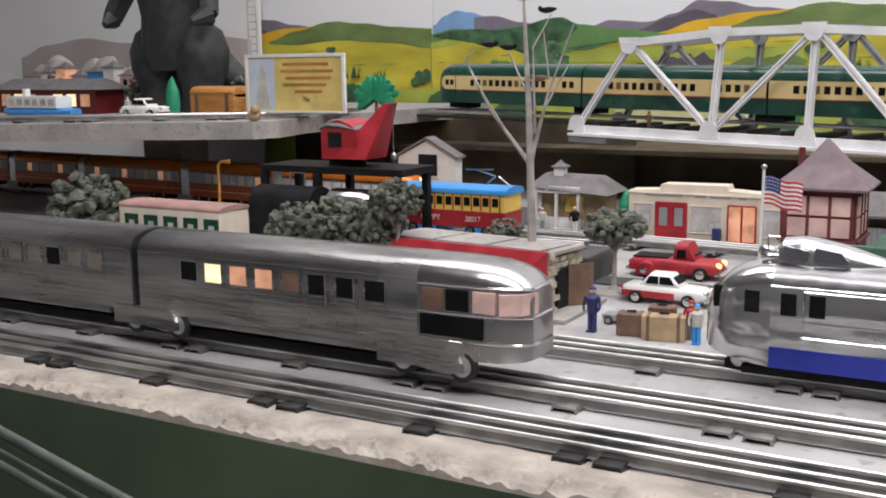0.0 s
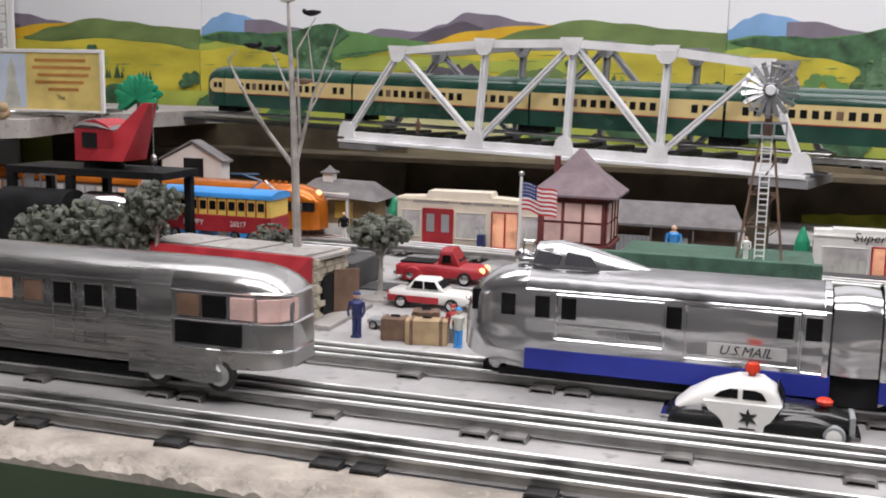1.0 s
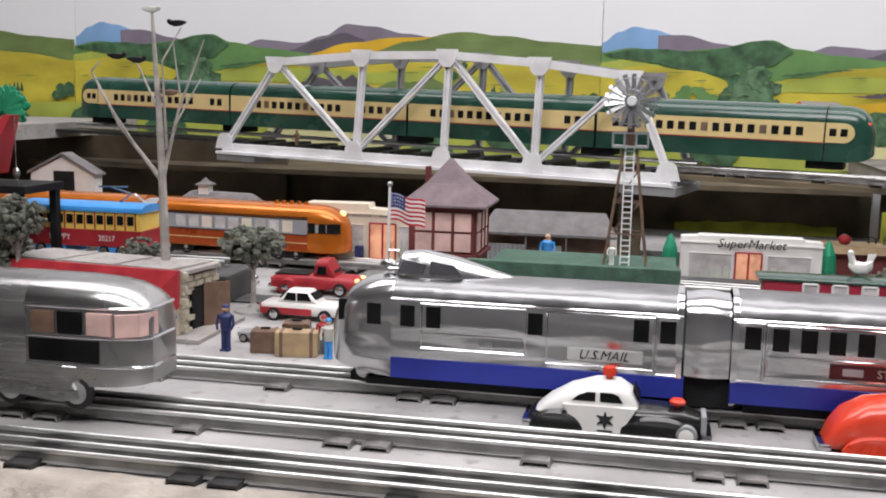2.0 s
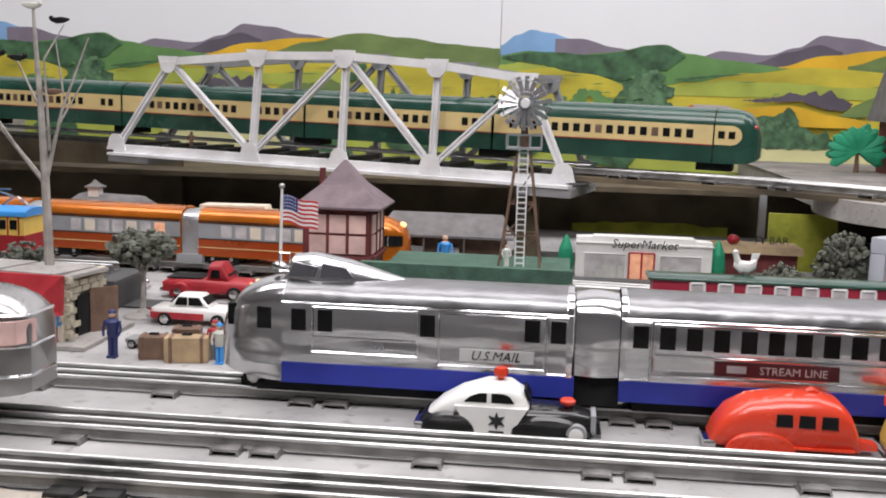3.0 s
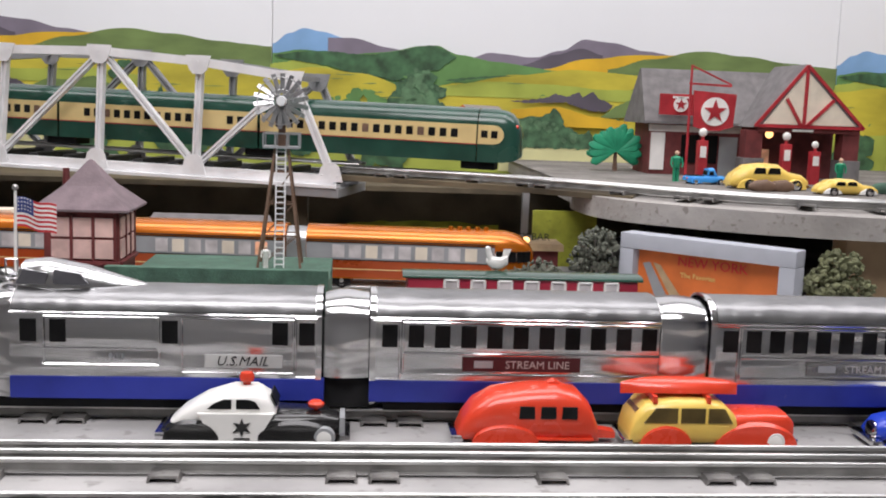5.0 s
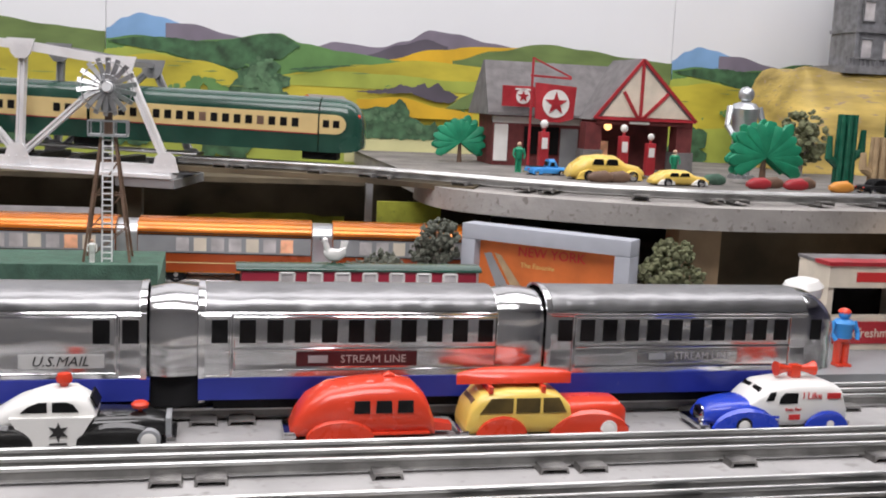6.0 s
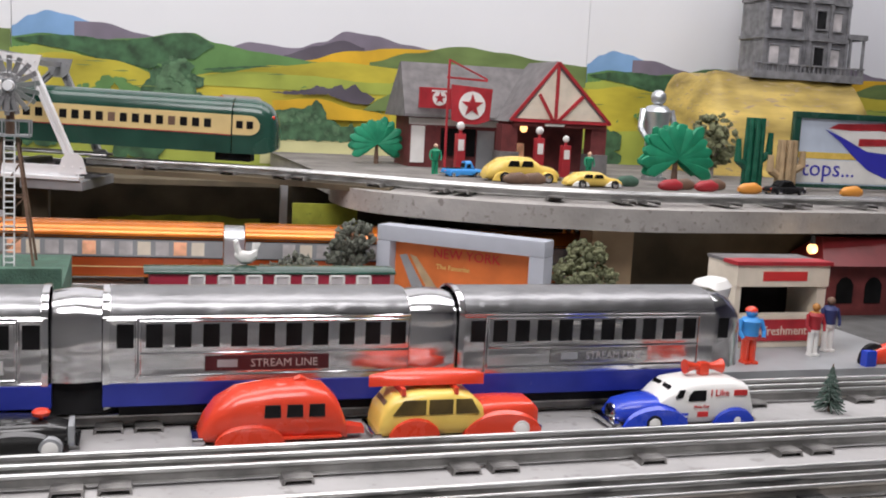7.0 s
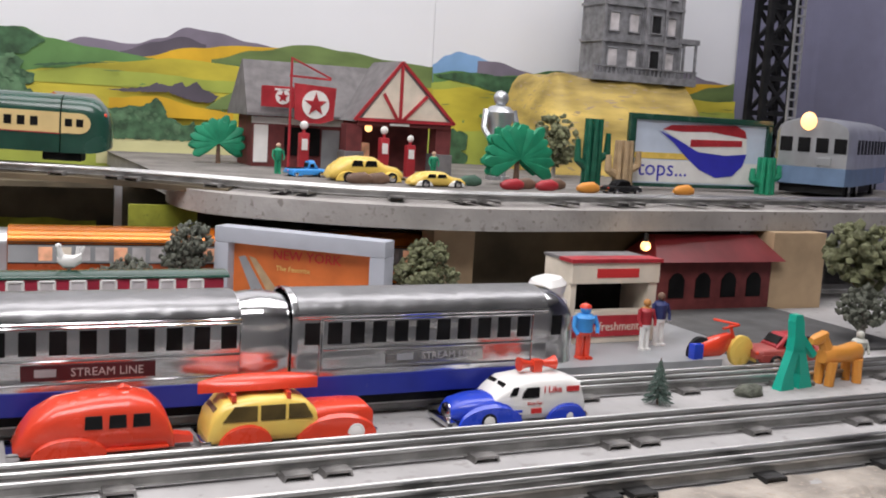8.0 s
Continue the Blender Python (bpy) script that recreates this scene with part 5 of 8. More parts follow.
def figurine(m, h, legs, torso, head, label, name="figurine", stout=1.0, cap=None, arms=True, category="figurine"):
    bm = B()
    s = h * stout
    for k in (-1, 1):
        rod(bm, (k * 0.055 * s, 0, 0), (k * 0.05 * s, 0, 0.46 * h), 0.05 * s, 0.06 * s)
        box(bm, k * 0.055 * s - 0.045 * s, -0.11 * s, 0, k * 0.055 * s + 0.045 * s, 0.05 * s, 0.05 * h, 0.01 * h)
        if arms:
            rod(bm, (k * 0.15 * s, 0, 0.78 * h), (k * 0.19 * s, -0.04 * s, 0.58 * h), 0.036 * s, 0.03 * s)
            rod(bm, (k * 0.19 * s, -0.04 * s, 0.58 * h), (k * 0.15 * s, -0.10 * s, 0.47 * h), 0.03 * s, 0.026 * s)
    lathe(bm, ((0.10 * s, 0.44 * h), (0.12 * s, 0.5 * h), (0.115 * s, 0.6 * h), (0.145 * s, 0.76 * h), (0.10 * s, 0.82 * h), (0.04 * s, 0.84 * h)), seg=12)
    ball(bm, (0, -0.01 * s, 0.915 * h), 0.078 * s, 2)
    if cap:
        lathe(bm, ((0.085 * s, 0.94 * h), (0.08 * s, 0.97 * h), (0.06 * s, 1.0 * h), (0.02 * s, 1.02 * h)), seg=12)
    ob = part(name, bm, legs, m=m, smooth=True)
    for x in (torso, head, cap or head):
        ob.data.materials.append(x)
    for p in ob.data.polygons:
        z = p.center.z
        p.material_index = 0 if z < 0.47 * h else 1 if z < 0.83 * h else 2 if z < 0.945 * h else 3
    return tagged(ob, label, category)


figurine(pose(-0.205, 0.945, 0), 0.040, NAVY, NAVY, SKIN_FLAT, "small painted toy policeman in navy blue", cap=NAVY)
figurine(pose(-0.113, 0.944, 0), 0.034, BLUE_FIG, PALE_VINYL, SKIN_FLAT, "small painted toy traveller with blue trousers", cap=BLUE_FIG)
figurine(pose(-0.122, 0.958, 0), 0.033, GREY_PLASTIC, RED_PAINT, SKIN_FLAT, "small painted toy porter in red", cap=RED_PAINT)
figurine(pose(-0.268, 0.972, 0.004), 0.030, RED_PAINT, BLUE_FIG, SKIN_FLAT, "tiny painted toy child beside the brick building")
figurine(pose(0.818, 0.951, 0.012), 0.049, WHITE_PAINT, RED_PAINT, ORANGE_WOOD, "small painted toy woman in a red dress")
figurine(pose(0.845, 0.966, 0.012), 0.052, WHITE_PAINT, NAVY, BROWN, "small painted toy man in a navy jacket")
figurine(pose(0.738, 0.932, 0.012), 0.049, RED_PLASTIC, BLUE_FIG, BLUE_FIG, "stout blue and red vinyl gnome figure on the platform", stout=1.35, cap=RED_PLASTIC)
figurine(pose(0.022, 1.385, 0.010), 0.046, NAVY, BLUE_FIG, SKIN_FLAT, "small painted toy passenger in a blue shirt")
figurine(pose(0.110, 1.125, 0.062), 0.022, WHITE_PAINT, WHITE_PAINT, SKIN_FLAT, "tiny white painted toy worker at the windmill foot")
figurine(BRIDGE @ pose(0.118, 0.016, 0.012), 0.030, BROWN, BROWN, BROWN, "tiny brown painted toy figure on the bridge deck")
figurine(pose(-0.452, 1.39, 0.010), 0.032, GREY_PLASTIC, PALE_VINYL, SKIN_FLAT, "small painted toy passenger at the station")
figurine(pose(-0.405, 1.39, 0.010), 0.036, WHITE_PAINT, DARK, SKIN_FLAT, "small painted toy stationmaster in black")
figurine(pose(0.645, 1.60, SHELF_Z), 0.045, PLASTIC_GREEN, PLASTIC_GREEN, SKIN_FLAT, "small green painted toy attendant")
figurine(pose(0.886, 1.60, SHELF_Z), 0.042, PLASTIC_GREEN, PLASTIC_GREEN, SKIN_FLAT, "small green painted toy attendant by the pumps")
figurine(pose(1.004, 1.62, SHELF_Z), 0.140, SILVER_FIG, SILVER_FIG, SILVER_FIG, "silver painted robot-like statue", "statue", 1.12, category="statue")
figurine(pose(-1.49, 1.66, 0.143), 0.036, PALE_VINYL, PALE_VINYL, PALE_VINYL, "pale grey toy figure on the upper shelf")


def bulky_statue():
    bm = B()
    for k in (-1, 1):
        hull_pts = ((0.050, 0.0), (0.052, 0.02), (0.046, 0.045), (0.062, 0.09), (0.068, 0.13), (0.050, 0.17), (0.02, 0.19))
        lathe(bm, hull_pts, (k * 0.066, 0, 0), 14)
        rod(bm, (k * 0.11, -0.02, 0.30), (k * 0.15, -0.06, 0.20), 0.030, 0.022)
        rod(bm, (k * 0.15, -0.06, 0.20), (k * 0.135, -0.10, 0.185), 0.024, 0.008)
    lathe(bm, ((0.07, 0.09), (0.088, 0.14), (0.082, 0.20), (0.098, 0.27), (0.085, 0.33), (0.05, 0.37), (0.045, 0.41), (0.02, 0.43)), seg=16)
    rod(bm, (0.06, 0.05, 0.10), (0.20, 0.09, 0.015), 0.05, 0.012, 10)
    for v in bm.verts:
        v.co += Vector((1, 1, 1)) * 0.004 * noise.noise(v.co * 60)
    return tagged(part("statue", bm, STATUE, m=pose(-1.475, 1.80, 0.14) @ Matrix.Diagonal((0.90, 0.9, 1, 1)), smooth=True), "large charcoal rubber monster statue on the upper shelf", "statue")


bulky_statue()


def bendy_toy(m):
    bm = B()
    for k in (-1, 1):
        loft(bm, [[(k * 0.012 + a * 0.009, b * 0.005, 0.0) for a, b in ((-1, -1), (1, -1), (1, 1), (-1, 1))], [(k * 0.011 + a * 0.006, b * 0.004, 0.012) for a, b in ((-1, -1), (1, -1), (1, 1), (-1, 1))], [(k * 0.004 + a * 0.0045, b * 0.004, 0.034) for a, b in ((-1, -1), (1, -1), (1, 1), (-1, 1))]])
    loft(bm, [[(x + a * w, b * 0.004, z) for a, b in ((-1, -1), (1, -1), (1, 1), (-1, 1))] for x, w, z in ((0, 0.0085, 0.033), (-0.001, 0.0065, 0.046), (-0.003, 0.006, 0.060), (-0.004, 0.004, 0.066))])
    beam(bm, (0.004, 0, 0.046), (0.022, -0.002, 0.028), 0.006, 0.005)
    return tagged(part("bendy_toy", bm, TEAL, m=m), "flat teal green rubber bendy figure beside the track", "toy")


bendy_toy(pose(0.898, 0.84, 0, 0, 0, 8))


def toy_pony(m):
    bm = B()
    for x in (-0.020, 0.018):
        for y in (-0.006, 0.006):
            rod(bm, (x, y, 0), (x * 0.9, y, 0.022), 0.0042, 0.005)
    hull(bm, [(-0.026, 0.020, 0.032, 0.006), (-0.02, 0.018, 0.036, 0.008), (0.0, 0.020, 0.034, 0.008), (0.018, 0.018, 0.037, 0.008), (0.024, 0.022, 0.034, 0.006)], 12)
    rod(bm, (-0.020, 0, 0.032), (-0.028, 0, 0.045), 0.006, 0.005)
    hull(bm, [(-0.042, 0.038, 0.044, 0.003), (-0.036, 0.037, 0.047, 0.005), (-0.026, 0.039, 0.050, 0.005), (-0.022, 0.042, 0.049, 0.003)], 10)
    rod(bm, (0.024, 0, 0.033), (0.030, 0, 0.018), 0.003, 0.002)
    return tagged(part("toy_pony", bm, ORANGE_RUBBER, m=m, smooth=True), "orange rubber toy pony standing by the track", "toy")


toy_pony(pose(0.957, 0.845, 0, 0, 0, 6))
figurine(pose(1.008, 0.872, 0), 0.040, PALE_VINYL, PALE_VINYL, PALE_VINYL, "small pale grey-green vinyl figure with a round head", stout=1.3)


def blob_figure():
    bm = B()
    lathe(bm, ((0.010, 0), (0.014, 0.010), (0.012, 0.030), (0.016, 0.038), (0.0175, 0.046), (0.014, 0.052), (0.016, 0.057), (0.018, 0.063), (0.014, 0.069), (0.004, 0.072)), seg=18)
    tagged(part("soft_figure", bm, WHITE_PLASTIC, m=pose(0.722, 0.96, 0.012, 0, -8, 0), smooth=True), "white rounded vinyl figure in stacked bulges", "figurine")


blob_figure()


def rooster():
    bm = B()
    hull(bm, [(-0.009, 0.008, 0.012, 0.001), (-0.004, 0.003, 0.014, 0.004), (0.003, 0.003, 0.013, 0.005), (0.009, 0.007, 0.016, 0.002)], 10)
    rod(bm, (-0.005, 0, 0.010), (-0.008, 0, 0.019), 0.003, 0.0022)
    ball(bm, (-0.008, 0, 0.020), 0.0028, 1)
    for dx in (0.006, 0.0085, 0.011):
        rod(bm, (0.006, 0, 0.010), (dx, 0, 0.020), 0.0018, 0.001)
    rod(bm, (0, 0, 0), (0, 0, 0.005), 0.0014)
    tagged(part("toy_rooster", bm, WHITE_PLASTIC, m=pose(0.311, 1.0, 0.0830), smooth=True), "white plastic rooster on the red carriage roof", "toy")


rooster()

# ---- plants ----


def lichen(bm, c, r, n, rng, squash=(1, 1, 0.8), size=0.15):
    for i in range(int(n * 2.2)):
        while True:
            p = Vector((rng.uniform(-1, 1), rng.uniform(-1, 1), rng.uniform(-1, 1)))
            if 0.25 < p.length < 1:
                break
        q = (c[0] + p.x * r * squash[0], c[1] + p.y * r * squash[1], c[2] + p.z * r * squash[2])
        t = bmesh.new()
        bmesh.ops.create_icosphere(t, subdivisions=1, radius=1)
        k = r * size * rng.uniform(0.5, 1.2)
        for v in t.verts:
            v.co = Vector(q) + v.co * k * rng.uniform(0.45, 1.35)
        add(bm, t)
    return bm


def shrub(x, y, z, r, label, seed, material=LICHEN, trunk=0.0, n=90, name="shrub", squash=(1, 1, 0.8)):
    rng = random.Random(seed)
    t = thing(name, pose(x, y, z), label, "tree" if trunk else "shrub")
    part("crown", lichen(B(), (0, 0, trunk + r * 0.75), r, n, rng, squash), material, t)
    if trunk or name == "shrub":
        bm = B()
        rod(bm, (0, 0, 0), (r * 0.05, 0, trunk + r * 0.6), max(0.003, r * 0.10), max(0.0015, r * 0.05))
        for i in range(5):
            a = rng.uniform(0, 6.28)
            rod(bm, (r * 0.03, 0, trunk * 0.8 + r * 0.1), (r * 0.6 * math.cos(a), r * 0.6 * math.sin(a), trunk + r * rng.uniform(0.5, 1.1)), r * 0.045, r * 0.015, 6)
        part("trunk", bm, TWIG if trunk else BROWN, t, smooth=True)
    if trunk and name == "model_tree":
        part("base_disc", lathe(B(), ((r * 0.62, 0), (r * 0.6, 0.002), (r * 0.2, 0.005), (r * 0.1, 0.009)), seg=18), CONCRETE, t, smooth=True)
    return t


shrub(-0.243, 1.10, 0, 0.031, "model tree with a grey-green lichen crown on a round base", 3, LICHEN, 0.046, 130, "model_tree", (1, 1, 0.52))
shrub(-0.945, 1.06, 0, 0.050, "dark model tree of grey lichen", 4, LICHEN, 0.02, 150, "tree")
for i, (x, y, r, z) in enumerate(((-0.545, 0.975, 0.032, 0.048), (-0.500, 0.97, 0.034, 0.052), (-0.455, 0.985, 0.032, 0.055), (-0.425, 0.98, 0.026, 0.085), (-0.475, 1.03, 0.028, 0.055))):
    shrub(x, y, 0, r, "clump of grey-green lichen shrub behind the nickel train", 10 + i, LICHEN, z - 0.005, 100, "lichen_bush")
shrub(-0.365, 1.10, 0.0, 0.022, "small grey lichen shrub by the trolley", 21, LICHEN, 0.035, 60, "lichen_bush")
for i, (x, y, r, z) in enumerate(((0.452, 1.262, 0.026, 0.045), (0.455, 1.25, 0.022, 0.07), (0.395, 1.25, 0.024, 0.03), (0.37, 1.26, 0.018, 0.03))):
    shrub(x, y, 0, r, "dark green lichen bush under the shelf edge", 30 + i, LICHEN, z - 0.01, 80, "lichen_bush")
for i, (x, y, r, z) in enumerate(((0.665, 1.15, 0.024, 0.045), (0.685, 1.16, 0.022, 0.065), (0.70, 1.15, 0.018, 0.045), (0.625, 1.14, 0.014, 0.04))):
    shrub(x, y, 0, r, "olive lichen bush beside the billboard", 40 + i, LICHEN_GREEN, z - 0.01, 80, "lichen_bush")
shrub(1.148, 1.0, 0, 0.046, "tall olive lichen tree at the shelf pillar", 50, LICHEN_GREEN, 0.06, 150, "tree")
shrub(1.118, 0.97, 0, 0.028, "olive lichen bush at the shelf pillar", 51, LICHEN, 0.02, 80, "lichen_bush")
shrub(1.180, 1.74, SHELF_Z, 0.044, "olive lichen bush at the foot of the rock mound", 61, LICHEN_GREEN, 0.03, 90, "lichen_bush", (0.9, 0.9, 1.1))
tagged(part("rock", ball(B(), (0, 0, 0.004), 0.011, 2, (1.3, 0.8, 0.6), 0.12), LICHEN, m=pose(0.839, 0.828, 0)), "small dark grey rock on the table", "rock")


def pine(x, y, h):
    t = thing("toy_pine", pose(x, y, 0), "small dark green bottle-brush pine with frosted tips", "tree")
    part("trunk", rod(B(), (0, 0, 0), (0, 0, h), 0.0012, 0.0005), BROWN, t)
    rng = random.Random(5)
    bm = B()
    for i in range(9):
        z = h * (0.12 + 0.095 * i)
        r = h * 0.34 * (1 - i / 9.5)
        for k in range(16):
            a = 2 * math.pi * (k + rng.random()) / 16
            rod(bm, (0, 0, z + 0.002), (r * math.cos(a), r * math.sin(a), z - 0.002 + rng.uniform(-0.001, 0.001)), 0.0011, 0.0004, 4)
    part("needles", bm, mat("frosted_needles", (0.06, 0.10, 0.08), 0.9, 0, 0.5, 200, 0.5, spots=((0.35, 0.38, 0.36), 0.6)), t)


pine(0.742, 0.824, 0.038)


def bird_tree():
    t = thing("bare_tree", pose(-0.298, 1.02, 0), "tall bare grey tree with dark birds on its branches", "tree")
    bm = B()
    pts = [(0, 0, 0), (0.001, 0, 0.06), (-0.001, 0, 0.14), (-0.003, 0, 0.20), (-0.006, 0, 0.25), (-0.008, 0, 0.290)]
    rs = [0.0050, 0.0044, 0.0038, 0.0030, 0.0022, 0.0012]
    for (p, q), (a, b) in zip(zip(pts, pts[1:]), zip(rs, rs[1:])):
        rod(bm, p, q, a, b)
    part("trunk", bm, TWIG, t, smooth=True)
    for p, q, r in (((0, 0, 0.135), (-0.042, 0, 0.185), 0.0026), ((-0.042, 0, 0.185), (-0.070, 0, 0.235), 0.0018), ((-0.025, 0, 0.165), (-0.058, -0.01, 0.22), 0.0012),
                    ((0, 0, 0.14), (0.016, 0, 0.20), 0.0024), ((0.016, 0, 0.20), (0.040, 0.005, 0.265), 0.0014), ((0.004, 0, 0.165), (0.006, -0.01, 0.245), 0.0016), ((0.006, -0.01, 0.245), (0.020, 0, 0.275), 0.001),
                    ((0.014, 0, 0.19), (0.034, 0.01, 0.23), 0.0012), ((-0.003, 0, 0.20), (-0.03, 0.01, 0.245), 0.0014), ((0.018, 0, 0.215), (0.012, 0.0, 0.262), 0.001), ((-0.07, 0, 0.235), (-0.060, 0, 0.245), 0.001)):
        part("branch", rod(B(), p, q, r, r * 0.5, 6), TWIG, t, smooth=True)
    for x, z, mm in ((0.016, 0.278, DARK), (-0.024, 0.245, DARK), (-0.044, 0.248, DARK), (-0.009, 0.290, PALE_VINYL), (0.008, 0.216, BROWN)):
        b = hull(B(), [(-0.009, -0.003, -0.001, 0.001), (-0.003, -0.003, 0.003, 0.003), (0.003, -0.001, 0.005, 0.003), (0.007, 0.003, 0.006, 0.001)], 8)
        ball(b, (0.0055, 0, 0.0055), 0.0025, 1)
        tagged(part("toy_bird", b, mm, m=pose(-0.298 + x, 1.02, z, 0, 25, 180 if x > 0 else 0), smooth=True), "small dark toy bird perched on the bare tree", "bird")


bird_tree()


def flat_tree(x, y, z, w, h, seed, label):
    t = thing("plastic_palm", pose(x, y, z), label, "tree")
    rng = random.Random(seed)
    part("trunk", rod(B(), (0, 0, 0), (0, 0, h * 0.55), w * 0.05, w * 0.03), BROWN, t)
    bm = B()
    for i in range(13):
        a = radians(-25 + 230 * i / 12)
        for dy in (-0.25, 0.25):
            r = w * 0.52 * rng.uniform(0.8, 1.05)
            hull_m = pose(0, dy * w * 0.3, h * 0.55) @ pose(0, 0, 0, rng.uniform(-12, 12), -math.degrees(a), 0)
            leaf = hull(B(), [(0, -0.0005, 0.0005, w * 0.02), (r * 0.5, -w * 0.07, w * 0.07, w * 0.04), (r * 0.85, -w * 0.09, w * 0.09, w * 0.04), (r, -w * 0.03, w * 0.03, w * 0.02)], 8)
            add(bm, leaf, hull_m)
    part("leaves", bm, PLASTIC_GREEN, t, smooth=True)
    return t


flat_tree(0.606, 1.80, SHELF_Z, 0.085, 0.060, 1, "green plastic tree with lobed leaves on the upper shelf")
flat_tree(0.974, 1.50, SHELF_Z, 0.108, 0.074, 2, "green plastic tree with lobed leaves by the statue")
flat_tree(-0.955, 1.76, 0.14, 0.085, 0.062, 3, "green plastic tree behind the toy crane")
for x, y, z, h, w in ((0.168, 1.41, 0.010, 0.050, 0.020), (0.350, 1.41, 0.010, 0.050, 0.020), (-0.345, 1.42, 0.010, 0.058, 0.022), (-1.117, 1.40, 0.155, 0.064, 0.024)):
    bm = B()
    lathe(bm, ((w * 0.15, 0), (w * 0.45, 0.006), (w * 0.5, h * 0.3), (w * 0.42, h * 0.65), (w * 0.22, h * 0.88), (0.001, h)), seg=12)
    for v in bm.verts:
        v.co.x += 0.1 * w * noise.noise(v.co * 200)
    tagged(part("toy_cypress", bm, PLASTIC_GREEN, m=pose(x, y, z)), "green plastic cypress tree", "tree")


def cactus(x, y, z, h, material, label):
    t = thing("toy_cactus", pose(x, y, z), label, "cactus")
    for i in range(7):
        a = 2 * math.pi * i / 7
        part("rib", rod(B(), (0.011 * math.cos(a), 0.011 * math.sin(a), 0), (0.011 * math.cos(a), 0.011 * math.sin(a), h), 0.005, 0.0035), material, t, smooth=True)
    for k, za, zb in ((1, 0.4, 0.8), (-1, 0.3, 0.7)):
        arm = rod(B(), (k * 0.012, 0, h * za), (k * 0.026, 0, h * (za + 0.1)), 0.006)
        part("arm", rod(arm, (k * 0.026, 0, h * (za + 0.08)), (k * 0.027, 0, h * zb), 0.006, 0.004), material, t, smooth=True)


cactus(1.115, 1.52, SHELF_Z, 0.105, CACTUS_GREEN, "dark green ribbed plastic cactus")
cactus(1.145, 1.48, SHELF_Z, 0.075, TAN, "tan ribbed plastic cactus")
cactus(1.405, 1.46, SHELF_Z, 0.060, PLASTIC_GREEN, "bright green plastic cactus before the billboard")

# ---- model buildings on the table ----


def pyramid_roof(bm, x0, x1, y0, y1, z, top, overlap=0.0):
    cx, cy = (x0 + x1) / 2, (y0 + y1) / 2
    loft(bm, [[(x0, y0, z), (x1, y0, z), (x1, y1, z), (x0, y1, z)], [(x0, y0, z + 0.002), (x1, y0, z + 0.002), (x1, y1, z + 0.002), (x0, y1, z + 0.002)],
              [(cx + (x - cx) * 0.47, cy + (y - cy) * 0.47, z + (top - z) * 0.48) for x, y in ((x0, y0), (x1, y0), (x1, y1), (x0, y1))],
              [(cx + (x - cx) * 0.03, cy + (y - cy) * 0.03, top) for x, y in ((x0, y0), (x1, y0), (x1, y1), (x0, y1))]])
    return bm


def signal_tower():
    t = thing("signal_tower", pose(-0.043, 1.10, 0), "dark red signal tower with a mauve hipped roof and pale panes", "building")
    w, d = 0.031, 0.030
    wall = part("wall", box(B(), -w, -d, 0, w, d, 0.118), BRICK_DARK, t)
    part("lower_board", box(B(), -w - 0.001, -d - 0.001, 0, w + 0.001, d + 0.001, 0.072), BRICK_DARK, t)
    for face, rz in (("front", 0), ("side", 90), ("side", -90)):
        m = pose(0, 0, 0, 0, 0, rz)
        for i in (-1, 0, 1):
            for zz in (0.0765, 0.0955):
                win = part("pane", box(B(), i * 0.0185 - 0.0078, -w - 0.0012, zz, i * 0.0185 + 0.0078, -w + 0.001, zz + 0.0165), PINK_PANE, wall, m=m)
            part("mullion", box(B(), i * 0.0185 + 0.0080, -w - 0.0022, 0.073, i * 0.0185 + 0.0105, -w, 0.114), BRICK_DARK, wall, m=m)
        part("sill", box(B(), -w - 0.001, -w - 0.004, 0.0715, w + 0.001, -w, 0.0745, 0.0005), BRICK_DARK, wall, m=m)
    roof = part("roof", pyramid_roof(B(), -0.041, 0.041, -0.040, 0.040, 0.118, 0.161), ROOF_MAUVE, t, "mauve shingled hipped roof")
    part("chimney", rod(B(), (-0.024, 0.01, 0.125), (-0.024, 0.01, 0.152), 0.0035, 0.003), BRICK_DARK, t)


signal_tower()


def flag_pole():
    t = thing("flag_pole", pose(-0.076, 0.99, 0), "white flagpole with a striped red, white and blue flag", "flag")
    part("pole", rod(B(), (0, 0, 0), (0.002, 0, 0.142), 0.0016, 0.0012), WHITE_PAINT, t, smooth=True)
    part("finial", ball(B(), (0.002, 0, 0.144), 0.0026, 2), STEEL, t, smooth=True)
    W, H, n = 0.030, 0.0235, 12
    rows = 13

    def cloth(u, v):
        return (0.003 + W * u, 0.002 * math.sin(u * 7), 0.137 - H * v - 0.006 * u + 0.0008 * math.sin(u * 9))

    def strip(v0, v1, u0=0.0, u1=1.0):
        bm = B()
        prev = None
        for i in range(n + 1):
            u = u0 + (u1 - u0) * i / n
            cur = [bm.verts.new(cloth(u, v0)), bm.verts.new(cloth(u, v1))]
            if prev:
                bm.faces.new((prev[0], prev[1], cur[1], cur[0]))
            prev = cur
        return bm
    for r in range(rows):
        part("stripe", strip(r / rows, (r + 1) / rows, 0.42 if r < 7 else 0.0), FLAG_RED if r % 2 == 0 else WHITE_PAINT, t)
    can = part("canton", strip(0, 7 / rows, 0, 0.42), FLAG_BLUE, t)
    bm = B()
    for i in range(5):
        for j in range(4):
            p = cloth(0.04 + 0.075 * i, (0.6 + 1.6 * j) / rows)
            ball(bm, (p[0], p[1] - 0.0006, p[2]), 0.0006)
    part("stars", bm, WHITE_PAINT, can)


flag_pole()


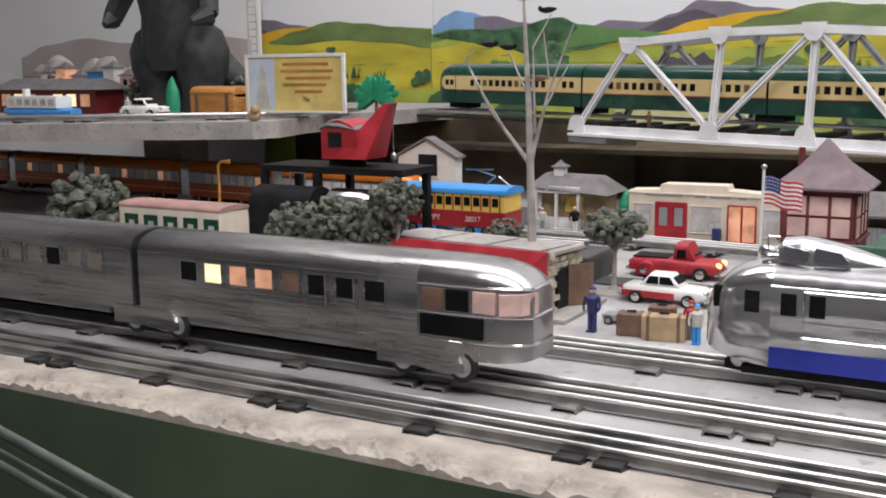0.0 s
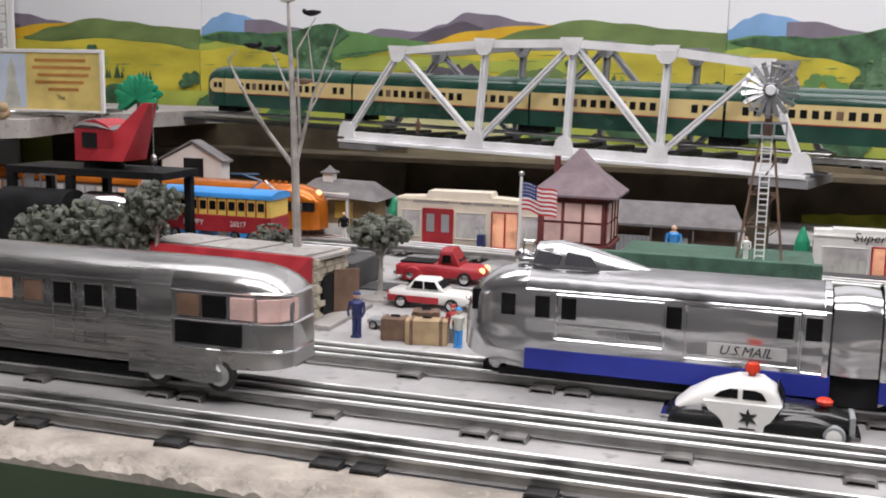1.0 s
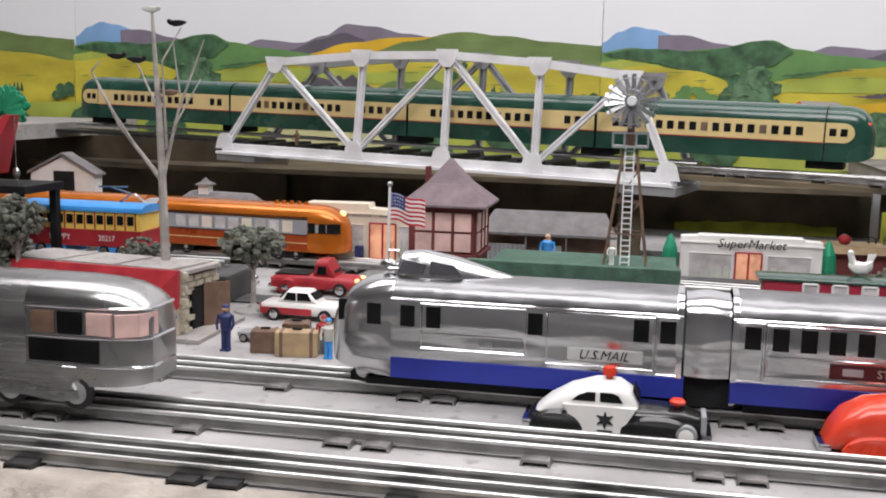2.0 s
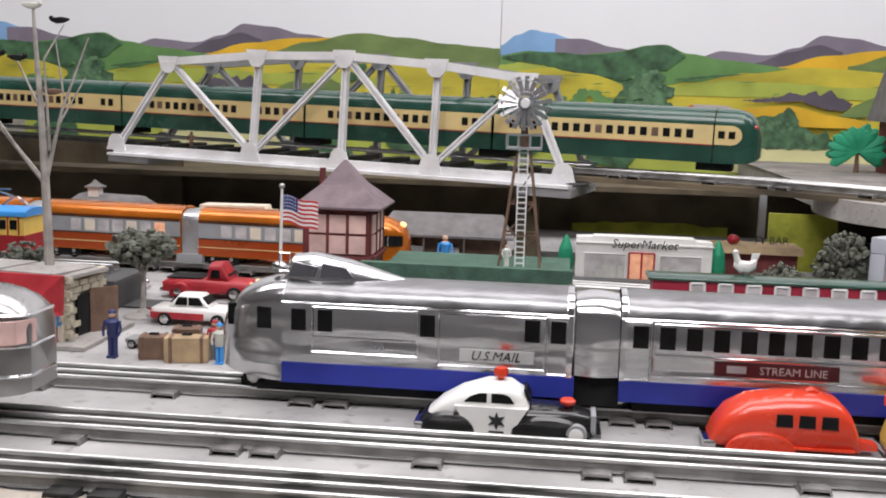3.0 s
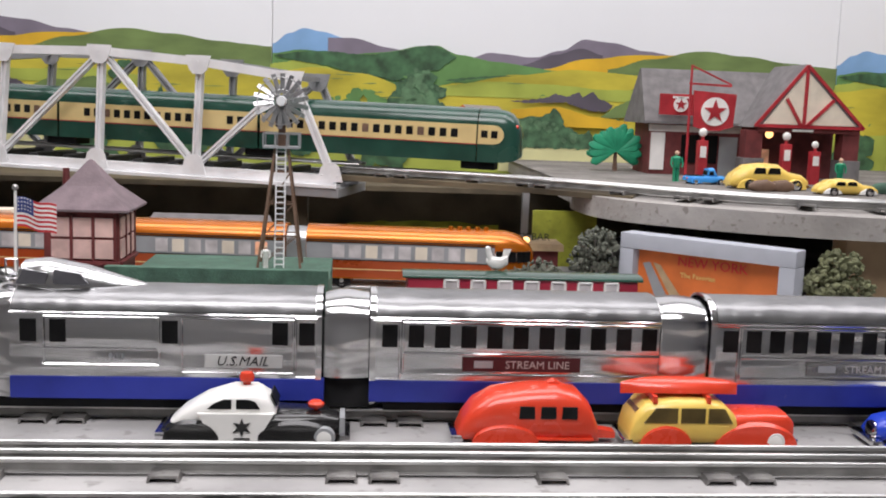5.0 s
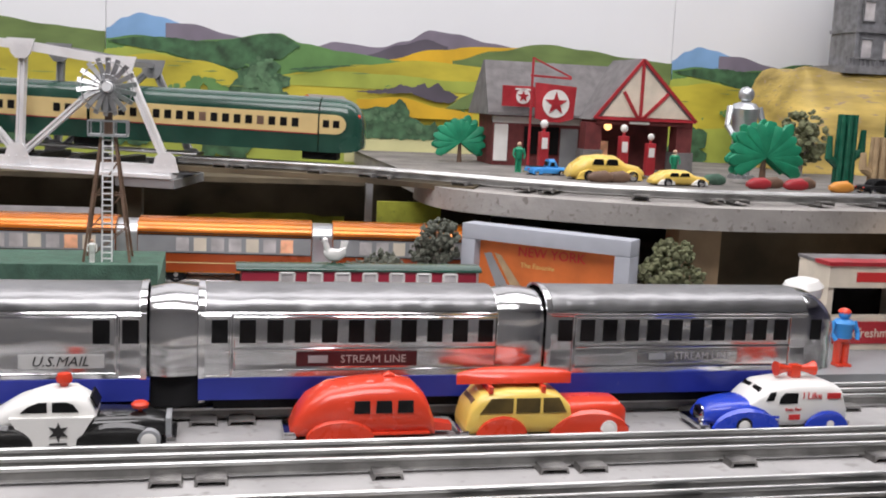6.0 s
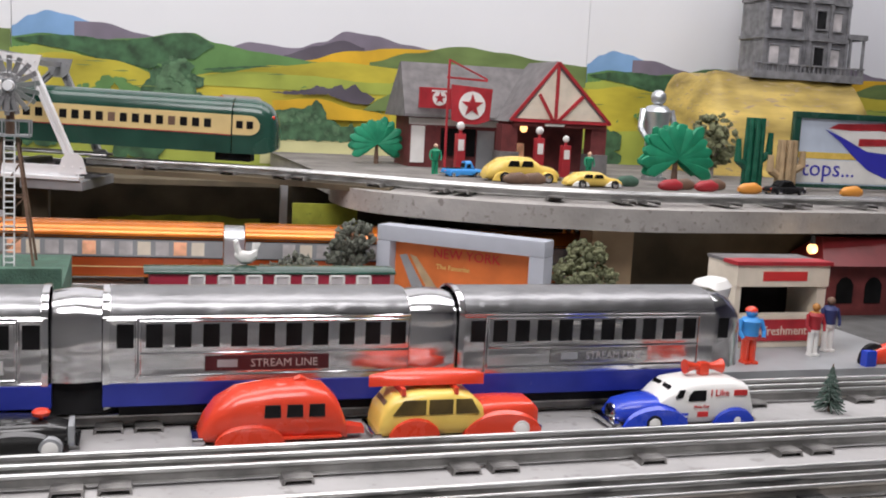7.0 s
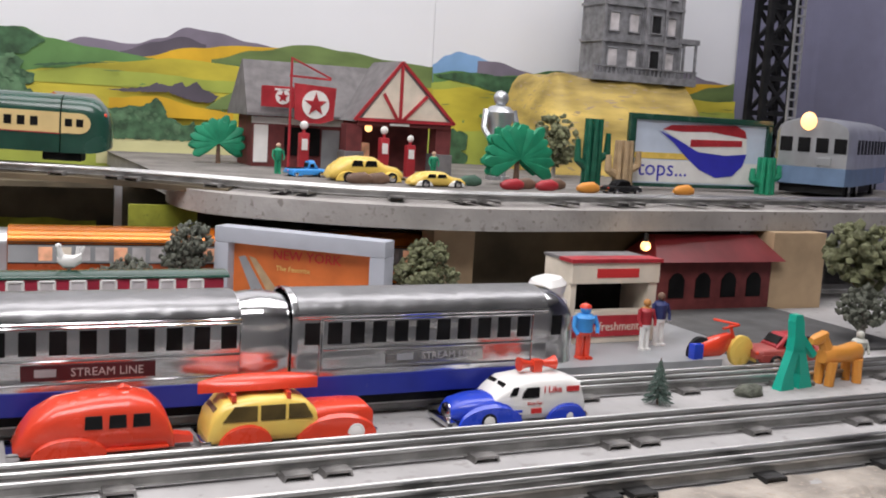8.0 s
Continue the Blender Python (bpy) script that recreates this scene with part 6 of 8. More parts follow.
def windmill():
    t = thing("toy_windmill", pose(0.122, 1.148, 0.062), "dark metal farm windmill tower with a bright ladder and grey fan", "windmill")
    top = 0.112
    for sx in (-1, 1):
        for sy in (-1, 1):
            part("leg", beam(B(), (sx * 0.020, sy * 0.018, 0), (sx * 0.006, sy * 0.006, top), 0.0022, 0.0022), BROWN, t)
    for z in (0.03, 0.06, 0.09):
        k = 0.020 - 0.0125 * z / 0.1
        for sy in (-1, 1):
            part("girt", beam(B(), (-k, sy * k * 0.9, z), (k, sy * k * 0.9, z), 0.0014, 0.0014), BROWN, t)
            part("brace", beam(B(), (-k, sy * k * 0.9, z - 0.028), (k, sy * k * 0.9, z), 0.001, 0.001), BROWN, t)
    lad = B()
    for sx in (-0.0042, 0.0042):
        beam(lad, (sx, -0.016, 0), (sx, -0.008, top), 0.0013, 0.0016)
    for i in range(21):
        z = 0.003 + i * 0.0053
        beam(lad, (-0.0042, -0.016 + 0.008 * z / top, z), (0.0042, -0.016 + 0.008 * z / top, z), 0.0012, 0.0012)
    part("ladder", lad, ALU, t, "bright aluminium ladder")
    deck = part("deck", box(B(), -0.017, -0.013, top, 0.017, 0.013, top + 0.002), GREY_PLASTIC, t)
    for x in (-0.0165, -0.0055, 0.0055, 0.0165):
        for y in (-0.0125, 0.0125):
            part("rail_post", rod(B(), (x, y, top + 0.002), (x, y, top + 0.014), 0.0008, seg=6), GREY_PLASTIC, deck)
    for y in (-0.0125, 0.0125):
        part("hand_rail", beam(B(), (-0.017, y, top + 0.014), (0.017, y, top + 0.014), 0.0016, 0.0016), GREY_PLASTIC, deck)
    part("gear_box", box(B(), -0.006, -0.012, top + 0.022, 0.006, 0.016, top + 0.050, 0.002), GREY_PLASTIC, t, smooth=True)
    part("mast", rod(B(), (0, 0, top), (0, 0, top + 0.03), 0.004, 0.003), BROWN, t)
    hub = part("fan_hub", rod(B(), (0, -0.024, top + 0.044), (0, -0.012, top + 0.044), 0.0042, 0.005, 14), ALU, t, smooth=True)
    blade = mesh_of(box(B(), -0.0012, -0.0004, 0.007, 0.0034, 0.0004, 0.0255), "blade", FAN)
    for i in range(18):
        ob = new("blade", blade)
        ob.parent = hub
        ob.matrix_basis = pose(0, -0.018, top + 0.044) @ pose(0, 0, 0, 0, 20 * i, 0) @ pose(0, 0, 0, 0, 0, 28)
    for r in (0.011, 0.022):
        ring = B()
        for i in range(24):
            a, b = 2 * math.pi * i / 24, 2 * math.pi * (i + 1) / 24
            rod(ring, (r * math.cos(a), -0.018, top + 0.044 + r * math.sin(a)), (r * math.cos(b), -0.018, top + 0.044 + r * math.sin(b)), 0.0006, seg=5)
        part("fan_ring", ring, FAN, hub)
    part("tail_vane", box(B(), -0.0008, 0.016, top + 0.036, 0.0008, 0.05, top + 0.052), FAN, t)


windmill()
plat = thing("platform_building", pose(0, 0, 0), "long low station block with a green pebbled parapet", "building")
part("wall", box(B(), -0.005, 1.002, 0, 0.171, 1.20, 0.062), GREEN_ROOF, plat)
part("parapet", box(B(), -0.008, 0.996, 0.062, 0.172, 1.006, 0.082, 0.001), GREEN_ROOF, plat, "green pebbled parapet")


def brick_building():
    t = thing("stone_building", pose(-0.262, 0.972, 0, 0, 0, -7.7) @ pose(0.262, -0.972, 0), "stone block building with a red fascia and grey flat roof", "building")
    x0, x1, y0, y1 = -0.455, -0.262, 0.972, 1.035
    wall = part("wall", box(B(), x0 + 0.002, y0 + 0.002, 0, x1 - 0.002, y1 - 0.002, 0.058), MORTAR, t)
    roof = part("roof", loft(B(), [[(x0, y0 - 0.012, 0.0585), (x1 + 0.006, y0 - 0.012, 0.0585), (x1 + 0.006, y1, 0.0570), (x0, y1, 0.0570)], [(x0, y0 - 0.012, 0.0615), (x1 + 0.006, y0 - 0.012, 0.0615), (x1 + 0.006, y1, 0.0600), (x0, y1, 0.0600)]]), CONCRETE, t, "grey flat roof")
    for i in range(3):
        xa = x0 + 0.01 + i * 0.062
        part("roof_panel", loft(B(), [[(xa, y0 - 0.006, 0.0622), (xa + 0.056, y0 - 0.006, 0.0622), (xa + 0.056, y1 - 0.004, 0.0600), (xa, y1 - 0.004, 0.0600)], [(xa, y0 - 0.006, 0.0636), (xa + 0.056, y0 - 0.006, 0.0636), (xa + 0.056, y1 - 0.004, 0.0614), (xa, y1 - 0.004, 0.0614)]]), CONCRETE, roof)
    part("fascia", loft(B(), [[(x0 - 0.006, y0 - 0.014, 0.062), (x0 + 0.006, y0 - 0.022, 0.048), (x1 - 0.004, y0 - 0.022, 0.048), (x1 + 0.004, y0 - 0.022, 0.030), (x1 + 0.008, y0 - 0.014, 0.030), (x1 + 0.010, y0 - 0.014, 0.064)], [(x0 - 0.006, y0 - 0.010, 0.062), (x0 + 0.006, y0 - 0.019, 0.048), (x1 - 0.004, y0 - 0.019, 0.048), (x1 + 0.004, y0 - 0.019, 0.030), (x1 + 0.008, y0 - 0.010, 0.030), (x1 + 0.010, y0 - 0.010, 0.064)]]), RED_PAINT, t, "bright red fascia board")
    block = mesh_of(box(B(), -0.0062, -0.0016, -0.0028, 0.0062, 0.0016, 0.0028, 0.0006), "stone", STONE)
    rng = random.Random(2)

    def stone(m):
        ob = new("stone", block)
        ob.parent = wall
        ob.matrix_basis = m @ Matrix.Diagonal((rng.uniform(0.88, 1.0), 1 + rng.uniform(-0.3, 0.6), rng.uniform(0.85, 1.0), 1))
    for row in range(10):
        z = 0.0035 + row * 0.0060
        off = 0.0065 if row % 2 else 0
        for i in range(15):
            stone(pose(x0 + 0.008 + off + i * 0.0130, y0 + 0.0015, z))
        for i in range(5):
            yy = y0 + 0.007 + off * 0.6 + i * 0.0128
            if not (row < 7 and 0.022 < yy - y0 < 0.046):
                stone(pose(x1 - 0.0015, yy, z, 0, 0, 90))
    part("corner_post", box(B(), x1 - 0.004, y0 - 0.002, 0, x1 + 0.001, y0 + 0.003, 0.060), CREAM_WALL, t)
    part("doorway", box(B(), x1 - 0.002, y0 + 0.022, 0, x1 + 0.0008, y0 + 0.040, 0.040), DARK, t)
    part("open_door", box(B(), -0.0012, 0, 0, 0.0012, 0.026, 0.044, 0.0004), BROWN, t, "brown door standing open", m=pose(x1 + 0.001, y0 + 0.040, 0, 0, 0, -35))


brick_building()


def shop(name, m, W, H, D, wall_m, label, steps, doors, windows, sign=None, door_m=RED_PAINT):
    t = thing(name, m, label, "building")
    wall = part("wall", prism(B(), [(0, 0)] + [(x, z) for x, z in steps] + [(W, 0)], 0, D), wall_m, t)
    part("cornice", box(B(), -0.002, -0.0025, H * 0.86, W + 0.002, 0.0, H * 0.89), wall_m, wall)
    for x, w in windows:
        win = part("shop_window", box(B(), x, -0.0008, H * 0.14, x + w, 0.001, H * 0.66), PALE_PANE, wall, "shop window with faded goods")
        part("frame", panel_frame(B(), x, x + w, H * 0.14, H * 0.66, -0.0012, 0.0009), wall_m, win)
        rng = random.Random(int(x * 1e4))
        g = B()
        for k in range(5):
            gx = x + w * (0.1 + 0.18 * k)
            box(g, gx, -0.0012, H * 0.16, gx + w * 0.13, 0, H * (0.2 + 0.3 * rng.random()))
        part("shop_goods", g, PALE_VINYL, win)
    for x, w, lit in doors:
        d = part("door", box(B(), x, -0.0012, 0, x + w, 0.001, H * 0.70), LIT_SOFT if lit else door_m, wall, "lit red double door" if lit else "red double door")
        part("frame", panel_frame(B(), x, x + w, 0.001, H * 0.70, -0.0016, 0.0011), door_m, d)
        part("centre_bar", box(B(), x + w / 2 - 0.0012, -0.0020, 0, x + w / 2 + 0.0012, -0.0012, H * 0.70), door_m, d)
        for k in (0.25, 0.75):
            part("door_pane", box(B(), x + w * k - w * 0.13, -0.0019, H * 0.25, x + w * k + w * 0.13, -0.0013, H * 0.60), LIT_SOFT if lit else GREY_PLASTIC, d)
    return t


st = shop("model_store", pose(-0.334, 1.40, 0.010), 0.197, 0.066, 0.03, CREAM_WALL, "cream plastic shop row with red doors", [(0, 0.060), (0.040, 0.062), (0.042, 0.069), (0.125, 0.070), (0.127, 0.064), (0.197, 0.060)], [(0.036, 0.040, False), (0.128, 0.034, True)], [(0.006, 0.026), (0.080, 0.040), (0.166, 0.027)])
for x0, x1 in ((0.022, 0.070), (0.086, 0.100), (0.104, 0.130), (0.140, 0.150)):
    part("lettering_bar", box(B(), x0, -0.0008, 0.0535, x1, 0.0, 0.0565), TEXT_GREY, st)
part("post_box", box(B(), 0.112, -0.014, 0, 0.122, -0.006, 0.018, 0.001), NAVY, st)
sm = shop("super_market", pose(0.180, 1.40, 0.0), 0.162, 0.060, 0.025, WHITE_PAINT, "white supermarket model with lit red doors", [(0, 0.058), (0.02, 0.059), (0.021, 0.0605), (0.141, 0.0605), (0.142, 0.058), (0.162, 0.057)], [(0.064, 0.030, True)], [(0.010, 0.050), (0.100, 0.050)])
words("SuperMarket", 0.0150, TEXT_BLACK, sm, facing(0.081, -0.0032, 0.0522)).data.shear = 0.25


def waiting_shed():
    t = thing("waiting_shed", pose(-0.062, 1.42, 0.010), "dim grey station shed with a sloping roof", "building")
    part("wall", box(B(), 0.004, 0.0, 0, 0.155, 0.05, 0.042), BROWN, t)
    part("roof", loft(B(), [[(-0.004, -0.022, 0.040), (0.166, -0.022, 0.040), (0.150, 0.02, 0.064), (0.010, 0.02, 0.064)], [(-0.004, -0.022, 0.043), (0.166, -0.022, 0.043), (0.150, 0.02, 0.067), (0.010, 0.02, 0.067)]]), ROOF_GREY, t, "grey sloping roof")
    for i in range(9):
        part("fence_board", box(B(), 0.006 + i * 0.0055, -0.016, 0, 0.0108 + i * 0.0055, -0.015, 0.028), GREY_PLASTIC, t)
    part("poster", box(B(), 0.082, -0.0012, 0.008, 0.098, 0, 0.026), WHITE_PAINT, t, "white and red poster")
    for x in (0.006, 0.055, 0.105, 0.155):
        part("post", rod(B(), (x, -0.018, 0), (x, -0.018, 0.041), 0.0012), ROOF_GREY, t)


waiting_shed()


def little_station():
    t = thing("model_station", pose(-0.475, 1.41, 0.010), "white model railway station with a clock cupola and open front", "building")
    part("wall", box(B(), 0.004, 0.02, 0, 0.098, 0.06, 0.052), TAN, t)
    part("name_board", box(B(), 0, -0.006, 0.050, 0.070, -0.003, 0.059), WHITE_PAINT, t)
    for x0, x1 in ((0.008, 0.020), (0.026, 0.042), (0.046, 0.062)):
        part("lettering_bar", box(B(), x0, -0.0066, 0.0525, x1, -0.0060, 0.0565), TEXT_GREY, t)
    part("roof", loft(B(), [[(-0.004, -0.01, 0.058), (0.112, -0.01, 0.050), (0.112, 0.07, 0.050), (-0.004, 0.07, 0.058)], [(0.01, 0.02, 0.074), (0.09, 0.02, 0.072), (0.09, 0.04, 0.072), (0.01, 0.04, 0.074)]]), ROOF_GREY, t)
    cup = part("cupola", box(B(), 0.024, 0.015, 0.070, 0.038, 0.03, 0.082), WHITE_PAINT, t)
    part("cupola_roof", pyramid_roof(B(), 0.021, 0.041, 0.012, 0.033, 0.082, 0.093), ROOF_GREY, cup)
    for x in (0.004, 0.034, 0.066):
        part("post", box(B(), x, -0.005, 0, x + 0.004, -0.001, 0.052), WHITE_PAINT, t)
    part("counter", box(B(), 0.008, 0.0, 0, 0.062, 0.01, 0.016), WHITE_PAINT, t)
    part("lit_window", box(B(), 0.040, 0.0185, 0.022, 0.066, 0.0198, 0.044), YELLOW_PLASTIC, t)


little_station()


def white_shed():
    t = thing("white_shed", pose(-0.722, 1.46, 0.045), "small white shed with a dark roof and black window", "building")
    part("wall", prism(B(), [(0, -0.045), (0.098, -0.045), (0.098, 0.052), (0.05, 0.076), (0, 0.052)], 0, 0.022), WHITE_PAINT, t)
    part("roof", loft(B(), [[(-0.004, -0.004, 0.051), (0.05, -0.004, 0.078), (0.103, -0.004, 0.051), (0.103, -0.004, 0.054), (0.05, -0.004, 0.082), (-0.004, -0.004, 0.054)], [(-0.004, 0.024, 0.051), (0.05, 0.024, 0.078), (0.103, 0.024, 0.051), (0.103, 0.024, 0.054), (0.05, 0.024, 0.082), (-0.004, 0.024, 0.054)]]), ROOF_GREY, t)
    part("window", box(B(), 0.036, -0.001, 0.024, 0.068, 0.001, 0.056), DARK, t)
    part("window_sill", box(B(), 0.034, -0.002, 0.022, 0.070, 0, 0.024), WHITE_PAINT, t)


white_shed()


def crane():
    t = thing("toy_crane", pose(0, 1.10, 0), "red toy magnet crane on a black gantry", "toy crane")
    gan = part("gantry", box(B(), -0.665, -0.035, 0.112, -0.47, 0.035, 0.120, 0.001), DARK, t, "black gantry deck")
    for x in (-0.66, -0.585, -0.48):
        for y in (-0.032, 0.032):
            part("leg", box(B(), x - 0.004, y - 0.004, 0, x + 0.004, y + 0.004, 0.112), DARK, gan)
    part("ladder_rail", panel_frame(B(), -0.62, -0.60, 0.03, 0.112, -0.036, 0.001), STEEL, gan)
    cab = part("cab", loft(B(), [[(-0.584 + 0.048 * f, y, z) for y, z in ((-0.024, 0.128), (0.024, 0.128), (0.024, 0.160 + 0.012 * g), (-0.024, 0.160 + 0.012 * g))] for f, g in ((0, 0.2), (0.2, 0.8), (0.5, 1.0), (0.8, 0.6), (1.0, 0.0))]), RED_PAINT, t, "red crane cab")
    part("turntable", rod(B(), (-0.565, 0, 0.120), (-0.565, 0, 0.129), 0.022, 0.020, 18), DARK, t)
    part("cab_window", box(B(), -0.574, -0.0252, 0.142, -0.556, -0.0238, 0.158), DARK, cab)
    part("cab_roof", hull(B(), [(-0.587, 0.160, 0.163, 0.024), (-0.575, 0.160, 0.172, 0.027), (-0.555, 0.160, 0.170, 0.027), (-0.536, 0.159, 0.163, 0.024)], 12), ROOF_GREY, cab, "grey rounded cab roof", smooth=True)
    boom = part("boom", loft(B(), [[(-0.566, -0.028, 0.129), (-0.522, -0.028, 0.129), (-0.522, 0.015, 0.129), (-0.566, 0.015, 0.129)], [(-0.510, -0.008, 0.190), (-0.502, -0.008, 0.190), (-0.502, 0.008, 0.190), (-0.510, 0.008, 0.190)]]), RED_PAINT, t, "red lattice boom")
    part("cable", rod(B(), (-0.503, 0, 0.188), (-0.503, 0, 0.135), 0.0006), STEEL, boom)
    part("hook_block", ball(B(), (-0.503, 0, 0.130), 0.005, 2, (0.8, 0.6, 1.3)), STEEL, boom, smooth=True)
    part("hook", rod(B(), (-0.503, 0, 0.124), (-0.503, 0, 0.116), 0.0014), STEEL, boom)


crane()


def dark_diesel():
    t = thing("toy_diesel", pose(0, 1.06, 0), "dark toy diesel with a bright nose half hidden by shrubs", "toy train")
    part("body", loft(B(), [section_ring(x, 0.024, 0.015, 0.075, 0.098) for x in (-0.66, -0.575)]), DARK, t, smooth=True)
    part("nose", loft(B(), [section_ring(x, 0.024 * k, 0.015, 0.05 + 0.025 * k, 0.06 + 0.038 * k) for x, k in ((-0.555, 1.0), (-0.515, 1.0), (-0.500, 0.85), (-0.492, 0.6))]), CHROME, t, "bright metal nose", smooth=True)
    part("nose_stripe", box(B(), -0.530, -0.0248, 0.066, -0.512, -0.0240, 0.076), RED_PAINT, t)
    part("cab_window", box(B(), -0.545, -0.0248, 0.078, -0.522, -0.0238, 0.088), GLASS_DARK, t)
    for x in (-0.635, -0.535):
        wheel(t, x, -0.02, 0.0095, 0.0095, 0.005)


dark_diesel()


def trolley():
    t = thing("toy_trolley", pose(-0.524, 1.16, 0.040) @ Matrix.Diagonal((1, 1, 1.08, 1)), "tin toy trolley in yellow and red with a blue roof", "toy tram")
    L, w = 0.140, 0.022
    body = part("body", box(B(), 0, -w, 0.010, L, w, 0.027, 0.001), RED_PAINT, t, "red lower side")
    up = part("upper_body", box(B(), 0.001, -w + 0.0008, 0.027, L - 0.001, w - 0.0008, 0.045), YELLOW_PLASTIC, t, "yellow window band")
    part("roof", loft(B(), [section_ring(x, w + 0.001, 0.045, 0.047, 0.053) for x in (-0.002, L + 0.002)]), BLUE_FIG, t, "sky blue roof", smooth=True)
    for i in range(11):
        part("window", box(B(), 0.006 + i * 0.0118, -w - 0.0002, 0.0325, 0.0135 + i * 0.0118, -w + 0.002, 0.0415, 0.0008), GLASS_DARK, up)
    for i in range(12):
        part("mullion", box(B(), 0.0032 + i * 0.0118, -w - 0.0003, 0.0275, 0.0045 + i * 0.0118, -w + 0.002, 0.0445), RED_PAINT, up)
    words("HAPPY", 0.0085, WHITE_PAINT, body, facing(0.045, -w - 0.0003, 0.0185))
    words("20217", 0.0078, WHITE_PAINT, body, facing(0.100, -w - 0.0003, 0.0185))
    for x in (0.033, 0.107):
        tr = part("truck", box(B(), x - 0.018, -w - 0.0005, 0.0, x + 0.018, w, 0.0095, 0.001), BLUE_FIG, t, "pale blue truck frame")
        for dx in (-0.010, 0.010):
            wheel(tr, x + dx, -w - 0.0022, 0.006, 0.0058, 0.003)
    pan = B()
    for a, b in (((0.105, 0, 0.053), (0.118, 0, 0.062)), ((0.118, 0, 0.062), (0.095, 0, 0.068)), ((0.135, 0, 0.053), (0.122, 0, 0.062)), ((0.08, 0, 0.068), (0.115, 0, 0.069))):
        rod(pan, a, b, 0.001, seg=6)
    part("trolley_pole", pan, STEEL, t)


trolley()


def striped_coach():
    t = thing("toy_coach", pose(-0.787, 0.985, 0.0195) @ Matrix.Diagonal((0.87, 1, 1, 1)), "cream and green toy coach with a pink roof", "toy train")
    L, w = 0.172, 0.024
    body = part("body", box(B(), 0, -w, 0.010, L, w, 0.058, 0.002), CREAM_WALL, t, smooth=True)
    part("roof", loft(B(), [section_ring(x, w + 0.0005, 0.058, 0.0595, 0.064) for x in (-0.001, L + 0.001)]), mat("faded_pink_roof", (0.42, 0.25, 0.22), 0.5, 0, 0.25, 40, 0.1), t, "faded pink roof", smooth=True)
    for i in range(5):
        part("green_panel", box(B(), 0.010 + i * 0.034, -w - 0.0006, 0.018, 0.034 + i * 0.034, -w + 0.001, 0.050), TRAIN_GREEN, body)
        part("number_bar", box(B(), 0.018 + i * 0.034, -w - 0.0010, 0.030, 0.027 + i * 0.034, -w, 0.043), PALE_VINYL, body)
    for x in (0.035, 0.145):
        for dx in (-0.012, 0.012):
            wheel(t, x + dx, -0.02, 0.008, 0.008, 0.004)


striped_coach()
small_car("toy_handcar", -0.704, 1.12, 10, 0.066, BLUE_FIG, BLUE_FIG, "bright blue toy truck under the upper shelf", True)


def gas_lamp(x, y, h):
    t = thing("street_lamp", pose(x, y, 0), "thin orange-lit curved street lamp", "lamp")
    bm = B()
    rod(bm, (0, 0, 0), (0, 0, h), 0.0025, 0.002)
    rod(bm, (0, 0, h), (0.006, 0, h + 0.005), 0.002)
    rod(bm, (0.006, 0, h + 0.005), (0.022, 0, h + 0.006), 0.002, 0.003)
    part("post", bm, ORANGE_WOOD, t, smooth=True)


gas_lamp(-0.92, 1.28, 0.092)

# luggage beside the tracks
for x, y, sx, sz, mm, nm, lab in ((-0.172, 0.952, 0.024, 0.019, BROWN, "suitcase", "brown toy suitcase"), (-0.142, 0.948, 0.036, 0.021, TAN, "crate", "tan toy crate with brown frame"), (-0.152, 0.975, 0.024, 0.022, BROWN, "trunk", "dark brown toy trunk")):
    t = thing(nm, pose(x, y, 0, 0, 0, 12), lab + " beside the track", "luggage")
    part("body", box(B(), -sx / 2, -0.009, 0, sx / 2, 0.009, sz, 0.002), mm, t, smooth=True)
    for k in (-0.35, 0.35):
        part("strap", box(B(), sx * k - 0.0014, -0.0096, -0.0, sx * k + 0.0014, 0.0096, sz + 0.0005, 0.0004), BROWN, t)
    part("handle", rod(B(), (-0.004, 0, sz + 0.0015), (0.004, 0, sz + 0.0015), 0.001), DARK, t)
t = thing("hand_cart", pose(-0.190, 0.985, 0), "grey toy hand cart with a low deck", "cart")
part("deck", box(B(), -0.018, -0.009, 0.005, 0.018, 0.009, 0.009, 0.001), GREY_PLASTIC, t)
for x in (-0.012, 0.012):
    wheel(t, x, -0.010, 0.004, 0.004, 0.002)


def red_carriage():
    t = thing("red_carriage", pose(0.236, 0.992, 0.0042), "maroon toy carriage with white windows and a dark green roof", "toy train")
    L, w = 0.190, 0.014
    body = part("body", box(B(), 0, -w, 0.018, L, w, 0.0775, 0.002), mat("crimson_enamel", (0.33, 0.015, 0.04), 0.4, 0, 0.2, 30, 0.05), t, smooth=True)
    part("roof", loft(B(), [section_ring(x, w + 0.0015, 0.0770, 0.0775, 0.0812) for x in (-0.004, L + 0.004)]), TRAIN_GREEN, t, "dark green roof", smooth=True)
    for i in range(7):
        x = 0.030 + i * 0.022
        win = part("window", box(B(), x, -w - 0.0006, 0.0665, x + 0.011, -w + 0.001, 0.0755), PALE_PANE, body)
        part("window_frame", panel_frame(B(), x, x + 0.011, 0.0665, 0.0755, -w - 0.0008, 0.0011), WHITE_PAINT, win)
    part("white_line", box(B(), 0.0, -w - 0.0004, 0.0640, L, -w + 0.001, 0.0648), WHITE_PAINT, body)
    for x in (0.03, 0.16):
        part("truck", box(B(), x - 0.02, -0.010, 0.012, x + 0.02, 0.010, 0.019), DARK, t)
        for dx in (-0.011, 0.011):
            wheel(t, x + dx, -0.0135, 0.0105, 0.0105, 0.004)


red_carriage()


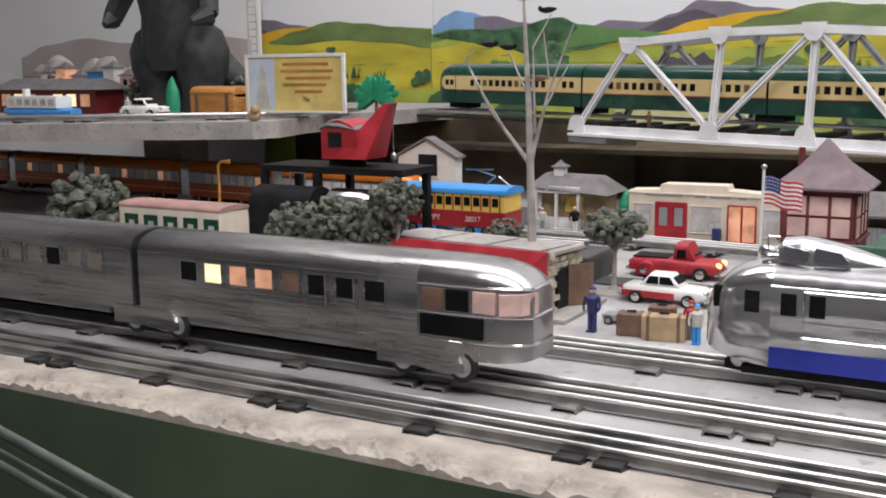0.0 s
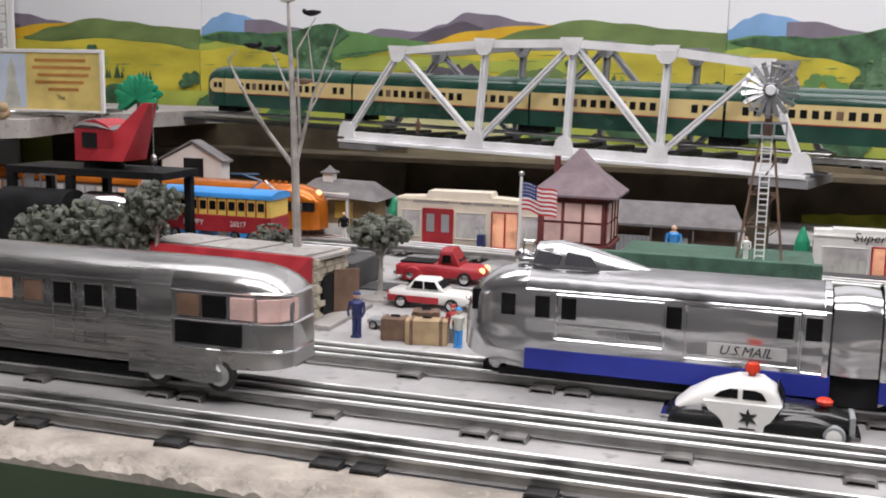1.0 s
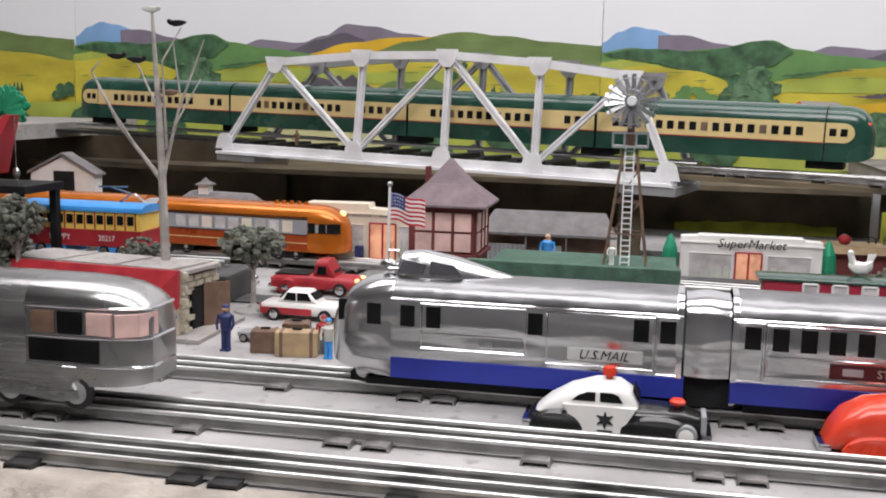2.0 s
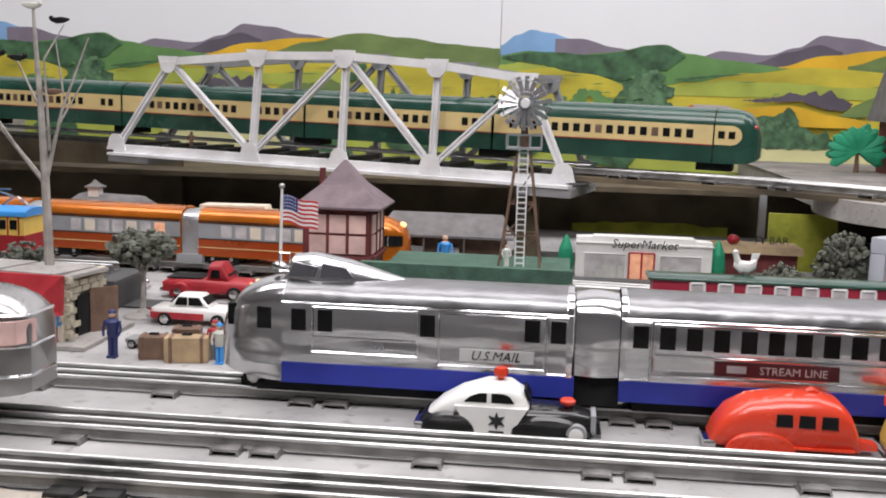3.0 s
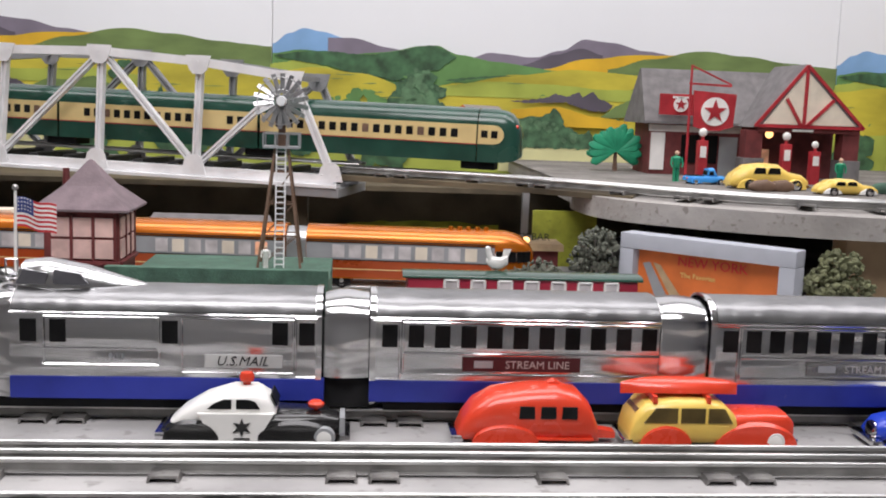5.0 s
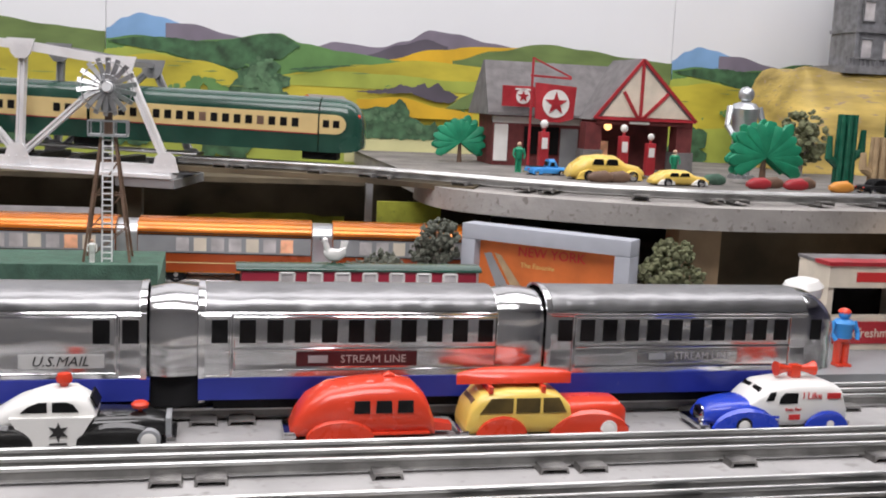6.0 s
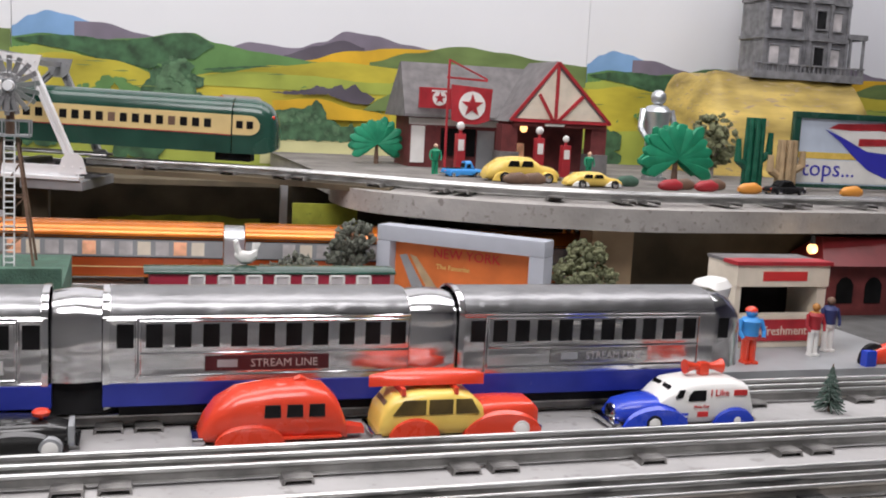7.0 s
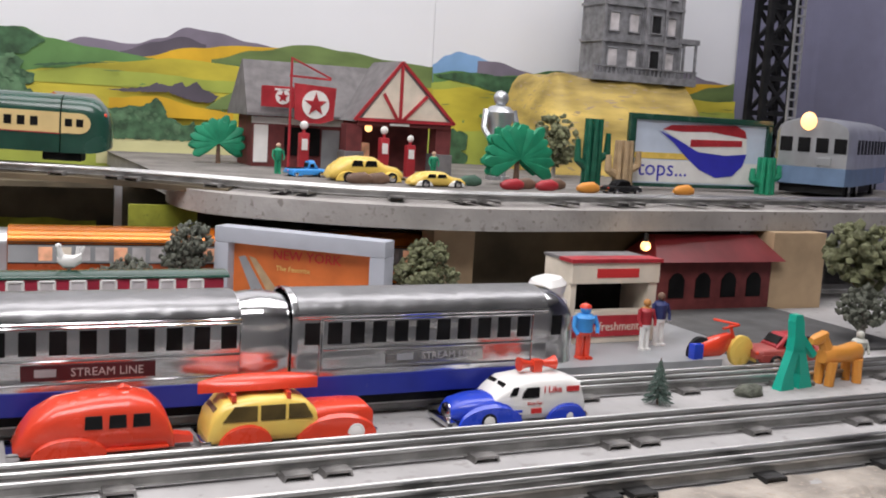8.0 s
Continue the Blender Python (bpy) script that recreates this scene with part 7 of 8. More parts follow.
def billboard(name, m, W, H, z0, frame_m, face_m, label, frame_w=0.012, depth=0.012):
    t = thing(name, m, label, "billboard")
    for x0, x1, za, zb in ((0, W, z0 + H - frame_w, z0 + H), (0, W, z0, z0 + frame_w * 0.6), (0, frame_w, z0 + frame_w * 0.6, z0 + H - frame_w), (W - frame_w, W, z0 + frame_w * 0.6, z0 + H - frame_w)):
        part("frame", box(B(), x0, -depth / 2, za, x1, depth / 2, zb, frame_w * 0.12), frame_m, t, smooth=True)
    panel = part("poster", box(B(), frame_w, 0.0, z0 + frame_w * 0.6, W - frame_w, depth * 0.35, z0 + H - frame_w), face_m, t)
    return t, panel


# screen-like billboard under the shelf edge
ang = math.degrees(math.atan2(1.118 - 1.247, 0.625 - 0.485))
GREY_FRAME = mat("pale_grey_frame", (0.42, 0.44, 0.49), 0.6, 0, 0.08, 30, 0.1)
bb, pan = billboard("travel_billboard", pose(0.485, 1.247, 0, 0, 0, ang), 0.190, 0.092, 0.0, GREY_FRAME, POSTER_ORANGE, "orange travel poster in a thick pale grey frame", 0.0165, 0.026)
words("NEW YORK", 0.0145, TEXT_RED, pan, facing(0.100, -0.0006, 0.066))
words("The Favorite", 0.0075, POSTER_YELLOW, pan, facing(0.085, -0.0006, 0.052))
part("train_picture", prism(B(), [(0.022, 0.060), (0.030, 0.062), (0.062, 0.012), (0.045, 0.012)], -0.0008, -0.0001), GREY_PLASTIC, pan)
part("train_picture", prism(B(), [(0.034, 0.062), (0.042, 0.060), (0.082, 0.012), (0.066, 0.012)], -0.0008, -0.0001), TAN, pan)
part("ground_wedge", prism(B(), [(0.108, 0.034), (0.150, 0.026), (0.150, 0.012), (0.092, 0.012)], -0.0006, -0.0001), TAN, pan)


def stand():
    t = thing("refreshment_stand", pose(0.755, 0.985, 0.012) @ Matrix.Diagonal((0.95, 1, 1.03, 1)), "cream and red toy refreshment stand with a dark serving hatch", "kiosk")
    W, H = 0.103, 0.078
    part("side_wall", box(B(), 0, 0, 0, 0.006, 0.05, H), CREAM_WALL, t)
    part("side_wall", box(B(), W - 0.010, 0, 0, W, 0.05, H), CREAM_WALL, t)
    part("back_wall", box(B(), 0.006, 0.046, 0, W - 0.010, 0.05, H), DARK, t)
    part("counter", box(B(), 0.006, -0.001, 0, W - 0.010, 0.012, 0.030, 0.001), CREAM_WALL, t)
    c = part("counter_board", box(B(), 0.002, -0.0025, 0.006, W - 0.010, -0.001, 0.026, 0.0005), RED_PAINT, t, "red counter board")
    words("Refreshment", 0.0120, CREAM_WALL, c, facing(0.052, -0.0028, 0.0155))
    n = part("name_board", box(B(), -0.001, -0.002, 0.056, W + 0.001, 0.004, 0.0755, 0.0006), CREAM_WALL, t, "cream name board")
    part("lettering_bar", box(B(), 0.028, -0.0026, 0.0615, 0.078, -0.002, 0.0700), TEXT_RED, n, "red brand mark as a plain bar")
    part("roof", box(B(), -0.001, 0.0205, 0.0758, W + 0.001, 0.052, 0.0785), ROOF_GREY, t, "grey flat roof")
    part("roof_edge", box(B(), -0.003, -0.004, 0.0755, W + 0.003, 0.020, 0.079), RED_PAINT, t, "red roof edge")


stand()
structure("platform", loft(B(), [[(0.655, 0.903, z), (0.872, 0.903, z), (0.925, 0.97, z), (0.925, 1.12, z), (0.655, 1.12, z)] for z in (0, 0.012)]), GREY_PLASTIC, "raised grey platform at the refreshment stand", "platform")
for x0, x1, y0, y1 in ((0.712, 0.763, 1.205, 1.238), (1.163, 1.250, 1.165, 1.21)):
    structure("shelf_pillar", box(B(), x0, y0, 0, x1, y1, SHELF_Z - 0.0245, 0.001), TAN_PILLAR, "tan timber pillar holding up the shelf", "pillar")
structure("shelf_pillar_left", box(B(), -1.29, 1.50, 0, -1.20, 1.57, 0.1125, 0.001), CONCRETE, "grey pillar holding up the shelf", "pillar")
# added board: hides the train, its colour paints the dark under the shelf
structure("wall_under_right_shelf", box(B(), 0.764, 1.228, 0, 1.162, 1.236, SHELF_Z - 0.0245), SHADE_BOARD, "added brown board darkened for the shade under the upper shelf", "wall")
# dark sheets over the table paint the shade under the shelf edge
structure("yard_ground", box(B(), 0.926, 0.945, 0.0005, 1.165, 1.225, 0.003), ROAD_AND_SHADE, "ground beside the platform darkened for shelf shade", "ground")
structure("yard_ground_rear", box(B(), 0.764, 1.121, 0.0005, 0.9255, 1.225, 0.003), ROAD_AND_SHADE, "ground behind the platform darkened for shelf shade", "ground")
rb = thing("red_depot", pose(0.985, 1.165, 0.003) @ Matrix.Diagonal((1.04, 1, 1.2, 1)), "dim dark red model depot with arched windows", "building")
part("wall", box(B(), 0, 0, 0, 0.17, 0.05, 0.050), BRICK_DARK, rb)
part("roof", loft(B(), [[(-0.01, -0.015, 0.050), (0.18, -0.015, 0.050), (0.18, 0.06, 0.050), (-0.01, 0.06, 0.050)], [(0.01, 0.02, 0.074), (0.16, 0.02, 0.074), (0.16, 0.03, 0.074), (0.01, 0.03, 0.074)]]), MAROON, rb, "dark red roof")
for i in range(4):
    x = 0.020 + i * 0.038
    part("window", prism(B(), [(x, 0.012), (x + 0.022, 0.012), (x + 0.022, 0.030), (x + 0.017, 0.036), (x + 0.011, 0.038), (x + 0.005, 0.036), (x, 0.030)], -0.001, 0.001), GLASS_DARK, rb)


def hanging_bulb(x, y, z):
    t = thing("hanging_lamp", pose(x, y, z), "small glowing bulb hung under the shelf", "lamp")
    part("bulb", ball(B(), (0, 0, 0), 0.006, 3), BULB, t, smooth=True)
    part("socket", rod(B(), (0, 0, 0.005), (0, 0, SHELF_Z - 0.024 - z), 0.003, 0.0025), DARK, t)


hanging_bulb(0.953, 1.145, 0.0835)
d = bpy.data.lights.new("hanging_bulb_light", "POINT")
d.energy, d.color, d.shadow_soft_size = 0.035, (1.0, 0.72, 0.42), 0.007
new("hanging_bulb_light", d).location = (0.953, 1.134, 0.078)


def motorbike():
    t = thing("toy_motorcycle", pose(0.880, 0.922, 0.0, 0, 0, 6), "red toy motorcycle with yellow wheels and blue saddlebag", "motorcycle")
    for x, mm in ((-0.022, DARK), (0.024, YELLOW_PLASTIC)):
        wheel(t, x, -0.003 if x < 0 else -0.010, 0.0150, 0.0150, 0.006, YELLOW_PLASTIC, mm)
    part("body", hull(B(), [(-0.034, 0.014, 0.020, 0.004), (-0.02, 0.010, 0.026, 0.008), (-0.002, 0.008, 0.030, 0.008), (0.012, 0.014, 0.032, 0.006), (0.020, 0.022, 0.030, 0.003)], 12), RED_PLASTIC, t, smooth=True)
    part("fork", rod(B(), (0.024, -0.005, 0.012), (0.010, -0.005, 0.040), 0.0016), RED_PLASTIC, t)
    part("handlebar", rod(B(), (0.012, -0.014, 0.042), (0.008, 0.014, 0.042), 0.0013), RED_PLASTIC, t)
    part("handlebar", rod(B(), (0.012, -0.014, 0.042), (-0.010, -0.016, 0.040), 0.0013), RED_PLASTIC, t)
    part("saddlebag", box(B(), -0.040, -0.012, 0.010, -0.028, -0.004, 0.026, 0.002), BLUE_PLASTIC, t, smooth=True)


motorbike()
small_car("toy_truck", 0.962, 0.912, -8, 0.092, mat("faded_red_rubber", (0.34, 0.06, 0.05), 0.5, 0, 0.25, 40, 0.1), RED_PAINT, "faded red rubber toy truck beside the platform")
dn = thing("drive_in_diner", pose(0.355, 1.44, 0.0), "small red and tan roadside bar model", "building")
part("wall", box(B(), 0, 0, 0, 0.095, 0.04, 0.042), BRICK_DARK, dn)
part("roof", loft(B(), [[(-0.006, -0.01, 0.042), (0.10, -0.01, 0.042), (0.10, 0.05, 0.042), (-0.006, 0.05, 0.042)], [(-0.006, -0.006, 0.050), (0.10, -0.006, 0.050), (0.10, 0.05, 0.050), (-0.006, 0.05, 0.050)]]), TAN, dn)
words("TY BAR", 0.013, TEXT_BLACK, dn, facing(0.062, 0.002, 0.058))
part("roof_lamp", ball(B(), (0.02, 0.02, 0.056), 0.008, 2, (1, 1, 0.8)), RED_PAINT, dn, smooth=True)
tagged(part("grey_post", prism(B(), [(-0.0045, 0), (0.0045, 0), (0.0045, 0.122), (0.001, 0.130), (-0.0045, 0.124)], -0.003, 0.003), GREY_PLASTIC, m=pose(0.415, 1.50, 0)), "plain grey wooden post beside the diner", "post")

# ---- upper shelf, right: filling station, billboard, house ----


def filling_station():
    t = thing("filling_station", pose(0.645, 1.73, SHELF_Z), "red and cream model filling station with a half-timbered gable", "building")
    W, eave, ridge = 0.305, 0.080, 0.166
    part("wall", box(B(), 0.004, 0.03, 0, W - 0.004, 0.12, eave), BRICK_DARK, t)
    part("white_band", box(B(), 0.002, 0.0285, eave - 0.012, 0.15, 0.0305, eave - 0.002), WHITE_PAINT, t)
    part("white_panel", box(B(), 0.006, 0.0275, 0.008, 0.028, 0.030, 0.066), WHITE_PAINT, t, "white air-pump panel")
    for x in (0.055, 0.085):
        part("window", box(B(), x, 0.0280, 0.020, x + 0.028, 0.0305, 0.064), GLASS_DARK, t)
    part("garage_door", box(B(), 0.116, 0.0280, 0.0, 0.145, 0.0305, 0.062), GREY_PLASTIC, t)
    part("roof", loft(B(), [[(-0.010, 0.012, eave), (W, 0.012, eave), (W, 0.14, eave), (-0.010, 0.14, eave)], [(-0.010, 0.012, eave + 0.004), (W, 0.012, eave + 0.004), (W, 0.14, eave + 0.004), (-0.010, 0.14, eave + 0.004)], [(-0.004, 0.075, ridge), (W - 0.03, 0.075, ridge), (W - 0.03, 0.08, ridge), (-0.004, 0.08, ridge)]]), ROOF_GREY, t, "grey-brown shingle roof")
    g0, g1, gp, gz = 0.150, W - 0.002, 0.215, 0.172
    part("canopy_roof", loft(B(), [[(g0 - 0.012, y, eave), (g1 + 0.008, y, eave), (gp, y, gz + 0.004)] for y in (-0.048, 0.075)]), ROOF_GREY, t, "grey canopy roof")
    gab = part("gable", prism(B(), [(g0 + 0.004, eave + 0.006), (g1 - 0.006, eave + 0.006), (gp, gz - 0.006)], -0.052, -0.048), CREAM_WALL, t, "cream half-timbered gable")
    for a, b in (((g0 - 0.010, eave + 0.002), (gp, gz + 0.002)), ((gp, gz + 0.002), (g1 + 0.006, eave + 0.002)), ((g0 - 0.006, eave + 0.003), (g1 + 0.004, eave + 0.003)), ((gp, eave + 0.004), (gp, gz - 0.004)), ((gp - 0.004, eave + 0.004), (g0 + 0.036, eave + 0.044)), ((gp + 0.004, eave + 0.004), (g1 - 0.044, eave + 0.044))):
        part("timber", beam(B(), (a[0], -0.053, a[1]), (b[0], -0.053, b[1]), 0.0045, 0.004), RED_PAINT, gab, "red gable timber")
    part("fascia", box(B(), g0 - 0.004, -0.050, eave - 0.006, g1 + 0.002, -0.045, eave + 0.001), BRICK_DARK, t)
    part("lettering_bar", box(B(), gp - 0.016, -0.0525, eave - 0.0045, gp + 0.016, -0.0500, eave - 0.0010), WHITE_PAINT, t)
    for x in (g0 - 0.020, g1 - 0.022):
        c = part("column", box(B(), x, -0.046, 0.034, x + 0.026, -0.02, eave - 0.004), BRICK_DARK, t, "dark red column")
        part("column_base", box(B(), x - 0.003, -0.049, 0, x + 0.029, -0.017, 0.034, 0.001), ROOF_GREY, c)
    part("lit_doorway", box(B(), 0.180, 0.0275, 0, 0.197, 0.030, 0.045), LIT_SOFT, t)
    part("canopy_bulb", ball(B(), (g0 + 0.018, -0.040, eave - 0.010), 0.006, 3), BULB, t, "glowing canopy bulb", smooth=True)
    sg = part("wall_sign", box(B(), 0.010, 0.006, 0.094, 0.074, 0.010, 0.126, 0.001), RED_PAINT, t, "red sign board with a white disc")
    part("sign_disc", rod(B(), (0.043, 0.0062, 0.110), (0.043, 0.0045, 0.110), 0.0115, seg=24), WHITE_PAINT, sg)
    part("lettering_bar", box(B(), 0.030, 0.0045, 0.1195, 0.056, 0.0062, 0.1225), WHITE_PAINT, sg)
    def hung(x, z):
        return x - 0.039, z - 0.011
    pole = part("sign_pole", rod(B(), (0.036, -0.06, 0), (0.036, -0.06, 0.168), 0.0022, 0.0018), RED_PAINT, t)
    part("sign_arm", beam(B(), (0.033, -0.06, 0.141), (0.097, -0.06, 0.139), 0.003, 0.003), RED_PAINT, pole)
    part("sign_arm", beam(B(), (0.036, -0.06, 0.167), (0.097, -0.06, 0.141), 0.0022, 0.0022), RED_PAINT, pole)
    fl = part("hanging_sign", prism(B(), [hung(x, z) for x, z in ((0.082, 0.089), (0.100, 0.084), (0.122, 0.084), (0.142, 0.090), (0.145, 0.138), (0.080, 0.142))], -0.0615, -0.0585), RED_PAINT, t, "red hanging sign with a star in a white disc")
    part("sign_disc", rod(B(), (0.074, -0.0616, 0.101), (0.074, -0.0630, 0.101), 0.021, seg=28), WHITE_PAINT, fl)
    for c, y, r, owner in (((0.074, 0.101), -0.0642, 0.0180, fl), ((0.043, 0.110), 0.0036, 0.0095, sg)):
        pts = [((r if i % 2 == 0 else r * 0.39) * math.sin(math.pi * i / 5) + c[0], (r if i % 2 == 0 else r * 0.39) * math.cos(math.pi * i / 5) + c[1]) for i in range(10)]
        part("sign_star", prism(B(), pts, y, y + 0.0011), RED_PAINT, owner, "dark red star")


filling_station()


def pump(x, y, h):
    t = thing("petrol_pump", pose(x, y, SHELF_Z), "red toy petrol pump with a white globe", "petrol pump", "petrol pumps")
    part("body", box(B(), -0.007, -0.006, 0, 0.007, 0.006, h * 0.72, 0.001), RED_PAINT, t, smooth=True)
    part("dial", box(B(), -0.0045, -0.0066, h * 0.42, 0.0045, -0.006, h * 0.62), WHITE_PAINT, t)
    part("globe", ball(B(), (0, 0, h * 0.86), h * 0.08, 2, (1, 0.5, 1)), WHITE_PLASTIC, t, "white globe", smooth=True)
    part("neck", rod(B(), (0, 0, h * 0.7), (0, 0, h * 0.78), 0.0025), RED_PAINT, t)


pump(0.694, 1.64, 0.082)
pump(0.820, 1.64, 0.080)
pump(0.855, 1.62, 0.068)


def round_car(name, x, y, L, H, colour, label, top=None):
    """A bulbous toy car in the manner of the nineteen-forties, one humped shell with fenders."""
    t = thing(name, pose(x, y, SHELF_Z, 0, 0, 3), label, "toy car")
    w = L * 0.19
    body = part("shell", hull(B(), [(-L / 2, H * 0.16, H * 0.36, w * 0.6), (-L * 0.44, H * 0.10, H * 0.62, w * 0.85), (-L * 0.30, H * 0.08, H * 0.92, w), (-L * 0.10, H * 0.08, H, w), (L * 0.10, H * 0.08, H * 0.97, w), (L * 0.24, H * 0.08, H * 0.70, w * 0.95), (L * 0.42, H * 0.10, H * 0.60, w * 0.8), (L / 2, H * 0.16, H * 0.42, w * 0.55)], power=2.8), colour, t, smooth=True)
    for a, b in ((-0.25, -0.09), (-0.07, 0.10)):
        panes(body, [(L * a, H * 0.62), (L * b, H * 0.62), (L * (b - 0.015), H * 0.84), (L * (a + 0.03), H * 0.84)], w * 0.98)
    for dx in (-0.29, 0.30):
        pair("fender", lambda b: arch(b, L * dx, (L * 0.15, H * 0.40), w * 0.9, 0.002, thick=0.006), top or colour, t)
        for k in (-1, 1):
            wheel(t, L * dx, k * w - (0.004 if k < 0 else 0.0), L * 0.07, L * 0.07, 0.004, CHROME)
    part("front_bumper", box(B(), L * 0.48, -w * 0.8, H * 0.12, L * 0.52, w * 0.8, H * 0.22, 0.0005), CHROME, t, smooth=True)
    return t


round_car("toy_taxi", 0.737, 1.50, 0.108, 0.036, YELLOW_PLASTIC, "bulbous yellow toy car at the filling station")
round_car("toy_coupe", 0.818, 1.44, 0.082, 0.022, YELLOW_PLASTIC, "low yellow and white toy coupe", WHITE_PLASTIC)
small_car("toy_tow_truck", 0.674, 1.56, 4, 0.060, BLUE_FIG, BLUE_FIG, "light blue toy truck at the filling station", True).location.z = SHELF_Z
small_car("toy_motor_car", 1.09, 1.40, 4, 0.06, DARK, DARK, "dark toy car on the upper shelf").location.z = SHELF_Z
for x, y, mm, lab in ((0.98, 1.42, RED_PAINT, "red"), (1.035, 1.40, ORANGE_RUBBER, "orange"), (1.20, 1.40, ORANGE_RUBBER, "orange"), (1.01, 1.45, BROWN, "dark brown"), (0.715, 1.455, BROWN, "dark brown"), (0.742, 1.46, BROWN, "dark brown"), (0.925, 1.42, RED_PAINT, "red"), (0.955, 1.44, BROWN, "dark brown"), (0.885, 1.47, GREEN_ROOF, "green")):
    tagged(part("toy_animal", hull(B(), [(-0.018, 0.004, 0.010, 0.003), (-0.010, 0, 0.015, 0.007), (0.006, 0, 0.017, 0.008), (0.016, 0.003, 0.012, 0.004)], 12), mm, m=pose(x, y, SHELF_Z), smooth=True), "small " + lab + " rounded plastic animal on the shelf", "toy")

pb, pan = billboard("soda_billboard", pose(1.165, 1.50, SHELF_Z, 0, 0, -2) @ Matrix.Diagonal((1.01, 1, 0.95, 1)), 0.268, 0.118, 0.006, TRAIN_GREEN, POSTER_SKY, "pale blue soda billboard in a dark green frame", 0.010, 0.010)
words("tops...", 0.038, TEXT_BLUE, pan, facing(0.066, -0.0006, 0.036))
part("yellow_band", box(B(), 0.012, -0.0005, 0.052, 0.112, -0.0001, 0.062), YELLOW_PLASTIC, pan)
part("white_field", box(B(), 0.012, -0.0004, 0.014, 0.256, -0.0001, 0.050), WHITE_PAINT, pan)
part("cap_red", prism(B(), [(x * 1.06 - 0.030, z) for x, z in [(0.100, 0.108), (0.215, 0.113), (0.232, 0.104), (0.236, 0.092), (0.17, 0.100), (0.12, 0.098), (0.085, 0.100)]], -0.0012, -0.0003), RED_PAINT, pan)
part("cap_white", prism(B(), [(x * 1.06 - 0.030, z) for x, z in [(0.085, 0.0995), (0.12, 0.0975), (0.17, 0.0995), (0.236, 0.0915), (0.238, 0.066), (0.20, 0.062), (0.15, 0.066), (0.110, 0.086)]], -0.0010, -0.0003), WHITE_PAINT, pan)
part("cap_blue", prism(B(), [(x * 1.06 - 0.030, z) for x, z in [(0.080, 0.098), (0.110, 0.0855), (0.15, 0.0655), (0.20, 0.0615), (0.238, 0.0655), (0.232, 0.045), (0.215, 0.028), (0.185, 0.024), (0.155, 0.036), (0.13, 0.056), (0.105, 0.080)]], -0.0011, -0.0003), TEXT_BLUE, pan)
part("brand_bar", prism(B(), [(x * 1.06 - 0.030, z) for x, z in [(0.135, 0.074), (0.228, 0.078), (0.228, 0.088), (0.135, 0.086)]], -0.0016, -0.0011), RED_PAINT, pan, "red brand mark as a plain bar")


def mound():
    bm = B()
    rows = []
    for i in range(33):
        f = i / 32
        r = []
        for j in range(14):
            g = j / 13
            x = 1.212 + 0.40 * f
            edge = min(1, min(f, 1 - f) * 9) ** 0.6
            z = SHELF_Z + (0.184 * edge) * min(1, g * 2.6) ** 0.5 + 0.012 * noise.noise((x * 18, g * 4, 2))
            r.append(bm.verts.new((x, 1.80 + 0.24 * g + 0.012 * noise.noise((x * 22, g * 6, 9)), max(SHELF_Z - 0.01, z))))
        rows.append(r)
    for a, b in zip(rows, rows[1:]):
        for j in range(13):
            bm.faces.new((a[j], b[j], b[j + 1], a[j + 1]))
    return bm


tagged(part("rock_mound", mound(), ROCK, smooth=True), "tan and yellow painted plaster rock mound", "rock")


def grey_house():
    t = thing("grey_mansion", pose(1.367, 1.90, 0.304), "weathered grey model mansion on the rock mound", "building")
    part("base", box(B(), -0.03, -0.02, 0, 0.215, 0.10, 0.014), GREY_HOUSE, t)
    blocks = ((0.0, 0.09, 0.0, 0.26), (0.09, 0.135, -0.012, 0.30), (0.135, 0.185, 0.004, 0.26))
    for x0, x1, y, h in blocks:
        w = part("wall", box(B(), x0, y, 0.014, x1, 0.08, h), GREY_HOUSE, t)
        for zz in (0.075, 0.145, 0.215):
            part("cornice", box(B(), x0 - 0.004, y - 0.005, zz, x1 + 0.004, 0.08, zz + 0.006), GREY_HOUSE, w)
        for px in (x0, x1):
            part("pilaster", box(B(), px - 0.003, y - 0.004, 0.014, px + 0.003, y + 0.002, h), GREY_HOUSE, w)
        part("parapet", box(B(), x0 - 0.006, y - 0.007, h - 0.010, x1 + 0.006, 0.08, h), GREY_HOUSE, w)
        n = 2 if x1 - x0 > 0.06 else 1
        for zz in (0.028, 0.096, 0.166):
            for k in range(n):
                cx = x0 + (x1 - x0) * (k + 0.5) / n
                win = part("window", box(B(), cx - 0.012, y - 0.0015, zz, cx + 0.012, y + 0.001, zz + 0.036), DARK if x0 == 0.09 else PALE_PANE, w)
                part("frame", panel_frame(B(), cx - 0.012, cx + 0.012, zz, zz + 0.036, y - 0.002, 0.0018), GREY_HOUSE, win)
    for k in range(25):
        part("baluster", box(B(), -0.029 + k * 0.010, -0.019, 0.014, -0.0262 + k * 0.010, -0.0165, 0.026), GREY_HOUSE, t)
    part("hand_rail", box(B(), -0.03, -0.0205, 0.026, 0.215, -0.0155, 0.029), GREY_HOUSE, t)
    part("porch_roof", box(B(), 0.186, 0.0, 0.084, 0.232, 0.06, 0.094), GREY_HOUSE, t)
    for x in (0.196, 0.226):
        part("porch_post", rod(B(), (x, 0.004, 0), (x, 0.004, 0.084), 0.003), GREY_HOUSE, t)
    part("roof", pyramid_roof(B(), -0.008, 0.194, -0.01, 0.09, 0.26, 0.31), GREY_HOUSE, t)


grey_house()


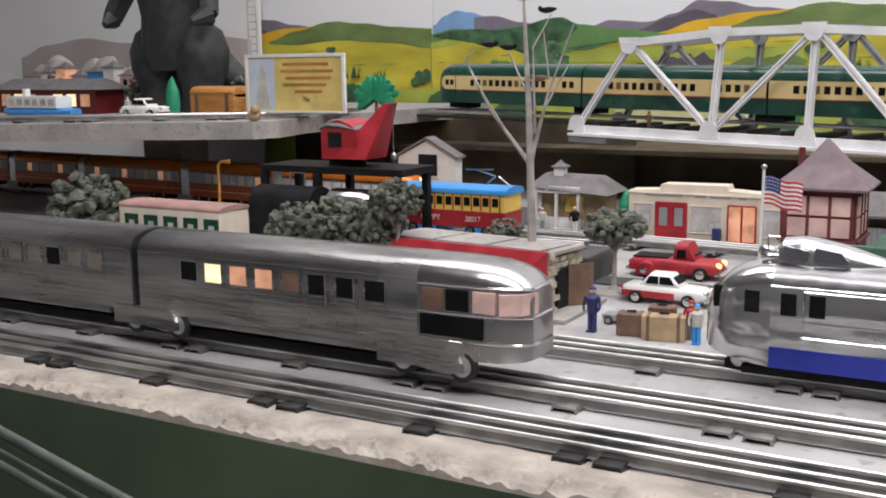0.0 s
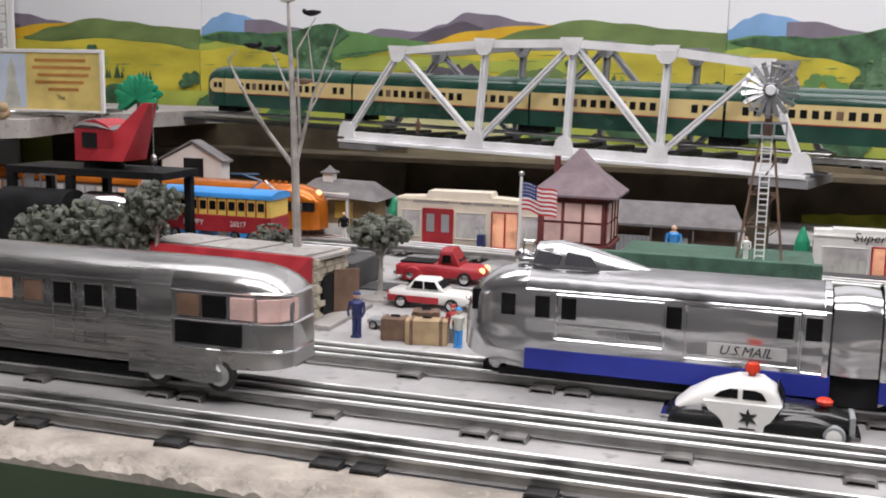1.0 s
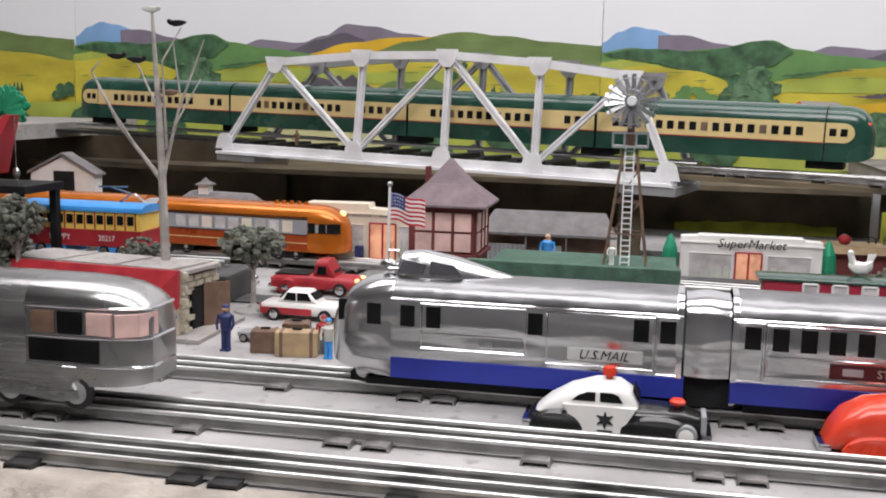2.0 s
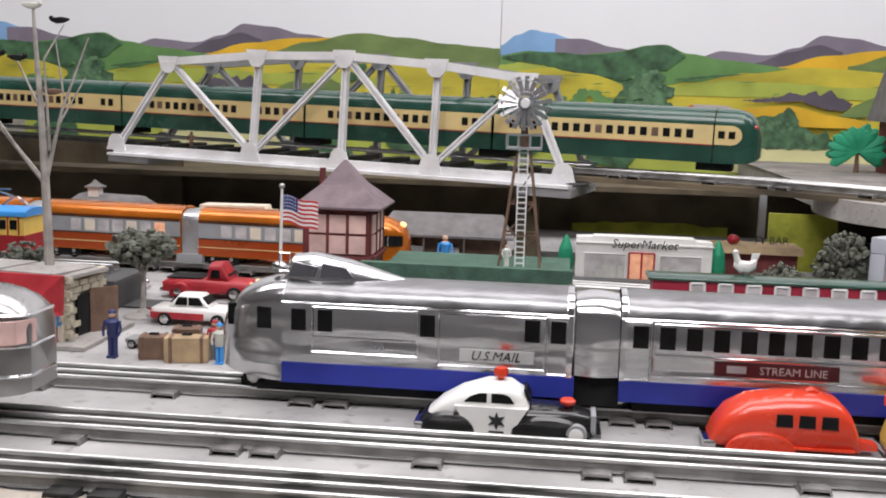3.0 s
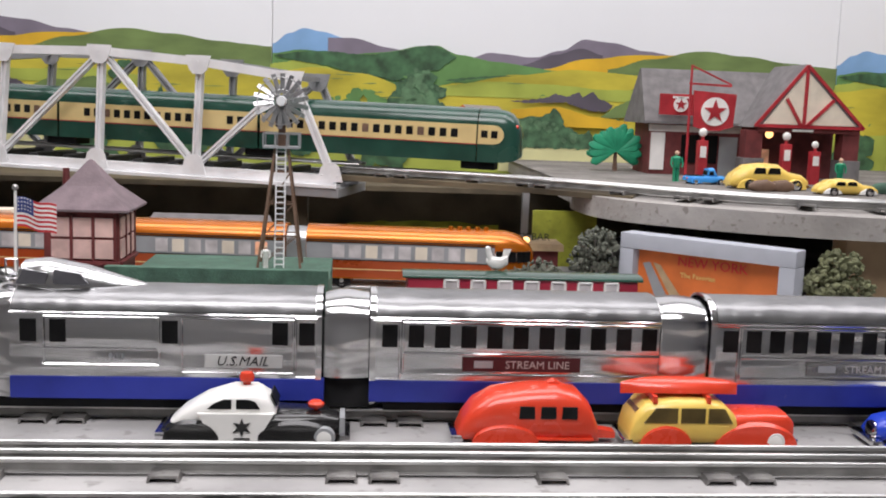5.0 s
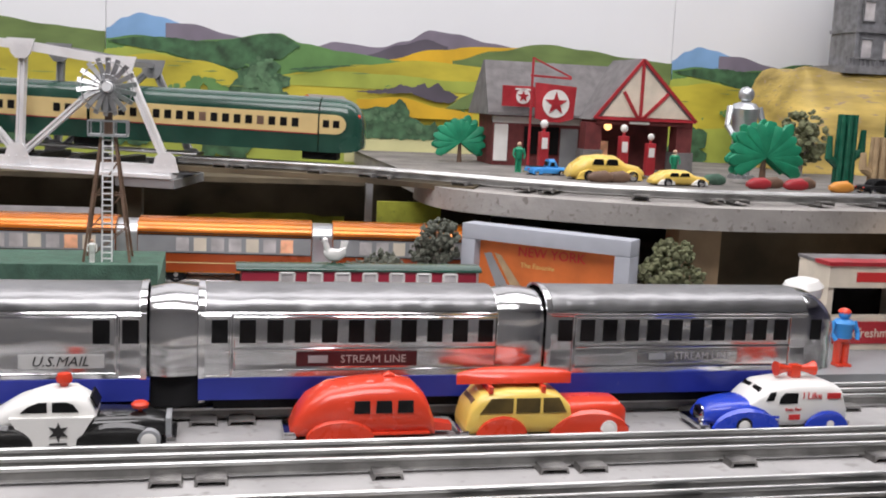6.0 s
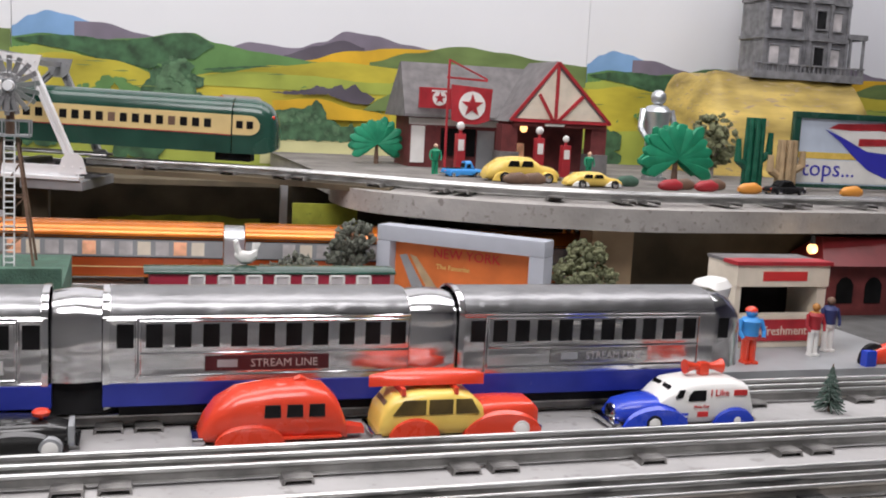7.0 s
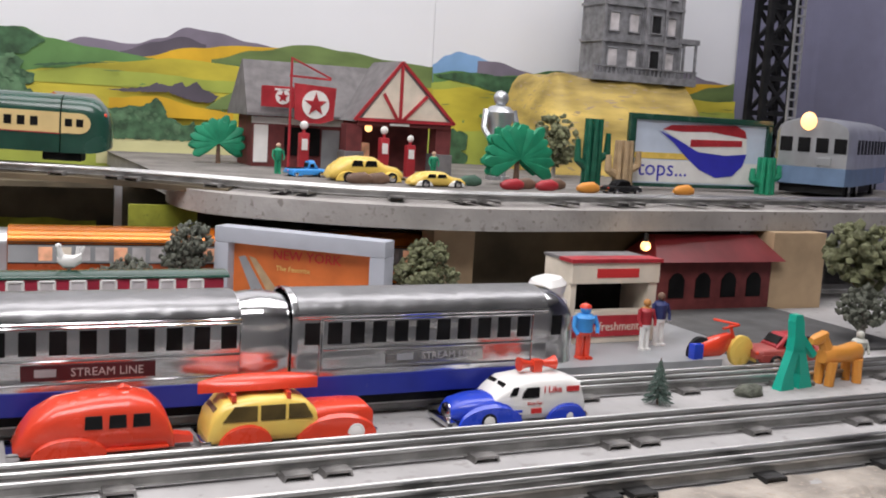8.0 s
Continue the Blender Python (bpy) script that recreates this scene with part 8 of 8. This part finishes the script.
def lattice_tower():
    t = thing("lattice_tower", pose(1.702, 1.80, SHELF_Z), "tall black lattice tower with a grey ladder", "tower")
    w0, w1, h = 0.036, 0.029, 0.62
    for sx in (-1, 1):
        for sy in (-1, 1):
            part("leg", beam(B(), (sx * w0, sy * w0 * 0.6, 0), (sx * w1, sy * w1 * 0.6, h), 0.011, 0.011), DARK, t)
    n = 9
    for i in range(n):
        z0, z1 = h * i / n, h * (i + 1) / n
        k0, k1 = w0 + (w1 - w0) * i / n, w0 + (w1 - w0) * (i + 1) / n
        for sy in (-0.6, 0.6):
            part("brace", beam(B(), (-k0, sy * k0, z0), (k1, sy * k1, z1), 0.008, 0.006), DARK, t)
            part("brace", beam(B(), (k0, sy * k0, z0), (-k1, sy * k1, z1), 0.008, 0.006), DARK, t)
            part("girt", beam(B(), (-k1, sy * k1, z1), (k1, sy * k1, z1), 0.010, 0.008), DARK, t)
    lad = B()
    for sx in (-0.010, 0.010):
        beam(lad, (-0.010 + sx, -0.075, 0.0), (-0.010 + sx, -0.075, h), 0.004, 0.004)
    for i in range(35):
        z = 0.008 + i * 0.0175
        beam(lad, (-0.020, -0.075, z), (0.0, -0.075, z), 0.004, 0.004)
    part("ladder", lad, ALU_SHADE, t, "grey metal ladder")


lattice_tower()


def silver_railcar():
    t = thing("toy_railcar", pose(1.474, 1.435, SHELF_Z, 0, 0, 34) @ Matrix.Diagonal((1, 1, 1.17, 1)), "silver and pale blue toy railcar with a glowing headlamp", "toy train")
    L, w = 0.34, 0.062
    PALE_BLUE = mat("pale_blue_metal", (0.20, 0.30, 0.46), 0.35, 0.4, 0.15, 30, 0.05)
    part("lower_body", loft(B(), [[(x + c, -w * k, z0), (x + c, w * k, z0), (x + c, w * k, z1), (x + c, -w * k, z1)] for x, k, z0, z1, c in ((0, 0.86, 0.018, 0.042, 0), (0.02, 1.0, 0.018, 0.042, 0), (L, 1.0, 0.018, 0.042, 0))]), PALE_BLUE, t, "pale blue lower panel", smooth=True)
    body = part("body", loft(B(), [section_ring(x, w * k, 0.042, 0.088, 0.088 + 0.022 * k) for x, k in ((0, 0.86), (0.02, 1.0), (L, 1.0))]), SILVER_FIG, t, smooth=True)
    for i in range(4):
        y = -w * 0.68 + i * w * 0.45
        part("front_window", box(B(), -0.0016, y - 0.0095, 0.062, 0.001, y + 0.0095, 0.082, 0.0005), GLASS_DARK, body)
    for i in range(9):
        part("side_window", box(B(), 0.035 + i * 0.032, -w - 0.0012, 0.062, 0.052 + i * 0.032, -w + 0.001, 0.082, 0.0005), GLASS_DARK, body)
    part("number_board", box(B(), -0.0022, -0.030, 0.045, 0.0, -0.006, 0.055, 0.0004), GREY_PLASTIC, body)
    part("headlamp", ball(B(), (0.0, 0.010, 0.104), 0.0125, 3), BULB, t, "glowing round headlamp", smooth=True)
    part("underframe", box(B(), 0.01, -w * 0.8, 0.006, L, w * 0.8, 0.018), DARK, t)
    for x in (0.05, 0.12, 0.28):
        wheel(t, x, -w * 0.85, 0.012, 0.012, 0.006)


silver_railcar()

# ---- upper shelf, left ----
sg, pan = billboard("shelf_billboard", pose(-1.150, 1.625, 0.140), 0.220, 0.104, 0.012, WHITE_PAINT, POSTER_YELLOW, "yellow poster in a white frame with faded print", 0.006, 0.006)
part("picture", box(B(), 0.008, -0.0006, 0.018, 0.066, -0.0001, 0.108), POSTER_SKY, pan, "pale blue picture of a snowy tree")
part("tree_picture", prism(B(), [(0.020, 0.020), (0.056, 0.020), (0.048, 0.055), (0.045, 0.085), (0.038, 0.102), (0.030, 0.085), (0.028, 0.055)], -0.0010, -0.0006), PALE_VINYL, pan)
for i, (a, b) in enumerate(((0.085, 0.185), (0.080, 0.195), (0.090, 0.190), (0.085, 0.180), (0.110, 0.170))):
    part("lettering_bar", box(B(), a, -0.0006, 0.095 - i * 0.012, b, -0.0001, 0.100 - i * 0.012), ORANGE_WOOD, pan)
words("The", 0.010, TEXT_BLACK, pan, facing(0.135, -0.0006, 0.036))
tagged(part("toy_animal", ball(ball(B(), (0, 0, 0.008), 0.011, 2, (1.1, 0.8, 0.8), 0.1), (0.006, -0.004, 0.017), 0.007, 2), TAN, m=pose(-0.866, 1.30, 0.155), smooth=True), "small tan toy animal sitting on the shelf edge", "toy")
oc = thing("orange_chest", pose(-1.266, 1.60, 0.140), "orange stained wooden toy chest with iron bands", "chest")
part("body", box(B(), 0, 0, 0.0, 0.105, 0.05, 0.048, 0.003), ORANGE_WOOD, oc, smooth=True)
part("lid", hull(B(), [(0.0, 0.040, 0.056, 0.026), (0.003, 0.038, 0.060, 0.027), (0.102, 0.038, 0.060, 0.027), (0.105, 0.040, 0.056, 0.026)], 14), ORANGE_WOOD, oc, smooth=True, m=pose(0, 0.025, 0))
for x in (0.012, 0.085):
    part("band", box(B(), x, -0.001, 0, x + 0.008, 0.0, 0.050), BROWN, oc)
small_car("toy_van", -1.362, 1.58, 0, 0.10, WHITE_PAINT, WHITE_PAINT, "white plastic toy van on the upper shelf").location.z = 0.143


def toy_ferry():
    t = thing("toy_ferry", pose(-1.655, 1.50, 0.143) @ Matrix.Diagonal((1.22, 1.22, 1.15, 1)), "white and blue toy ferry boat on the upper shelf", "toy boat")
    part("boat_hull", hull(B(), [(0.0, 0.006, 0.016, 0.006), (0.02, 0.002, 0.016, 0.018), (0.12, 0.002, 0.016, 0.020), (0.16, 0.004, 0.016, 0.012)], 16), BLUE_FIG, t, smooth=True)
    cab = part("cabin", box(B(), 0.02, -0.016, 0.016, 0.135, 0.016, 0.036, 0.002), WHITE_PLASTIC, t, smooth=True)
    for i in range(6):
        part("window", box(B(), 0.028 + i * 0.018, -0.0166, 0.021, 0.040 + i * 0.018, -0.015, 0.031), PALE_PANE, cab)
    part("funnel", rod(B(), (0.05, 0, 0.036), (0.05, 0, 0.048), 0.006), WHITE_PLASTIC, t)


toy_ferry()
dn2 = thing("lit_diner", pose(-1.935, 1.70, 0.140), "dim brown toy diner with warm lit windows and grey roof", "building")
part("wall", box(B(), 0, 0, 0, 0.31, 0.08, 0.052), MAROON, dn2)
part("roof", loft(B(), [[(-0.01, -0.02, 0.052), (0.33, -0.02, 0.052), (0.33, 0.09, 0.052), (-0.01, 0.09, 0.052)], [(0.03, 0.02, 0.075), (0.29, 0.02, 0.075), (0.29, 0.05, 0.075), (0.03, 0.05, 0.075)]]), ROOF_GREY, dn2)
for i in range(7):
    part("window", box(B(), 0.012 + i * 0.042, -0.0012, 0.016, 0.040 + i * 0.042, 0.001, 0.042), LIT if i in (1, 4, 5) else RED_PAINT if i == 3 else LIT_SOFT, dn2)
for x, s in ((-1.93, 51), (-1.62, 52), (-1.52, 53), (-1.33, 54)):
    shrub(x, 1.84, 0.14, 0.045, "dark lichen bush on the upper shelf", s, LICHEN, 0.01, 60, "lichen_bush")
rv = thing("toy_village", pose(-2.22, 2.02, 0.140), "faded grey rock village with pink and white houses", "toy village")
rk = B()
for i in range(11):
    ball(rk, (0.04 + i * 0.046, 0.02, 0.03), 0.055, 3, (1.0, 0.7, 1.5 + 0.35 * math.sin(i * 1.7)))
for v in rk.verts:
    v.co += Vector((1, 1, 1)) * 0.014 * noise.noise(v.co * 24)
    v.co.z = max(0.0, v.co.z)
part("rock", rk, CONCRETE, rv)
# the pink and lit-window materials make these house walls glow slightly
for i, mm in enumerate((PINK_PANE, WHITE_PAINT, LIT_SOFT, PINK_PANE, BLUE_FIG, WHITE_PAINT, PINK_PANE, LIT_SOFT)):
    x, h = 0.055 + i * 0.056, 0.028 + 0.010 * (i % 3)
    hs = part("house", box(B(), x, -0.055, 0.050, x + 0.036, -0.02, 0.050 + h, 0.001), mm, rv)
    part("roof", pyramid_roof(B(), x - 0.004, x + 0.040, -0.058, -0.016, 0.050 + h, 0.068 + h), ROOF_GREY, hs)
    part("arch_window", box(B(), x + 0.012, -0.0562, 0.056, x + 0.024, -0.054, 0.070), GLASS_DARK, hs)
lt = thing("ladder_mast", pose(-1.275, 1.80, 0.14), "thin grey lattice ladder mast", "mast")
lad = B()
for sx in (-0.011, 0.011):
    beam(lad, (sx, 0, 0), (sx, 0, 0.38), 0.003, 0.003)
for i in range(26):
    beam(lad, (-0.011, 0, 0.01 + i * 0.0145), (0.011, 0, 0.01 + i * 0.0145), 0.003, 0.003)
part("ladder", lad, PALE_VINYL, lt)

# the upper left shelf carries a smaller world: bring its things to the shelf's true scale
SHRINK = Matrix.Translation((0.12, 0.113, 0.227)) @ Matrix.Scale(0.8276, 4) @ Matrix.Translation((-0.12, -0.113, -0.227))
for ob in list(scene.objects):
    if ob.parent is None and (ob.type == "MESH" or ob.type == "EMPTY") and ob.get("kind") != "structure":
        p = ob.matrix_basis.translation
        if p.x < -0.90 and p.y > 1.45 and p.z > 0.13:
            ob.matrix_basis = SHRINK @ ob.matrix_basis

# ---- the orange train that runs along the inner track ----
TRACK_YAW = math.degrees(math.atan2(-0.328, 4.1))


def track_y(x):
    return 1.345 - 0.08 * x


def lower_roof(t):
    """Squeeze the coach bodies above the trucks to their low, flat proportions."""
    for ob in t.children_recursive:
        if ob.type != "MESH" or ob.name.startswith(("truck", "wheel", "rim")):
            continue
        p = ob.matrix_basis.translation
        if p.length > 0.001:
            p.z = 0.020 + (p.z - 0.020) * 0.80
        for v in ob.data.vertices:
            v.co.z = v.co.z * 0.80 + (0.004 if p.length <= 0.001 else 0.0)


OSPEED, ONOSE = 0.206, 0.087 - 0.206 * 3.5


def orange_ring(x, k=1.0, z0=0.020, zs=0.072, z1=0.092):
    return section_ring(x, 0.025 * k, z0, zs, z1, 10)


def orange_car(offset, L, head, lit):
    """A car whose front end is at the thing's origin and which reaches back along -x."""
    t = thing("orange_coach", pose(ONOSE - offset, track_y(ONOSE - offset), 0.0035, 0, 0, TRACK_YAW), "orange streamlined locomotive with a silver nose" if head else "orange streamlined coach with pale windows", "toy train", "orange streamliner train")
    f0 = -0.045 if head else 0.0
    body = part("body", loft(B(), [orange_ring(x) for x in (-L + 0.022, f0)]), ORANGE, t, smooth=True)
    w = 0.0252
    part("lower_stripe", box(B(), -L + 0.0225, -w - 0.0004, 0.022, f0 - 0.0005, -w + 0.002, 0.0455), ORANGE_RED, body, "red-orange lower side")
    part("window_band", box(B(), -L + 0.0225, -w - 0.0006, 0.047, f0 - 0.0005, -w + 0.002, 0.070), GREY_PLASTIC, body, "grey window band")
    for z, tm in ((0.0465, DARK), (0.0705, DARK), (0.0335, TRAIN_CREAM), (0.0735, DARK)):
        part("trim", box(B(), -L + 0.0225, -w - 0.0009, z - 0.0006, f0 - 0.0005, -w + 0.002, z + 0.0006), tm, body)
    n = int((L - 0.06 - abs(f0)) / 0.0185)
    for i in range(n):
        x = f0 - 0.02 - i * 0.0185
        mm = LIT_SOFT if (i * 7 + int(offset * 100)) % 9 < lit else CREAM_WALL if (i + int(offset * 50)) % 3 == 0 else PALE_PANE
        part("window", box(B(), x - 0.0135, -w - 0.0010, 0.0495, x, -w + 0.001, 0.0675), mm, body)
    if head:
        rings = []
        for f in (0, 0.3, 0.55, 0.75, 0.9, 0.98):
            q = (1 - f ** 2.4) ** 0.5
            rings.append(orange_ring(f0 + 0.045 * f, 0.3 + 0.7 * q, 0.020, 0.045 + 0.027 * q, 0.056 + 0.036 * q))
        nose = part("nose", loft(B(), rings), ORANGE, t, "rounded orange nose", smooth=True)
        part("silver_band", hull(B(), [(f0 + 0.045 * f, 0.046, 0.068, 0.0256 * (0.3 + 0.7 * (1 - f ** 2.4) ** 0.5)) for f in (0, 0.3, 0.55, 0.75, 0.88)], 20, 4), SILVER_FIG, nose, "silver window band", smooth=True)
        for f in (0.12, 0.42, 0.64, 0.8):
            ww = 0.0257 * (0.3 + 0.7 * (1 - f ** 2.4) ** 0.5)
            part("window", box(B(), -0.0045, -0.0012, -0.0075, 0.0045, 0.001, 0.0075), GLASS_DARK, nose, m=pose(f0 + 0.045 * f, -ww, 0.058, 0, 0, 10 + 45 * f * f))
        part("headlamp", ball(B(), (f0 + 0.036, 0, 0.079), 0.0045, 2), BULB, nose, "glowing headlamp", smooth=True)
        part("lower_stripe", box(B(), f0, -0.0238, 0.022, f0 + 0.018, 0.0238, 0.032), SILVER_FIG, nose)
        for x in (-0.055, -0.065, -0.075, -0.085, -0.095):
            part("roof_vent", rod(B(), (x, -0.006, 0.090), (x, -0.006, 0.096), 0.003, 0.0025), ORANGE, t, smooth=True)
    jt = part("vestibule", loft(B(), [orange_ring(x, k, 0.022, 0.070, 0.088) for x, k in ((-L, 0.93), (-L + 0.011, 1.0), (-L + 0.0215, 0.93))]), SILVER_FIG, t, "silver ribbed vestibule", smooth=True)
    part("vestibule_foot", box(B(), -L - 0.006, -0.027, 0.008, -L + 0.028, 0.027, 0.022, 0.002), GREY_PLASTIC, t, smooth=True)
    for x in ((-0.06, -L + 0.05) if not head else (-0.075, -L + 0.05)):
        tr = part("truck", box(B(), x - 0.022, -0.02, 0.012, x + 0.022, 0.02, 0.021), DARK, t)
        for dx in (-0.012, 0.012):
            wheel(tr, x + dx, -0.019, 0.0165, 0.0085, 0.004)
    lower_roof(t)
    return t


ORANGE_TRAIN = []
off = 0.0
for k, (L, lit) in enumerate(((0.278, 0), (0.207, 1), (0.270, 2), (0.207, 2), (0.270, 2))):
    ORANGE_TRAIN.append((orange_car(off, L, k == 0, lit), off))
    off += L


def motions():
    for car, back in ORANGE_TRAIN:
        walk(car, [(t, pose(ONOSE + OSPEED * t - back, track_y(ONOSE + OSPEED * t - back), 0.0035, 0, 0, TRACK_YAW)) for t in (0.0, 1.0, 2.0, 3.0, 4.0, 5.0, 6.0, 7.0, 8.0)])


motions()
